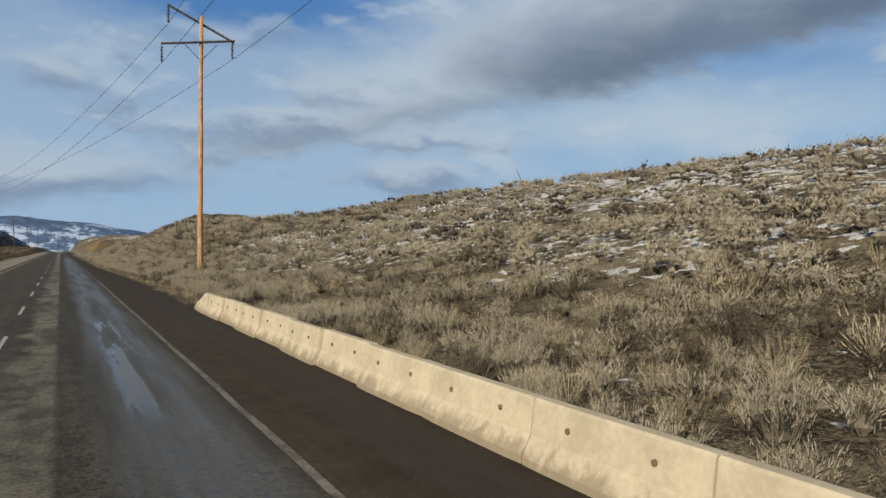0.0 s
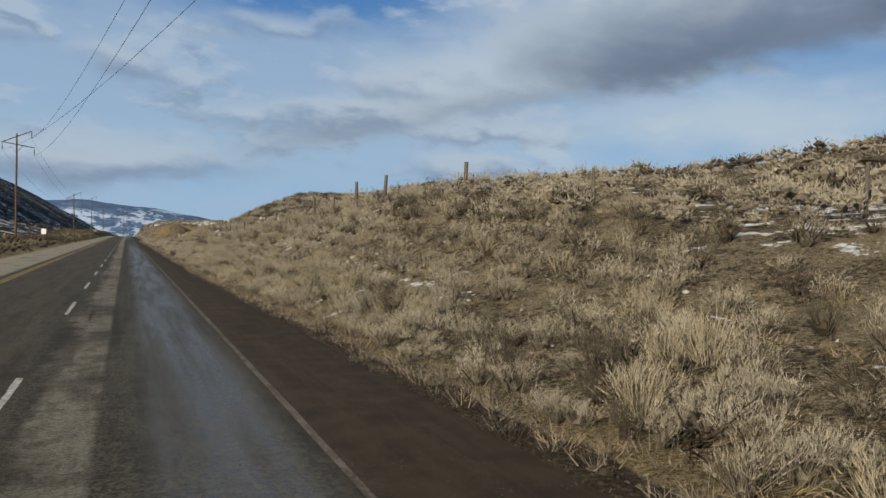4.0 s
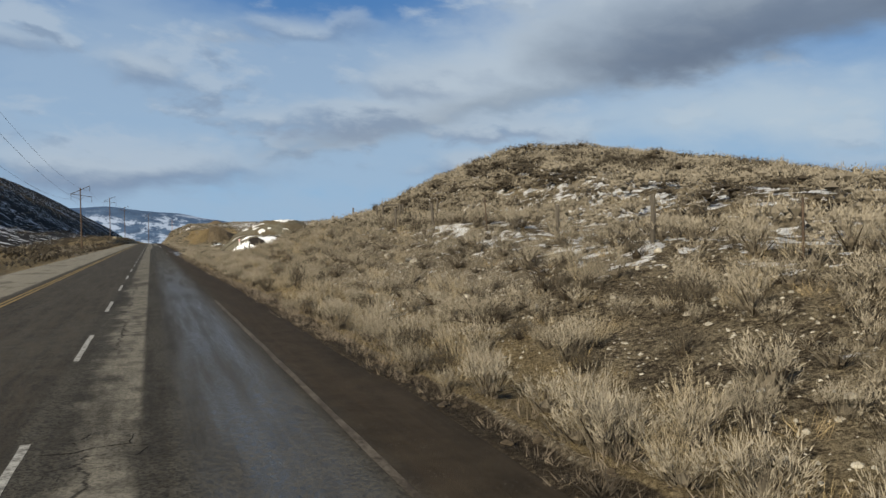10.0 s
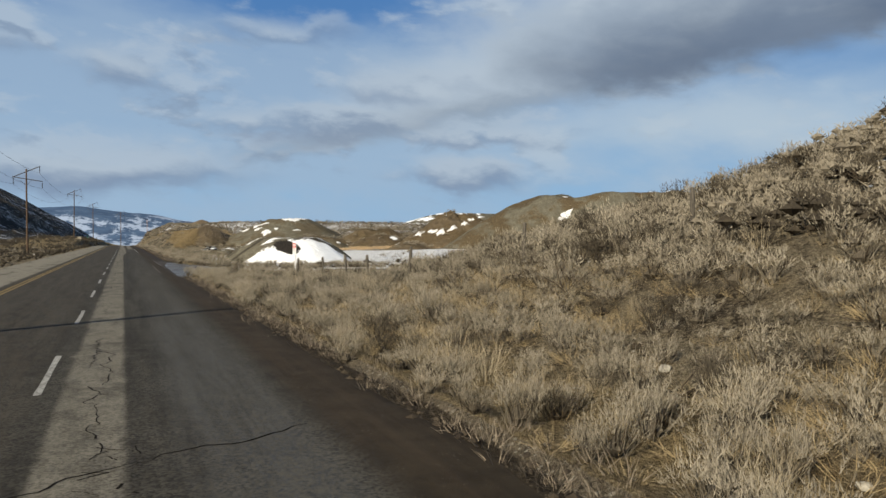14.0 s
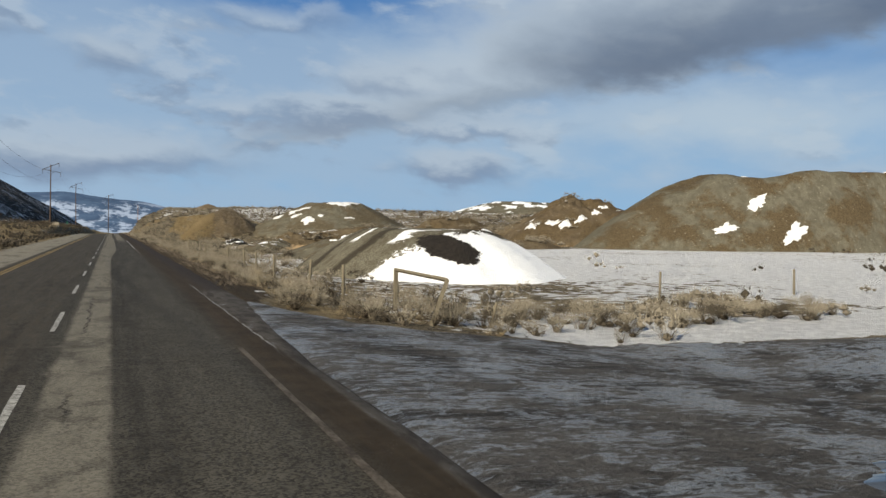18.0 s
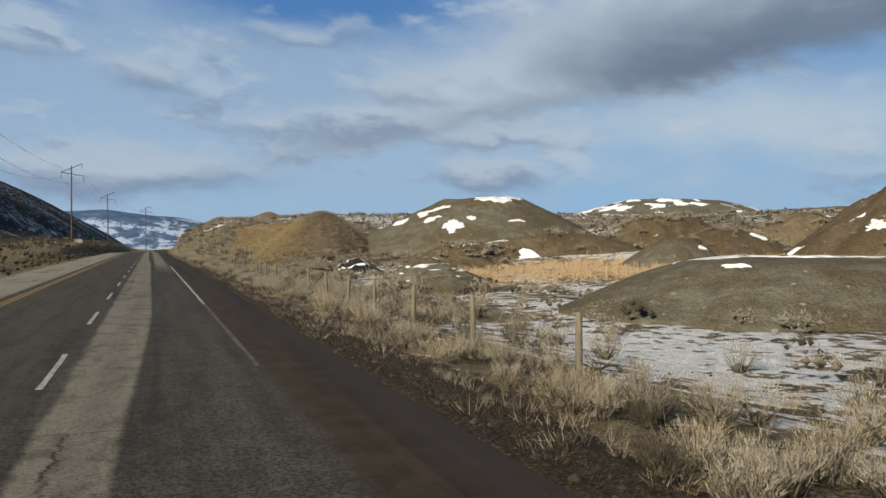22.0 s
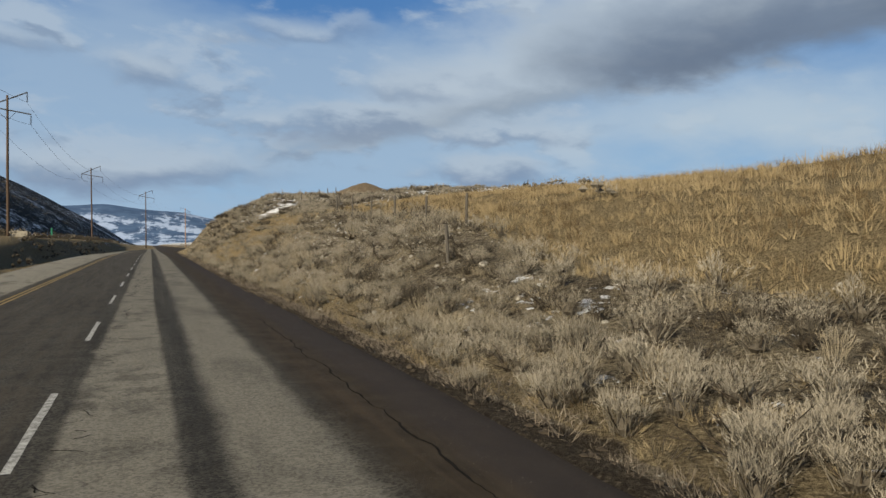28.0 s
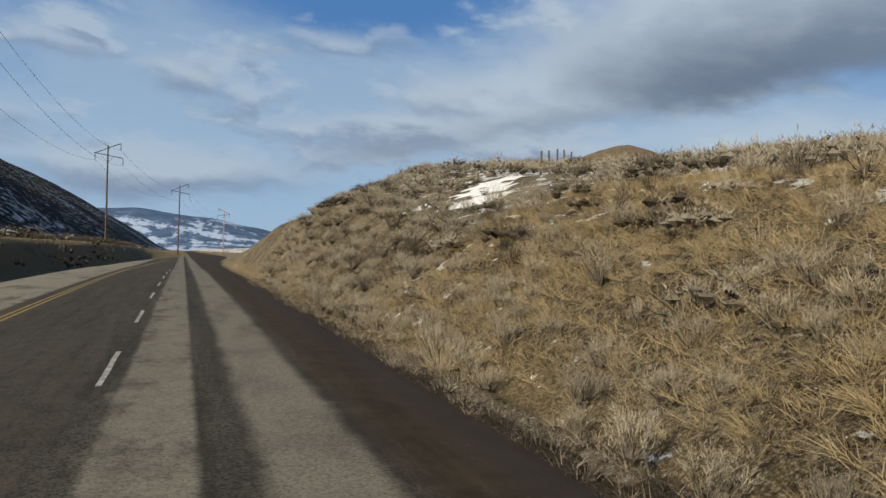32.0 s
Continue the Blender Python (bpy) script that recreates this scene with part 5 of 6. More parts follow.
    near = place(560, 4.2, 9.5, -2, 522, sage_keep)
    stuff("rabbitbrush", RABBIT_NEAR, near, 0.7, 1.4, "rabbit", "pale feathery rabbitbrush among the sage", "rabbitbrush", 0.04)
    near = place(420, 5.4, 11, -2, 522, sage_keep)
    stuff("dead_sagebrush", DEAD, near, 0.9, 1.8, "weed", "bare grey limbs of dead sagebrush sprawling on the bank", "dead brush", 0.3)
    near = spread(0.92, 7.2, 10.5, -2, 524, sage_keep)
    stuff("sagebrush", SAGE_SOFT, near, 0.85, 1.7, "sage", "grey-tan sagebrush half way up the bank", "sagebrush", 0.16, (0.7, 1.1))
    near = place(500, 9.5, 20, -2, 524, sage_keep)
    stuff("rabbitbrush", RABBIT_SOFT, near, 0.8, 1.5, "rabbit", "pale rabbitbrush scattered up the bank", "rabbitbrush", 0.04)
    mid = spread(0.98, 10.5, 14.5, -2, 524, sage_keep)
    stuff("sagebrush", SAGE_TOP, mid, 0.85, 1.9, "sage", "grey-tan sagebrush along the top of the bank", "sagebrush", 0.2, (0.7, 1.1))
    mid = spread(1.08, 14.5, 22, -2, 526, sage_keep)
    stuff("sagebrush", SAGE_MID, mid, 0.9, 2.0, "sage", "grey sagebrush along the fence line", "sagebrush", 0.22, (0.7, 1.1))
    far = spread(1.32, 22, 44, -4, 535, sage_keep)
    stuff("sagebrush", SAGE_FAR, far, 0.8, 1.9, "sage", "grey sagebrush across the middle of the slopes", "sagebrush", 0.22, (0.7, 1.05))
    far = spread(2.2, 44, 100, -10, 560, sage_keep)
    stuff("sagebrush", SCRUB, far, 1.0, 2.1, "sage", "distant dark sagebrush dotted over the hilltops", "sagebrush", 0.35)
    crest = place(1000, 12, 46, 160, 225, lambda x, y: np.minimum(1, 1.2 * bump2(x, y, 28, 194, 17, 24, 1.5)))
    stuff("sagebrush", SAGE_HIGH, crest, 1.5, 2.6, "sage", "large round dark sagebrush on the knoll", "sagebrush", 0.5, (0.6, 0.85))
    crest = place(360, 7.5, 34, 470, 522, lambda x, y: 0.85 - 0.85 * sstep(y, 485, 488) * sstep(y, 501, 498) * sstep(x, 18, 15))
    stuff("sagebrush", SAGE_HIGH, crest, 1.3, 2.2, "sage", "large round dark sagebrush on the end of the hill", "sagebrush", 0.5, (0.6, 0.85))
    tall = place(150, 12.5, 25, 211, 234, lambda x, y: 0.85 * (1 - bare(x, y)))
    stuff("sagebrush", SAGE_TOP, tall, 1.7, 2.7, "sage", "tall grey sagebrush at the end of the bank before the pit", "sagebrush", 0.35, (0.8, 1.05))
    row = place(60, 8.5, 27, 272.5, 278, lambda x, y: 0.8 + 0 * x)
    stuff("sagebrush", SAGE_NEAR, row, 1.3, 2.1, "sage", "row of large pale sagebrush between the pit lane and the snowy yard", "sagebrush", 0.1, (0.7, 1.0))
    wy = rng.uniform(-2, 515, 6500)
    wx = edge_x(wy) + rng.normal(0.28, 0.26, len(wy)) + rng.uniform(0, 1.5, len(wy)) * sstep(wy, 272, 290) * sstep(wy, 402, 384)
    ok = (rng.random(len(wy)) < 0.7 + 0.5 * vnoise(wx, wy, 5, 63)) & (pit_lane(wx, wy) < 0.3) & ((wy < 243) | (wy > 286)) & (wy > 32)
    weeds = wx[ok], wy[ok]
    stuff("roadside_weeds", WEED, weeds, 0.5, 1.4, "weed", "low dead weeds along the shoulder's ragged edge", "weeds", 0.3)
    # scrub over the road: dark tone set high, slope shade put into its colour
    left = place(4200, -40, -10.5, 60, 720, lambda x, y: 0.5 + 0.5 * vnoise(x, y, 8, 71))
    stuff("sagebrush", SCRUB, left, 1.2, 2.4, "sage", "low dark scrub on the verge across the road", "sagebrush", 0.93)
    slope = place(9000, -330, -45, 200, 1500, lambda x, y: 0.5 + 0.5 * vnoise(x, y, 30, 72))
    stuff("hill_scrub", SCRUB, slope, 1.5, 4.0, "sage", "dark scrub on the snowy far hillside", "scrub", 0.75)

    small = place(4800, 4.0, 13, -2, 522, lambda x, y: 0.8 * (1 - bare(x, y)))
    stuff("undergrowth", SAGE_LOW, small, 0.25, 0.6, "sage", "low brittle undergrowth between the bushes", "undergrowth", 0.35)

    def grass_keep(x, y):
        d = 0.30 + 0.5 * vnoise(x, y, 9, 81) + 0.35 * sstep(x, 8.5, 5.2)
        d = d + 0.7 * bump2(x, y, 7, 190, 3, 20) + 0.7 * bump2(x, y, 8, 466, 5, 10) + 0.5 * bump2(x, y, 6, 210, 3, 14)
        return d * (1 - bare(x, y))

    g = place(4600, 4.0, 13.5, -2, 522, grass_keep)
    stuff("dry_grass", GRASS_NEAR, g, 0.45, 1.15, "straw", "pale dry bunch grass along the shoulder and bank", "grass", 0.05)
    g = place(15000, 9.5, 34, 396, 486, berm)
    stuff("dry_grass", GRASS_FAR, g, 0.5, 1.1, "straw", "golden dry grass covering the long berm", "grass", 0.28)
    g = place(1900, 5.4, 14, 462, 484, lambda x, y: sstep(y, 461, 466) * sstep(x, 5.2, 6.4))
    stuff("dry_grass", GRASS_NEAR, g, 0.9, 1.7, "straw", "golden matted grass on the last slope", "grass", 0.04, (0.5, 0.8))
    g = place(1500, 5.4, 11.5, 188, 228, lambda x, y: 0.35 + 0.9 * vnoise(x, y, 4, 83))
    stuff("dry_grass", GRASS_NEAR, g, 0.9, 1.6, "straw", "long matted golden grass at the foot of the knoll", "grass", 0.03, (0.5, 0.8))
    g = place(3500, 13.5, 40, -2, 240, lambda x, y: 0.25 + 0.5 * vnoise(x, y, 9, 82))
    stuff("dry_grass", GRASS_FAR, g, 0.6, 1.1, "straw", "scattered dry grass between the sagebrush", "grass", 0.1)
    g = place(5200, 18, 70, 350, 386, lambda x, y: bump2(x, y, 43, 368, 22, 12, 1.6))
    stuff("reeds", GRASS_FAR, g, 0.9, 1.7, "reed", "orange reeds standing in the frozen pit floor", "reeds", 0.0)


plant_field()


def single_bushes():
    """The bushes that stand nearest the road, each a thing of its own."""
    rng = random.Random(21)
    kinds = []
    for tpl, mat, name, label in ((SAGE_NEAR, "sage", "sagebrush_bush", "rounded grey sagebrush at the foot of the bank"),
                                  (RABBIT_NEAR, "rabbit", "rabbitbrush_bush", "pale feathery rabbitbrush beside the shoulder")):
        for v, f, cores in tpl:
            kinds.append((mesh_np(name, v, f, MAT[mat], dict(tint=np.full(len(v), 0.6), core=cores)), name, label))
    made = 0
    while made < 220:
        y = rng.uniform(2, 492)
        x = float(edge_x(y)) + rng.uniform(1.7 if 275 < y < 400 else 0.6, 3.4)
        if 243 < y < 283 or y < 32 and x < 5.8:
            continue
        me, name, label = rng.choice(kinds)
        ob = new(name, me)
        s = rng.uniform(0.9, 1.7)
        ob.matrix_basis = pose(x, y, gz(x, y) - 0.03, 0, 0, rng.uniform(0, 360)) @ Matrix.Diagonal((s, s, s * rng.uniform(0.8, 1.15), 1))
        tagged(ob, label, "bush", "bushes along the shoulder")
        made += 1


single_bushes()


# ---------------------------------------------------------------- stones
def stone_mesh(rng, n=1):
    bm = bmesh.new()
    bmesh.ops.create_icosphere(bm, subdivisions=n, radius=0.5)
    for v in bm.verts:
        v.co *= rng.uniform(0.85, 1.12)
        v.co.z *= 0.7
    v = np.array([tuple(a.co) for a in bm.verts])
    bm.verts.index_update()
    f = np.array([[a.index for a in q.verts] for q in bm.faces])
    bm.free()
    return v, f, 0


def scatter_stones():
    rng = np.random.default_rng(9)
    sr = random.Random(6)
    tpl = [stone_mesh(sr) for _ in range(8)]
    lumps = [stone_mesh(sr, 2) for _ in range(6)]
    n = 26000
    x, y = rng.uniform(4.9, 13.5, n), rng.uniform(-2, 515, n)
    stony = 0.10 + bump2(0, y, 0, 101, 1, 17) + bump2(0, y, 0, 163, 1, 20) + bump2(0, y, 0, 440, 1, 14) + 0.25 * bump2(0, y, 0, 140, 1, 20)
    keep = (pit_lane(x, y) < 0.1) & (rng.random(n) < np.minimum(stony, 1) * sstep(x, 5, 6.3) * (0.5 + 0.6 * vnoise(x, y, 5, 91)))
    x, y = x[keep], y[keep]
    size = 0.035 + 0.15 * rng.random(len(x)) ** 3.4
    v, f, t = scatter(tpl, x, y, size, rng, rng.random(len(x)), sink=0.0)
    tagged(new("stones", mesh_np("stones", v, f, MAT["stone"], t)), "pale stones strewn over the cut bank", "stones", kind="stuff")
    def pebble():
        v = np.array([(1, 0, 0), (-1, 0, 0), (0, 1, 0), (0, -1, 0), (0, 0, 0.7), (0, 0, -0.4)], float) * 0.5
        v += np.array([[sr.uniform(-0.14, 0.14) for _ in range(3)] for _ in range(6)])
        return v, np.array([(0, 2, 4), (2, 1, 4), (1, 3, 4), (3, 0, 4), (2, 0, 5), (1, 2, 5), (3, 1, 5), (0, 3, 5)]), 0

    small = [pebble() for _ in range(8)]
    px, py = [], []
    for cy, half, count in ((100, 17, 9500), (165, 17, 8500), (440, 13, 6500), (135, 16, 2500)):
        py.append(np.clip(rng.normal(cy, half * 0.6, count), 30, 515))
        px.append(rng.uniform(5.6, 13.0, count))
    x, y = np.concatenate(px), np.concatenate(py)
    keep = rng.random(len(x)) < 0.65 + 0.6 * vnoise(x, y, 3, 93)
    x, y = x[keep], y[keep]
    v, f, t = scatter(small, x, y, 0.03 + 0.07 * rng.random(len(x)) ** 2, rng, rng.random(len(x)), sink=0.0)
    tagged(new("gravel", mesh_np("gravel", v, f, MAT["stone"], t)), "small pale gravel washed out of the cut bank", "gravel", kind="stuff")
    n = 4200
    y = rng.uniform(-2, 520, n)
    x = edge_x(y) + 0.10 + rng.normal(0, 0.17, n) + 0.2 * vnoise(y, y * 0, 5, 44)
    keep = ((y < 243) | (y > 286)) & (y > 32)
    x, y = x[keep], y[keep]
    v, f, t = scatter(tpl, x, y, 0.05 + 0.15 * rng.random(len(x)) ** 2.4, rng, rng.random(len(x)), sink=0.01)
    tagged(new("clods", mesh_np("clods", v, f, MAT["clod"], t)), "dark clods of mud and gravel thrown along the shoulder's edge", "clods", kind="stuff")
    big = 0
    while big < 46:
        yy = sr.choice((sr.gauss(100, 14), sr.gauss(160, 16), sr.gauss(441, 12), sr.uniform(60, 235)))
        xx = sr.uniform(5.6, 12.5)
        v, f, _ = lumps[big % 6]
        s = sr.uniform(0.14, 0.32)
        me = mesh_np("rock", v * s, f, MAT["stone"])
        ob = new("rock", me)
        ob.matrix_basis = pose(xx, yy, gz(xx, yy) + 0.05 * s, sr.uniform(-20, 20), sr.uniform(-20, 20), sr.uniform(0, 360))
        tagged(ob, "pale weathered fieldstone half sunk in the bank", "rock", "rocks on the bank")
        big += 1


scatter_stones()


# ---------------------------------------------------------------- gravel pit
def pile(name, cx, cy, rx, ry, h, mat, label, seed, flat=0.0, turn=0.0, power=1.15, rough=0.05, ridge=0.0, base=None, dome=0.28, snow=()):
    """A stockpile: straight slopes at the angle of rest, rounded or flattened top, uneven foot. snow: patches that lie
    on it, each as its bearing in degrees, its share of the way from middle to foot, and its half widths in both."""
    c, s = math.cos(radians(turn)), math.sin(radians(turn))

    def surface(A, R):
        wob = 1 + 0.10 * vnoise(np.cos(A) * 3 + seed * 5, np.sin(A) * 3, 1.3, seed, 3)
        X, Y = rx * R * wob * np.cos(A), ry * R * wob * np.sin(A)
        prof = np.clip(1 - np.maximum(R - flat, 0) / (1 - flat), 0, 1) ** power
        prof = prof * (1 - dome * prof) / (1 - dome)
        prof = prof * (1 + 0.16 * vnoise(np.cos(A) * 2.2 + seed, np.sin(A) * 2.2 + R * 2.0, 0.8, seed + 7, 4) * np.clip(1.15 - prof, 0, 1))
        WX, WY = cx + X * c - Y * s, cy + X * s + Y * c
        Z = h * prof * (1 + rough * vnoise(WX, WY, max(rx, ry) * 0.35, seed + 2, 4) + 0.5 * rough * vnoise(WX, WY, max(rx, ry) * 0.09, seed + 3, 3)) + ridge * np.abs(np.sin(A * 11 + seed)) * prof * (1 - prof) * 4
        ground_h = land_z(WX.ravel(), WY.ravel()).reshape(Z.shape)
        Z = Z + (ground_h if base is None else base)
        return WX, WY, np.where(R > 0.98, np.minimum(Z, ground_h) - 0.4, Z)

    def skin(A, R, lift):
        X, Y, Z = surface(A, R)
        n, m = A.shape[1], A.shape[0]
        j, i = np.meshgrid(np.arange(m - 1), np.arange(n), indexing="ij")
        a, b = (j * n + i).ravel(), (j * n + (i + 1) % n).ravel()
        return np.stack([X.ravel(), Y.ravel(), (Z + lift).ravel()], 1), np.stack([a, b, b + n, a + n], 1)

    v, f = skin(*np.meshgrid(np.linspace(0, 2 * np.pi, 96, endpoint=False), np.linspace(0, 1, 34) ** 0.9), 0)
    ob = new(name, mesh_np(name, v, f, mat, None, True))
    for k, (bearing, way, da, dr) in enumerate(snow):
        T, Q = np.meshgrid(np.linspace(0, 2 * np.pi, 72, endpoint=False), np.linspace(0, 1, 9))
        rim = 0.85 + 0.75 * vnoise(np.cos(T) * 2 + seed, np.sin(T) * 2 + 3 * k, 0.8, seed + k, 4)
        P, R = radians(bearing) + radians(da) * Q * rim * np.cos(T), way + dr * Q * rim * np.sin(T)
        R = R + 0.5 * dr * vnoise(P * 6, P * 0, 0.8, seed + k + 3, 2)
        v, f = skin(P, np.clip(R, 0.02, 0.97), min(0.10, 0.016 * rx) * (1 - Q ** 3) - 0.06 * (Q > 0.95))
        child = new("snow_patch", mesh_np("snow_patch", v, f, MAT["snow"], None, True))
        child.parent = ob
        tagged(child, "old snow lying on the gravel")
    return tagged(ob, label, "stockpile", "stockpiles in the gravel pit")


def pile_material(name, tone_a, tone_b, snow_amount, brown=0.8, streak=(1, 1, 1), patch=0.7):
    """Pile surface: graded gravel with snow lying where the noise and the slope let it."""
    k = Nodes(name, 0.95, 0, 0.1)
    p = k.world_place()
    n = k.noise(p, 0.16, 7, 0.62)
    fine = k.noise(p, 9, 5, 0.65)
    c = k.mix(k.step(fine, 0.3, 0.7), tone_a, tone_b)
    rill = k.noise(k.scaled(p, (1, 1, 0.18)), 0.9, 6, 0.68, 0.5)
    c = k.mix(k.math("MULTIPLY", k.step(rill, 0.40, 0.60), 0.45), c, tuple(0.55 * v for v in tone_a))
    weedy = k.math("MULTIPLY_ADD", k.noise(p, patch, 7, 0.75), 0.45, k.math("MULTIPLY", n, 0.6))
    c = k.mix(k.math("MULTIPLY", k.step(weedy, 0.49, 0.57), brown), c, k.mix(k.step(fine, 0.4, 0.6), (0.048, 0.0336, 0.0184), (0.12, 0.0896, 0.0496)))
    pebble = k.cells(p, 2.6, "Color")
    c = k.mix(k.math("MULTIPLY", k.step(k.axes(pebble)[0], 0.90, 0.94), k.step(k.cells(p, 2.6), 0.30, 0.22)), c, (0.24, 0.216, 0.168))
    flat = k.step(k.axes(k.geo.outputs["True Normal"])[2], 0.90, 0.985)
    lie = k.math("MULTIPLY_ADD", flat, 0.07, k.noise(k.scaled(p, streak), 0.17, 5, 0.5))
    s = k.step(lie, 1.0 - snow_amount, 1.012 - snow_amount)
    if snow_amount > 0:
        c = k.mix(s, c, (0.84, 0.86, 0.89))
    k.colour(c)
    k.bump(k.math("MULTIPLY_ADD", fine, 0.35, k.noise(p, 0.9, 6, 0.65)), 0.9, 0.25)
    return k.m


G1, G2 = (0.102, 0.0935, 0.069), (0.168, 0.155, 0.117)
PILE_CLEAN = pile_material("pile_gravel", G1, G2, 0.0, brown=0.6)
PILE_SNOW = pile_material("pile_gravel_snow", G1, G2, 0.42, brown=0.35, streak=(1, 1, 2.2))
PILE_SOME = pile_material("pile_gravel_some_snow", G1, G2, 0.33)
PILE_BIG = pile_material("pile_gravel_large", G1, G2, 0.0, brown=0.9, patch=0.14)
PILE_TAR = pile_material("tar_scrap", (0.0112, 0.0112, 0.012), (0.04, 0.0384, 0.0368), 0.445, brown=0.1, streak=(2.5, 8.0, 1.2))
PILE_BANK = pile_material("eroded_earth", (0.106, 0.082, 0.052), (0.185, 0.147, 0.096), 0.36)


def ribbed_material():
    """Windrow: dark and grey ribs, a snow-covered end and a patch of black millings."""
    k = Nodes("windrow_gravel", 0.95, 0, 0.1)
    p = k.world_place()
    x, y, z = k.axes(p)
    n = k.noise(p, 0.9, 5, 0.6)
    n = k.math("MULTIPLY_ADD", k.noise(p, 3.6, 8, 0.78, 0.4), 0.55, k.math("MULTIPLY", n, 0.72))
    fine = k.noise(p, 9, 7, 0.75)
    c = k.mix(k.step(fine, 0.36, 0.64), tuple(0.75 * v for v in G1), tuple(1.15 * v for v in G2))
    c = k.mix(k.math("MULTIPLY", k.step(k.noise(k.scaled(p, (1, 1, 0.3)), 1.3, 7, 0.72), 0.46, 0.62), 0.5), c, (0.060, 0.048, 0.032))
    drift = k.math("MULTIPLY_ADD", k.noise(p, 0.28, 3, 0.5), 3.4, k.math("MULTIPLY", n, 1.9))
    rib = k.math("SINE", k.math("ADD", k.math("MULTIPLY_ADD", x, -0.35, k.math("MULTIPLY", y, 1.15)), drift))
    c = k.mix(k.math("MULTIPLY", k.step(rib, 0.50, 0.98), 0.85), c, (0.030, 0.0244, 0.0178))
    edge = k.math("ADD", y, k.math("MULTIPLY_ADD", n, 5.0, -2.5))
    crest = k.math("MULTIPLY", k.step(k.math("MULTIPLY_ADD", n, -0.9, rib), -1.40, -1.45), k.step(z, 1.5, 1.8))
    c = k.mix(k.math("MAXIMUM", k.step(edge, 300.9, 300.75), crest), c, (0.84, 0.86, 0.89))
    bx = k.math("DIVIDE", k.math("SUBTRACT", x, 20.2), 1.75)
    by = k.math("DIVIDE", k.math("SUBTRACT", z, 1.35), 1.0)
    r = k.math("ADD", k.math("MULTIPLY", bx, bx), k.math("MULTIPLY", by, by))
    r = k.math("ADD", r, k.math("MULTIPLY_ADD", n, 1.4, -0.7))
    black = k.math("MULTIPLY", k.step(r, 1.0, 0.9), k.step(y, 303, 302))
    c = k.mix(black, c, k.mix(k.step(fine, 0.4, 0.6), (0.0096, 0.0088, 0.008), (0.04, 0.0336, 0.0288)))
    k.colour(c)
    k.bump(k.math("MULTIPLY_ADD", fine, 0.5, n), 0.9, 0.12)
    return k.m


PILE_RIBS = ribbed_material()
PILE_BROWN = pile_material("pile_brown", (0.080, 0.060, 0.038), (0.150, 0.117, 0.076), 0.36)

pile("stockpile", 42, 405, 19, 17, 6.7, PILE_CLEAN, "broad flat-topped gravel stockpile with snow drifts", 3, flat=0.27, base=1.2, rough=0.05, power=1.05, dome=0.10,
     snow=((268, 0.27, 50, 0.085), (206, 0.42, 9, 0.07), (198, 0.52, 8, 0.05), (213, 0.58, 6, 0.05), (231, 0.66, 7, 0.09), (240, 0.58, 4, 0.03), (268, 0.62, 6, 0.02), (188, 0.62, 8, 0.04)))
pile("stockpile", 75, 366, 16, 13, 8.2, PILE_BROWN, "steep brown cone of earth flecked with snow", 5, flat=0.16, base=0.8, rough=0.22,
     snow=((212, 0.62, 10, 0.07), (228, 0.68, 6, 0.08), (243, 0.58, 7, 0.06), (262, 0.48, 6, 0.07), (195, 0.72, 9, 0.06), (280, 0.36, 8, 0.05)))
pile("stockpile", 122, 348.5, 60, 21.5, 13.3, PILE_BIG, "large bare tan gravel stockpile", 7, flat=0.56, base=-0.8, rough=0.16, turn=-6, power=1.0, dome=0.12,
     snow=((226, 0.72, 3.0, 0.045), (238, 0.88, 2.2, 0.05), (224, 0.86, 3, 0.03), (245, 0.44, 8, 0.02), (262, 0.47, 5, 0.02), (205, 0.50, 4, 0.015)))
pile("stockpile", 22.4, 308.5, 9.6, 16.0, 3.5, PILE_RIBS, "long ribbed gravel windrow with snow and black millings on its end", 9, flat=0.45, ridge=0.10, base=-0.9)
pile("stockpile", 28.5, 338.0, 11.8, 10.5, 2.2, PILE_CLEAN, "low smooth grey gravel spread rimmed with snow", 11, flat=0.5, base=-0.8, rough=0.05,
     snow=((55, 0.52, 110, 0.07), (268, 0.74, 17, 0.12), (200, 0.55, 6, 0.02)))
pile("stockpile", 60, 380, 11, 9, 3.4, PILE_BROWN, "dark low earth pile behind the reeds", 12, flat=0.2, base=0.0)
pile("stockpile", 20.5, 406, 9, 9, 6.0, MAT["mound"], "rough brown earth mound crowned with dry grass", 13, flat=0.10, base=0.0)
pile("tar_heap", 18.8, 383.5, 3.2, 2.0, 1.25, PILE_TAR, "heap of dark tar paper scraps streaked with snow", 23, flat=0.2, rough=0.25)
pile("stockpile", 24.5, 379.5, 3.6, 3.0, 1.5, PILE_SOME, "small tan gravel heap at the edge of the reeds", 24, flat=0.2, snow=((50, 0.30, 105, 0.10), (205, 0.6, 10, 0.04)))
pile("stockpile", 20.0, 362.5, 3.6, 2.4, 1.1, PILE_SOME, "low gravel heap rimmed with snow", 25, flat=0.3, snow=((45, 0.38, 105, 0.10), (170, 0.75, 14, 0.03)))
pile("earth_bank", 44, 389.5, 21, 5.0, 2.7, PILE_BANK, "eroded tan earth bank behind the reeds", 26, flat=0.3, rough=0.2, base=0.2)
pile("stockpile", 43.5, 367.0, 5.4, 4.0, 2.3, PILE_CLEAN, "smooth dark gravel dome beside the reeds", 27, flat=0.2, snow=((300, 0.55, 14, 0.08),))
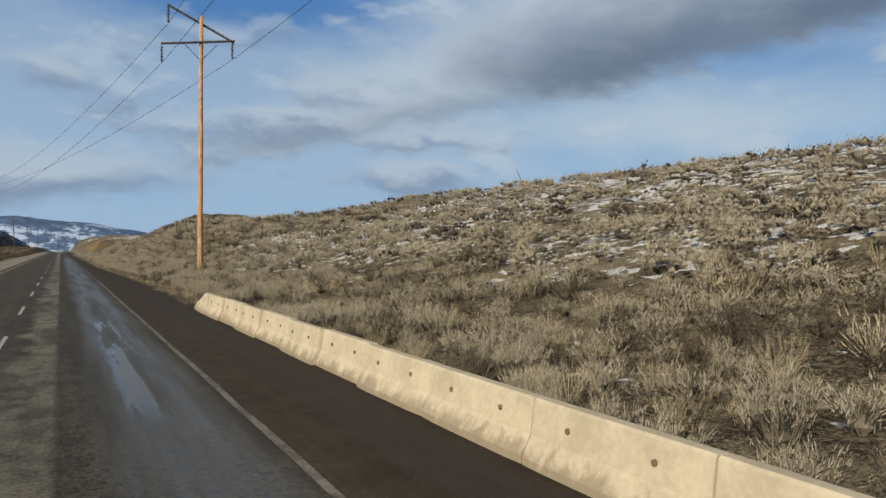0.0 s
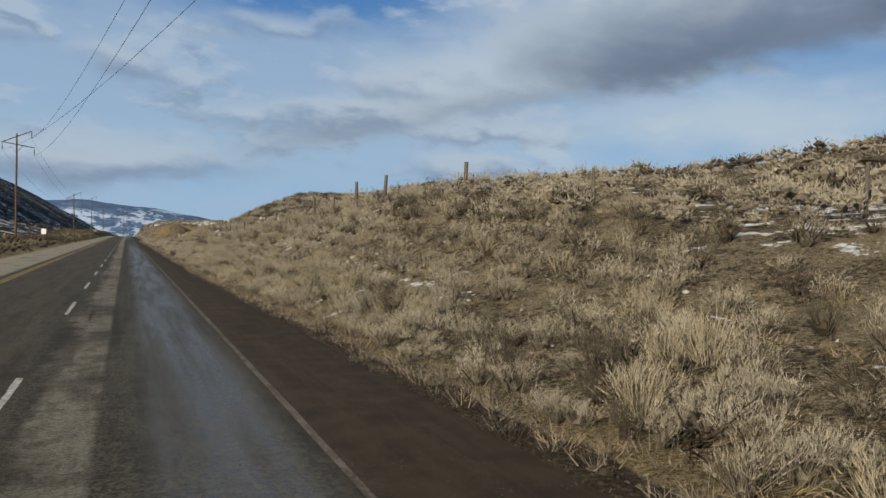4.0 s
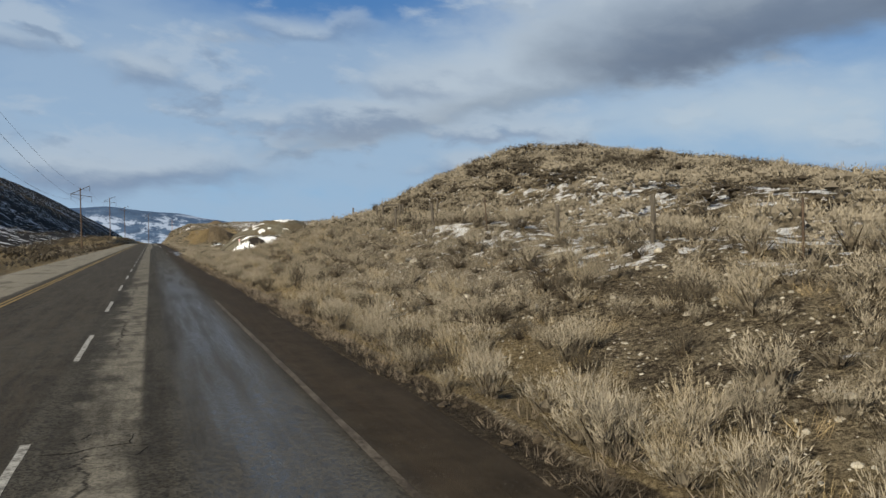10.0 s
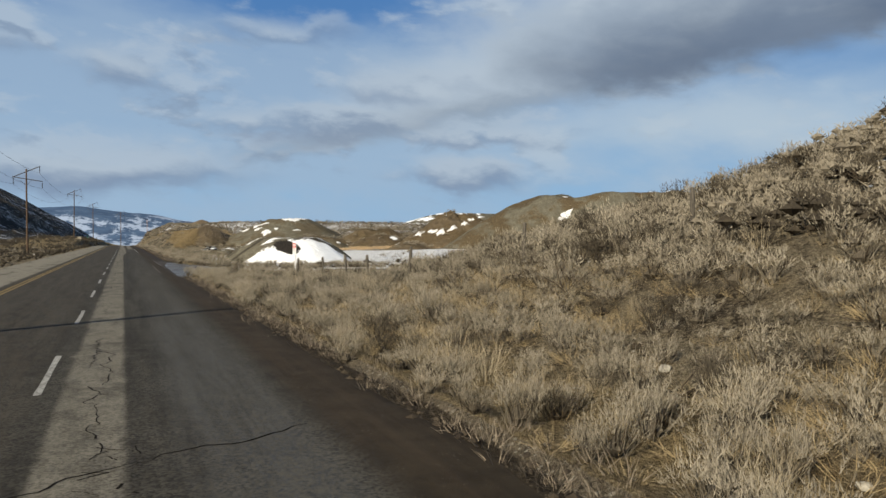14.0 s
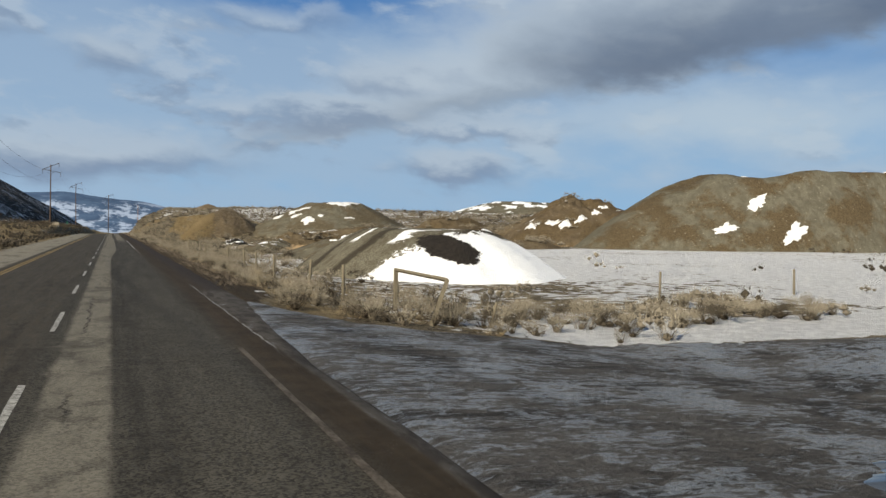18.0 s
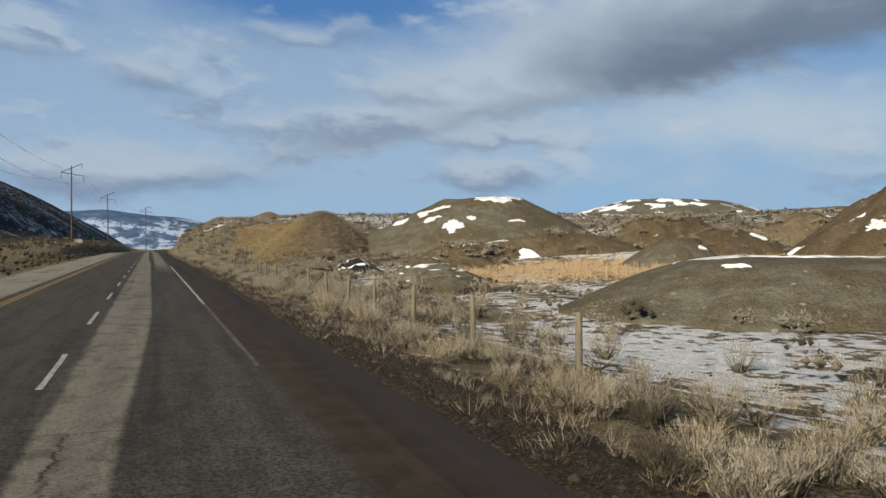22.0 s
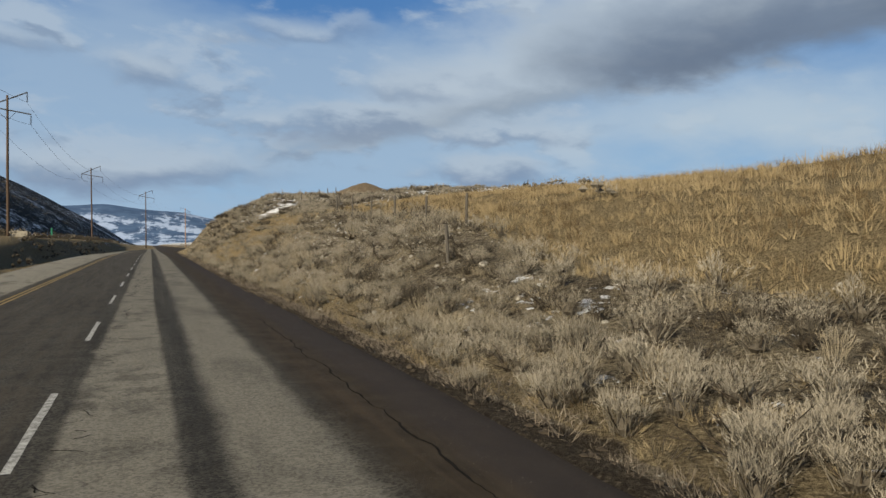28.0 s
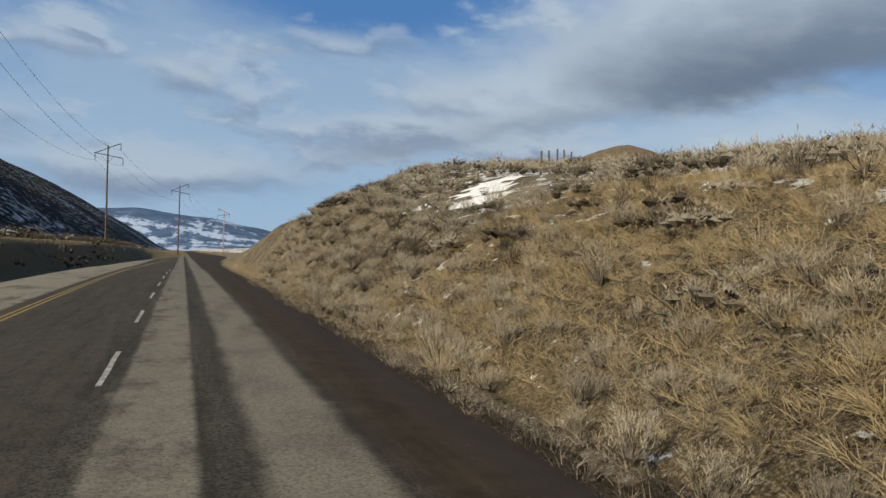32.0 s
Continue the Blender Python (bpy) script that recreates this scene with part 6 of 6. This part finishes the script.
for cx, cy, rx, ry, h, turn, seed in ((61, 392, 12, 5, 2.6, 10, 31), (78, 384, 11, 6, 3.0, -15, 32), (57, 352, 6, 4, 1.2, 20, 33),
                                      (30, 384, 7, 3.5, 1.9, 12, 35)):
    pile("earth_bank", cx, cy, rx, ry, h, PILE_BANK, "eroded tan earth hummock patched with snow", seed, flat=0.3, turn=turn, rough=0.3)
pile("stockpile", 17.5, 356, 3.6, 3.0, 1.0, PILE_CLEAN, "small grey gravel heap beside the fence", 14, flat=0.2, snow=((50, 0.30, 105, 0.10),))
pile("stockpile", 22.5, 372, 3.8, 2.8, 1.2, PILE_SOME, "grey gravel heap with a thin snow rim", 19, flat=0.25, snow=((48, 0.34, 105, 0.10), (180, 0.7, 16, 0.03)))
pile("stockpile", 130, 480, 42, 32, 9, PILE_SNOW, "far snowy gravel mound beyond the pit", 15, flat=0.3, base=4.0)
pile("stockpile", 28, 506, 6.5, 7, 2.6, MAT["brown"], "reddish brown cone of earth on the hilltop", 17, flat=0.05, base=7.4)


def tufts_on(heaps, templates, count, lo, hi, mat, name, label, cat, seed, side=lambda p: p[:, 0] < 1e9):
    """Plants that have seeded on the heaps, set on their slopes."""
    rng = np.random.default_rng(seed)
    P = []
    for ob in heaps:
        co = np.empty(len(ob.data.vertices) * 3, np.float32)
        ob.data.vertices.foreach_get("co", co)
        co = co.reshape(-1, 3)
        co = co[co[:, 2] > land_z(co[:, 0], co[:, 1]) + 0.1]
        co = co[side(co)]
        P.append(co[rng.integers(0, len(co), count)] + rng.normal(0, 0.25, (count, 3)) * (1, 1, 0))
    P = np.concatenate(P)
    size = lo + (hi - lo) * rng.random(len(P))
    v, f, t = scatter(templates, P[:, 0], P[:, 1], size, rng, 0.3 + 0.6 * rng.random(len(P)), lift=P[:, 2] - land_z(P[:, 0], P[:, 1]))
    tagged(new(name, mesh_np(name, v, f, MAT[mat], t)), label, cat, kind="stuff")


HEAPS = [o for o in bpy.data.objects if o.name.startswith(("stockpile", "earth_bank"))]
MOUND = [o for o in HEAPS if o.data.materials[0] == MAT["mound"]]
tufts_on(MOUND, GRASS_FAR, 2600, 0.7, 1.3, "straw", "dry_grass", "smooth golden dry grass on the flank of the earth mound", "grass", 51, lambda p: p[:, 0] - 0.15 * (p[:, 1] - 406) < 18.0)
tufts_on(MOUND, GRASS_FAR, 1700, 0.5, 0.9, "weed", "dead_weeds", "brown dead weeds clumped over the earth mound", "weeds", 54, lambda p: p[:, 0] - 0.15 * (p[:, 1] - 406) > 17.6)
tufts_on([o for o in HEAPS if o.name.startswith("earth_bank")], SAGE_FAR, 26, 1.0, 1.9, "sage", "sagebrush", "sagebrush grown on the eroded earth banks", "sagebrush", 52)
tufts_on([o for o in HEAPS if o.data.materials[0] == PILE_BROWN], SAGE_FAR, 30, 0.8, 1.6, "sage", "sagebrush", "scattered brush on the brown earth cones", "sagebrush", 53)


# ---------------------------------------------------------------- fences
FENCE_R = random.Random(3)


def fence_post(x, y, h, mat, r=0.06, lean=(0, 0), label="weathered grey wooden fence post", square=False):
    z = gz(x, y)
    bm = bmesh.new()
    if square:
        box(-r, -r, -0.25, r, r, h, 0.012, bm)
    else:
        stick((0, 0, -0.25), (0, 0, h), r, r * 0.92, 9, bm, 0.006, 3, FENCE_R)
    ob = part("fence_post", bm, mat, None, smooth=not square)
    ob.matrix_basis = pose(x, y, z, lean[0], lean[1], FENCE_R.uniform(0, 90))
    return tagged(ob, label, "fence post", "ranch fence posts")


for x, y, h in ((15.9, 50.7, 1.3), (16.2, 60, 1.25), (16.1, 68.8, 1.3), (15.4, 79, 1.3), (14.8, 88.9, 1.6), (13.4, 96.7, 1.45), (12.9, 100.6, 1.6), (12.8, 105.6, 1.2)):
    fence_post(x, y, h, MAT["post"], 0.10 if h > 1.35 else 0.05, (FENCE_R.uniform(-3, 3), FENCE_R.uniform(-3, 3)))
for k in range(12):
    y = 118.5 + 5.2 * k
    fence_post(12.0 + 0.3 * math.sin(k), y, 1.25, MAT["post"] if k % 3 else MAT["steel_post"], 0.07 if k % 3 else 0.03, (FENCE_R.uniform(-4, 4), FENCE_R.uniform(-4, 4)))
BANK_FENCE = [(17.0, 184.0), (16.6, 189.6), (16.2, 195.2), (15.8, 200.8), (15.4, 206.4), (14.6, 212.0), (13.0, 219.0), (11.2, 226.0), (10.8, 230.7), (11.6, 237.5), (11.6, 243.0), (10.8, 247.2)]
for x, y in BANK_FENCE:
    fence_post(x, y, 1.4, MAT["post"], 0.07, (FENCE_R.uniform(-4, 4), FENCE_R.uniform(-4, 4)))
PIT_FENCE = [(8.2, 281.5), (8.0, 286.3), (7.6, 292.4), (7.5, 296.9), (7.5, 301.4), (7.6, 309.4), (7.5, 323.1), (7.6, 328.2), (7.7, 333.0), (7.9, 338.0),
             (8.0, 342.5), (8.4, 348.4), (7.8, 361.0), (7.7, 365.0), (7.9, 369.0), (8.2, 373.6), (7.8, 379.0), (7.5, 384.0), (7.3, 388.2)]
for x, y in PIT_FENCE:
    fence_post(x, y, 1.4, MAT["post_tan"], 0.07, (FENCE_R.uniform(-3, 3), FENCE_R.uniform(-3, 3)), "pale tan treated fence post")
for k in range(5):
    fence_post(23.4 + 8.3 * k, 281.2 - 0.2 * k, 1.3, MAT["post_tan"], 0.06, (FENCE_R.uniform(-3, 3), FENCE_R.uniform(-3, 3)), "tan fence post beside the pit entrance")
for k in range(6):
    y = 429.9 + 5.4 * k
    fence_post(11.8 + 0.035 * (y - 430), y, 1.35, MAT["post"], 0.06, (FENCE_R.uniform(-4, 4), FENCE_R.uniform(-4, 4)))
fence_post(8.8, 424.2, 1.3, MAT["post"], 0.06, (4, 24), "leaning grey fence post tilted out of the bank")


def brace_frame(name, ax, ay, bx, by, h, mat, label, diagonal=True, lean=0.0, rail=None):
    """Two posts, a top rail and a diagonal."""
    root = new(name)
    za, zb = gz(ax, ay), gz(bx, by)
    root.matrix_basis = pose(ax, ay, za)
    d = Vector((bx - ax, by - ay, zb - za))
    part("post", stick((0, 0, -0.25), (lean, 0, h), 0.075, 0.07, 9), mat, root, smooth=True)
    part("post", stick(d + Vector((0, 0, -0.25)), d + Vector((lean, 0, h)), 0.075, 0.07, 9), mat, root, smooth=True)
    part("rail", stick((lean, 0, h - 0.06), d + Vector((lean, 0, h - 0.06)), 0.055, 0.055, 8), mat, root, smooth=True)
    if diagonal:
        part("diagonal_brace", stick((0, 0, 0.15), d + Vector((lean, 0, h - 0.25)), 0.045, 0.045, 8), mat, root, smooth=True)
    return tagged(root, label, "fence brace", "fence braces")


def strut_post(x, y, h, dx, dy, mat, label):
    """One stout post propped by a sloping strut."""
    root = new("fence_brace")
    root.matrix_basis = pose(x, y, gz(x, y))
    part("post", stick((0, 0, -0.25), (0, 0, h), 0.10, 0.092, 10, wob=0.008, rings=3, rng=FENCE_R), mat, root, smooth=True)
    part("strut", stick((dx, dy, gz(x + dx, y + dy) - gz(x, y) - 0.1), (0, 0, h - 0.12), 0.06, 0.055, 8), mat, root, smooth=True)
    return tagged(root, label, "fence brace", "fence braces")


strut_post(12.8, 111.3, 1.35, -0.95, 0.6, MAT["post"], "weathered grey corner post with one sloping strut")


def end_brace():
    """Two square tan posts, one leaning, joined by a top rail."""
    root = new("fence_brace")
    z = gz(8.9, 277.4)
    root.matrix_basis = pose(8.9, 277.4, z)
    dz = gz(8.5, 274.0) - z
    top = Vector((0.15, -4.1, dz + 1.30))
    part("post", box(-0.065, -0.065, -0.25, 0.065, 0.065, 1.5, 0.012), MAT["post_tan"], root)
    part("post", stick((-0.6, -4.5, dz - 0.25), top, 0.085, 0.085, 4), MAT["post_tan"], root, "leaning tan post")
    part("rail", stick((0, 0, 1.44), top, 0.065, 0.065, 4), MAT["post_tan"], root)
    return tagged(root, "pale tan timber end brace with one leaning post", "fence brace", "fence braces")


end_brace()
brace_frame("fence_brace", 9.0, 356.3, 10.3, 357.7, 1.45, MAT["post_tan"], "timber brace panel with a diagonal in the fence line")
brace_frame("fence_brace", 14.2, 462.3, 14.4, 464.2, 1.3, MAT["post"], "grey timber frame of two posts and a rail", False)
brace_frame("fence_brace", 15.2, 190.0, 15.5, 187.0, 1.5, MAT["post"], "old grey timber brace with crossed struts")


fence_post(10.5, 273.2, 0.9, MAT["post_tan"], 0.05, (8, -22), "short broken tan stake leaning in the brush")
fence_post(8.9, 350.0, 1.25, MAT["post_tan"], 0.03, (2, -9), "slim pale stick leaning beside the fence")
fence_post(44.0, 69.0, 2.4, MAT["post"], 0.035, (0, -32), "thin pole leaning from the brow of the hill")


def wire_run(pts, heights):
    """Barbed strands from post to post, each a wire of its own."""
    for h in heights:
        cu = bpy.data.curves.new("fence_wire", "CURVE")
        cu.dimensions, cu.bevel_depth, cu.bevel_resolution = "3D", 0.0022, 1
        sp = cu.splines.new("POLY")
        row = []
        for (ax, ay), (bx, by) in zip(pts, pts[1:]):
            za, zb = gz(ax, ay) + h, gz(bx, by) + h
            for t in (0, 0.33, 0.66):
                row.append((ax + (bx - ax) * t, ay + (by - ay) * t, za + (zb - za) * t - (0.04 if t else 0)))
        row.append((*pts[-1], gz(*pts[-1]) + h))
        sp.points.add(len(row) - 1)
        for q, c in zip(sp.points, row):
            q.co = (*c, 1)
        cu.materials.append(MAT["steel_post"])
        tagged(new("fence_wire", cu), "thin rusty strand of fence wire between the posts", "wire", "fence strands")


wire_run([(15.9, 50.7), (16.2, 60), (16.1, 68.8), (15.4, 79), (14.8, 88.9), (13.4, 96.7), (12.9, 100.6), (12.8, 105.6), (12.8, 111.3)], (0.45, 0.8, 1.1))
wire_run([(12.0 + 0.3 * math.sin(k), 118.5 + 5.2 * k) for k in range(12)], (0.45, 0.8, 1.1))
wire_run(BANK_FENCE, (0.5, 0.9, 1.2))
wire_run([(8.9, 277.4)] + PIT_FENCE, (0.5, 0.9, 1.25))
wire_run([(11.8 + 0.035 * (5.4 * k), 429.9 + 5.4 * k) for k in range(6)], (0.5, 0.9, 1.2))
for k in range(5):
    fence_post(17.5 + 1.6 * k, 497 + 2.2 * k, 1.3, MAT["post"], 0.06, (FENCE_R.uniform(-4, 4), FENCE_R.uniform(-4, 4)))


# ---------------------------------------------------------------- snow drifts, boulder, signs
def snow_drift(x, y, rx, ry, turn, seed, label, h=0.07):
    """A thin lobed lens of old snow lying on the ground."""
    n, m = 110, 7
    A, R = np.meshgrid(np.linspace(0, 2 * np.pi, n, endpoint=False), np.linspace(0, 1, m))
    edge = 0.85 + 0.5 * vnoise(np.cos(A) * 2 + seed * 3.7, np.sin(A) * 2, 0.7, seed, 3) + 0.38 * vnoise(np.cos(A) * rx * 3 + seed, np.sin(A) * ry * 3, 0.5, seed + 9, 3)
    c, s = math.cos(radians(turn)), math.sin(radians(turn))
    px, py = rx * R * edge * np.cos(A), ry * R * edge * np.sin(A)
    py = py + 0.16 * rx * vnoise(px + seed * 7, px * 0, 0.8, seed + 5, 3)
    X, Y = x + px * c - py * s, y + px * s + py * c
    Z = land_z(X.ravel(), Y.ravel()).reshape(X.shape) + h * (1.0 - R ** 2) - 0.03 * (R > 0.95)
    v = np.stack([X.ravel(), Y.ravel(), Z.ravel()], 1)
    F = [(j * n + i, j * n + (i + 1) % n, (j + 1) * n + (i + 1) % n, (j + 1) * n + i) for j in range(m - 1) for i in range(n)]
    tagged(new("snow_patch", mesh_np("snow_patch", v, F, MAT["snow"], None, True)), label, "snow", "snow patches on the bank")


BANK, HILL = "thin patch of old snow among the sagebrush", "snow lying on the brow of the hill"
# x, y, half sizes, turn
for k, (x, y, rx, ry, turn) in enumerate((
        (11.9, 93.5, 0.9, 0.35, 70),
        (12.0, 141.5, 0.7, 0.22, 20), (13.4, 143.5, 0.7, 0.2, 10), (17.2, 142.6, 1.2, 0.4, 0), (18.6, 141.2, 1.6, 0.5, 10), (10.9, 135.7, 0.6, 0.3, 30),
        (20.5, 170.2, 2.6, 0.35, 20), (25.0, 172.2, 2.4, 0.4, 5), (38.8, 171.5, 3.6, 0.5, 100), (30, 175.5, 1.6, 0.5, 0),
        (18.0, 186.5, 0.7, 0.4, 50), (20.5, 189.5, 1.4, 0.4, 60), (16.5, 188.4, 0.7, 0.2, 40), (10.4, 231.6, 3.0, 1.3, 20), (11.8, 229.6, 1.6, 0.8, 0), (22.5, 231.5, 3.4, 2.2, 30),
        (21.0, 197.0, 3.2, 0.8, 70), (24.5, 201.0, 3.6, 0.8, 60), (27.0, 195.0, 3.0, 0.8, 60)
        )):
    snow_drift(x, y, 0.6 * rx, 0.55 * ry, turn, k + 3, BANK, 0.04)
for k, (x, y, rx, ry, turn) in enumerate((
        (11.1, 448.8, 2.0, 0.18, 65), (10.2, 445.2, 1.5, 0.14, 70), (9.75, 442.2, 1.4, 0.12, 88), (10.2, 440.5, 0.7, 0.12, -30),
        (11.9, 491.7, 1.1, 1.3, 30), (13.6, 495.0, 1.0, 1.2, 0), (15.2, 497.5, 1.4, 0.9, 20), (10.4, 496, 0.6, 1.2, 10))):
    snow_drift(x, y, (1.5 if y > 480 else 0.9) * rx, (1.5 if y > 480 else 0.8) * ry, turn, k + 41, HILL, 0.06)

v, f, _ = stone_mesh(random.Random(77), 3)
boulder = new("boulder", mesh_np("boulder", v * Vector((0.5, 0.42, 0.55)), f, MAT["stone"], None, True))
boulder.matrix_basis = pose(7.6, 322.3, gz(7.6, 322.3) + 0.22, 0, 0, 30)
tagged(boulder, "rounded pale tan boulder at the foot of a fence post", "rock")


def road_sign(x, y, post_h, w, h, mat, label, kind):
    root = new("road_sign")
    z = gz(x, y)
    root.matrix_basis = pose(x, y, z)
    part("post", box(-0.045, 0.02, -0.3, 0.045, 0.10, post_h, 0.01), MAT["post"], root)
    part("plate", box(-w / 2, -0.012, post_h - h + 0.05, w / 2, 0.012, post_h + 0.05, 0.008), mat, root, kind)
    return tagged(root, label, "road sign", "signs beside the far verge")


road_sign(-13.2, 207.0, 2.6, 0.75, 0.95, MAT["sign"], "small white road sign on a post across the road", "white sheet plate")
road_sign(-12.8, 520.0, 2.9, 0.22, 1.0, MAT["green_sign"], "narrow green marker sign on a post across the road", "green sheet plate")
block = part("concrete_block", box(-0.9, -0.5, -0.3, 0.9, 0.5, 0.75, 0.05), MAT["concrete"])
block.matrix_basis = pose(-15.6, 512.0, gz(-15.6, 512.0), 0, 0, 8)
tagged(block, "pale concrete block on the far verge", "concrete block")


def puddle():
    """Melt water with a ragged rim lying in the pit entrance."""
    n, m = 80, 5
    A, R = np.meshgrid(np.linspace(0, 2 * np.pi, n, endpoint=False), np.linspace(0, 1, m))
    rim = 1 + 0.35 * vnoise(np.cos(A) * 2, np.sin(A) * 2, 0.7, 15, 3)
    X, Y = 8.2 + 1.55 * R * rim * np.cos(A), 257.7 + 0.85 * R * rim * np.sin(A) + 0.35 * R * np.cos(A)
    level = float(land_z(X.ravel(), Y.ravel()).mean()) + 0.05
    Z = np.where(R > 0.9, land_z(X.ravel(), Y.ravel()).reshape(X.shape) - 0.02, level)
    F = [(j * n + i, j * n + (i + 1) % n, (j + 1) * n + (i + 1) % n, (j + 1) * n + i) for j in range(m - 1) for i in range(n)]
    v = np.stack([X.ravel(), Y.ravel(), Z.ravel()], 1)
    tagged(new("puddle", mesh_np("puddle", v, F, MAT["water"], None, True)), "shallow puddle of melt water and ice in the muddy pit entrance", "puddle")


puddle()


def notice_board():
    """A white board with a red heading on a white post; its lettering cannot be read."""
    root = new("notice_sign")
    root.matrix_basis = pose(12.1, 254.4, gz(12.1, 254.4), 0, 0, -78)
    top = 2.1 - gz(12.1, 254.4)
    part("post", box(-0.045, 0.03, -0.3, 0.045, 0.12, top - 0.05, 0.01), MAT["sign"], root)
    plate = part("plate", box(-0.32, -0.012, top - 0.92, 0.32, 0.012, top, 0.012), MAT["sign"], root, "white sheet plate")
    part("heading", box(-0.29, -0.018, top - 0.38, 0.29, -0.0125, top - 0.03), MAT["red"], plate, "red heading panel")
    for k in range(5):
        part("letter_bar", box(-0.24 + 0.10 * k, -0.024, top - 0.29, -0.19 + 0.10 * k, -0.0185, top - 0.10), MAT["sign"], plate, "white bar in place of a letter")
    for k, w in enumerate((0.20, 0.24, 0.16, 0.08)):
        part("text_bar", box(-w, -0.018, top - 0.50 - 0.11 * k, w, -0.0125, top - 0.46 - 0.11 * k), MAT["ink"], plate, "grey bar in place of a line of writing")
    tagged(root, "white notice sign with a red heading on a white post", "sign")


notice_board()
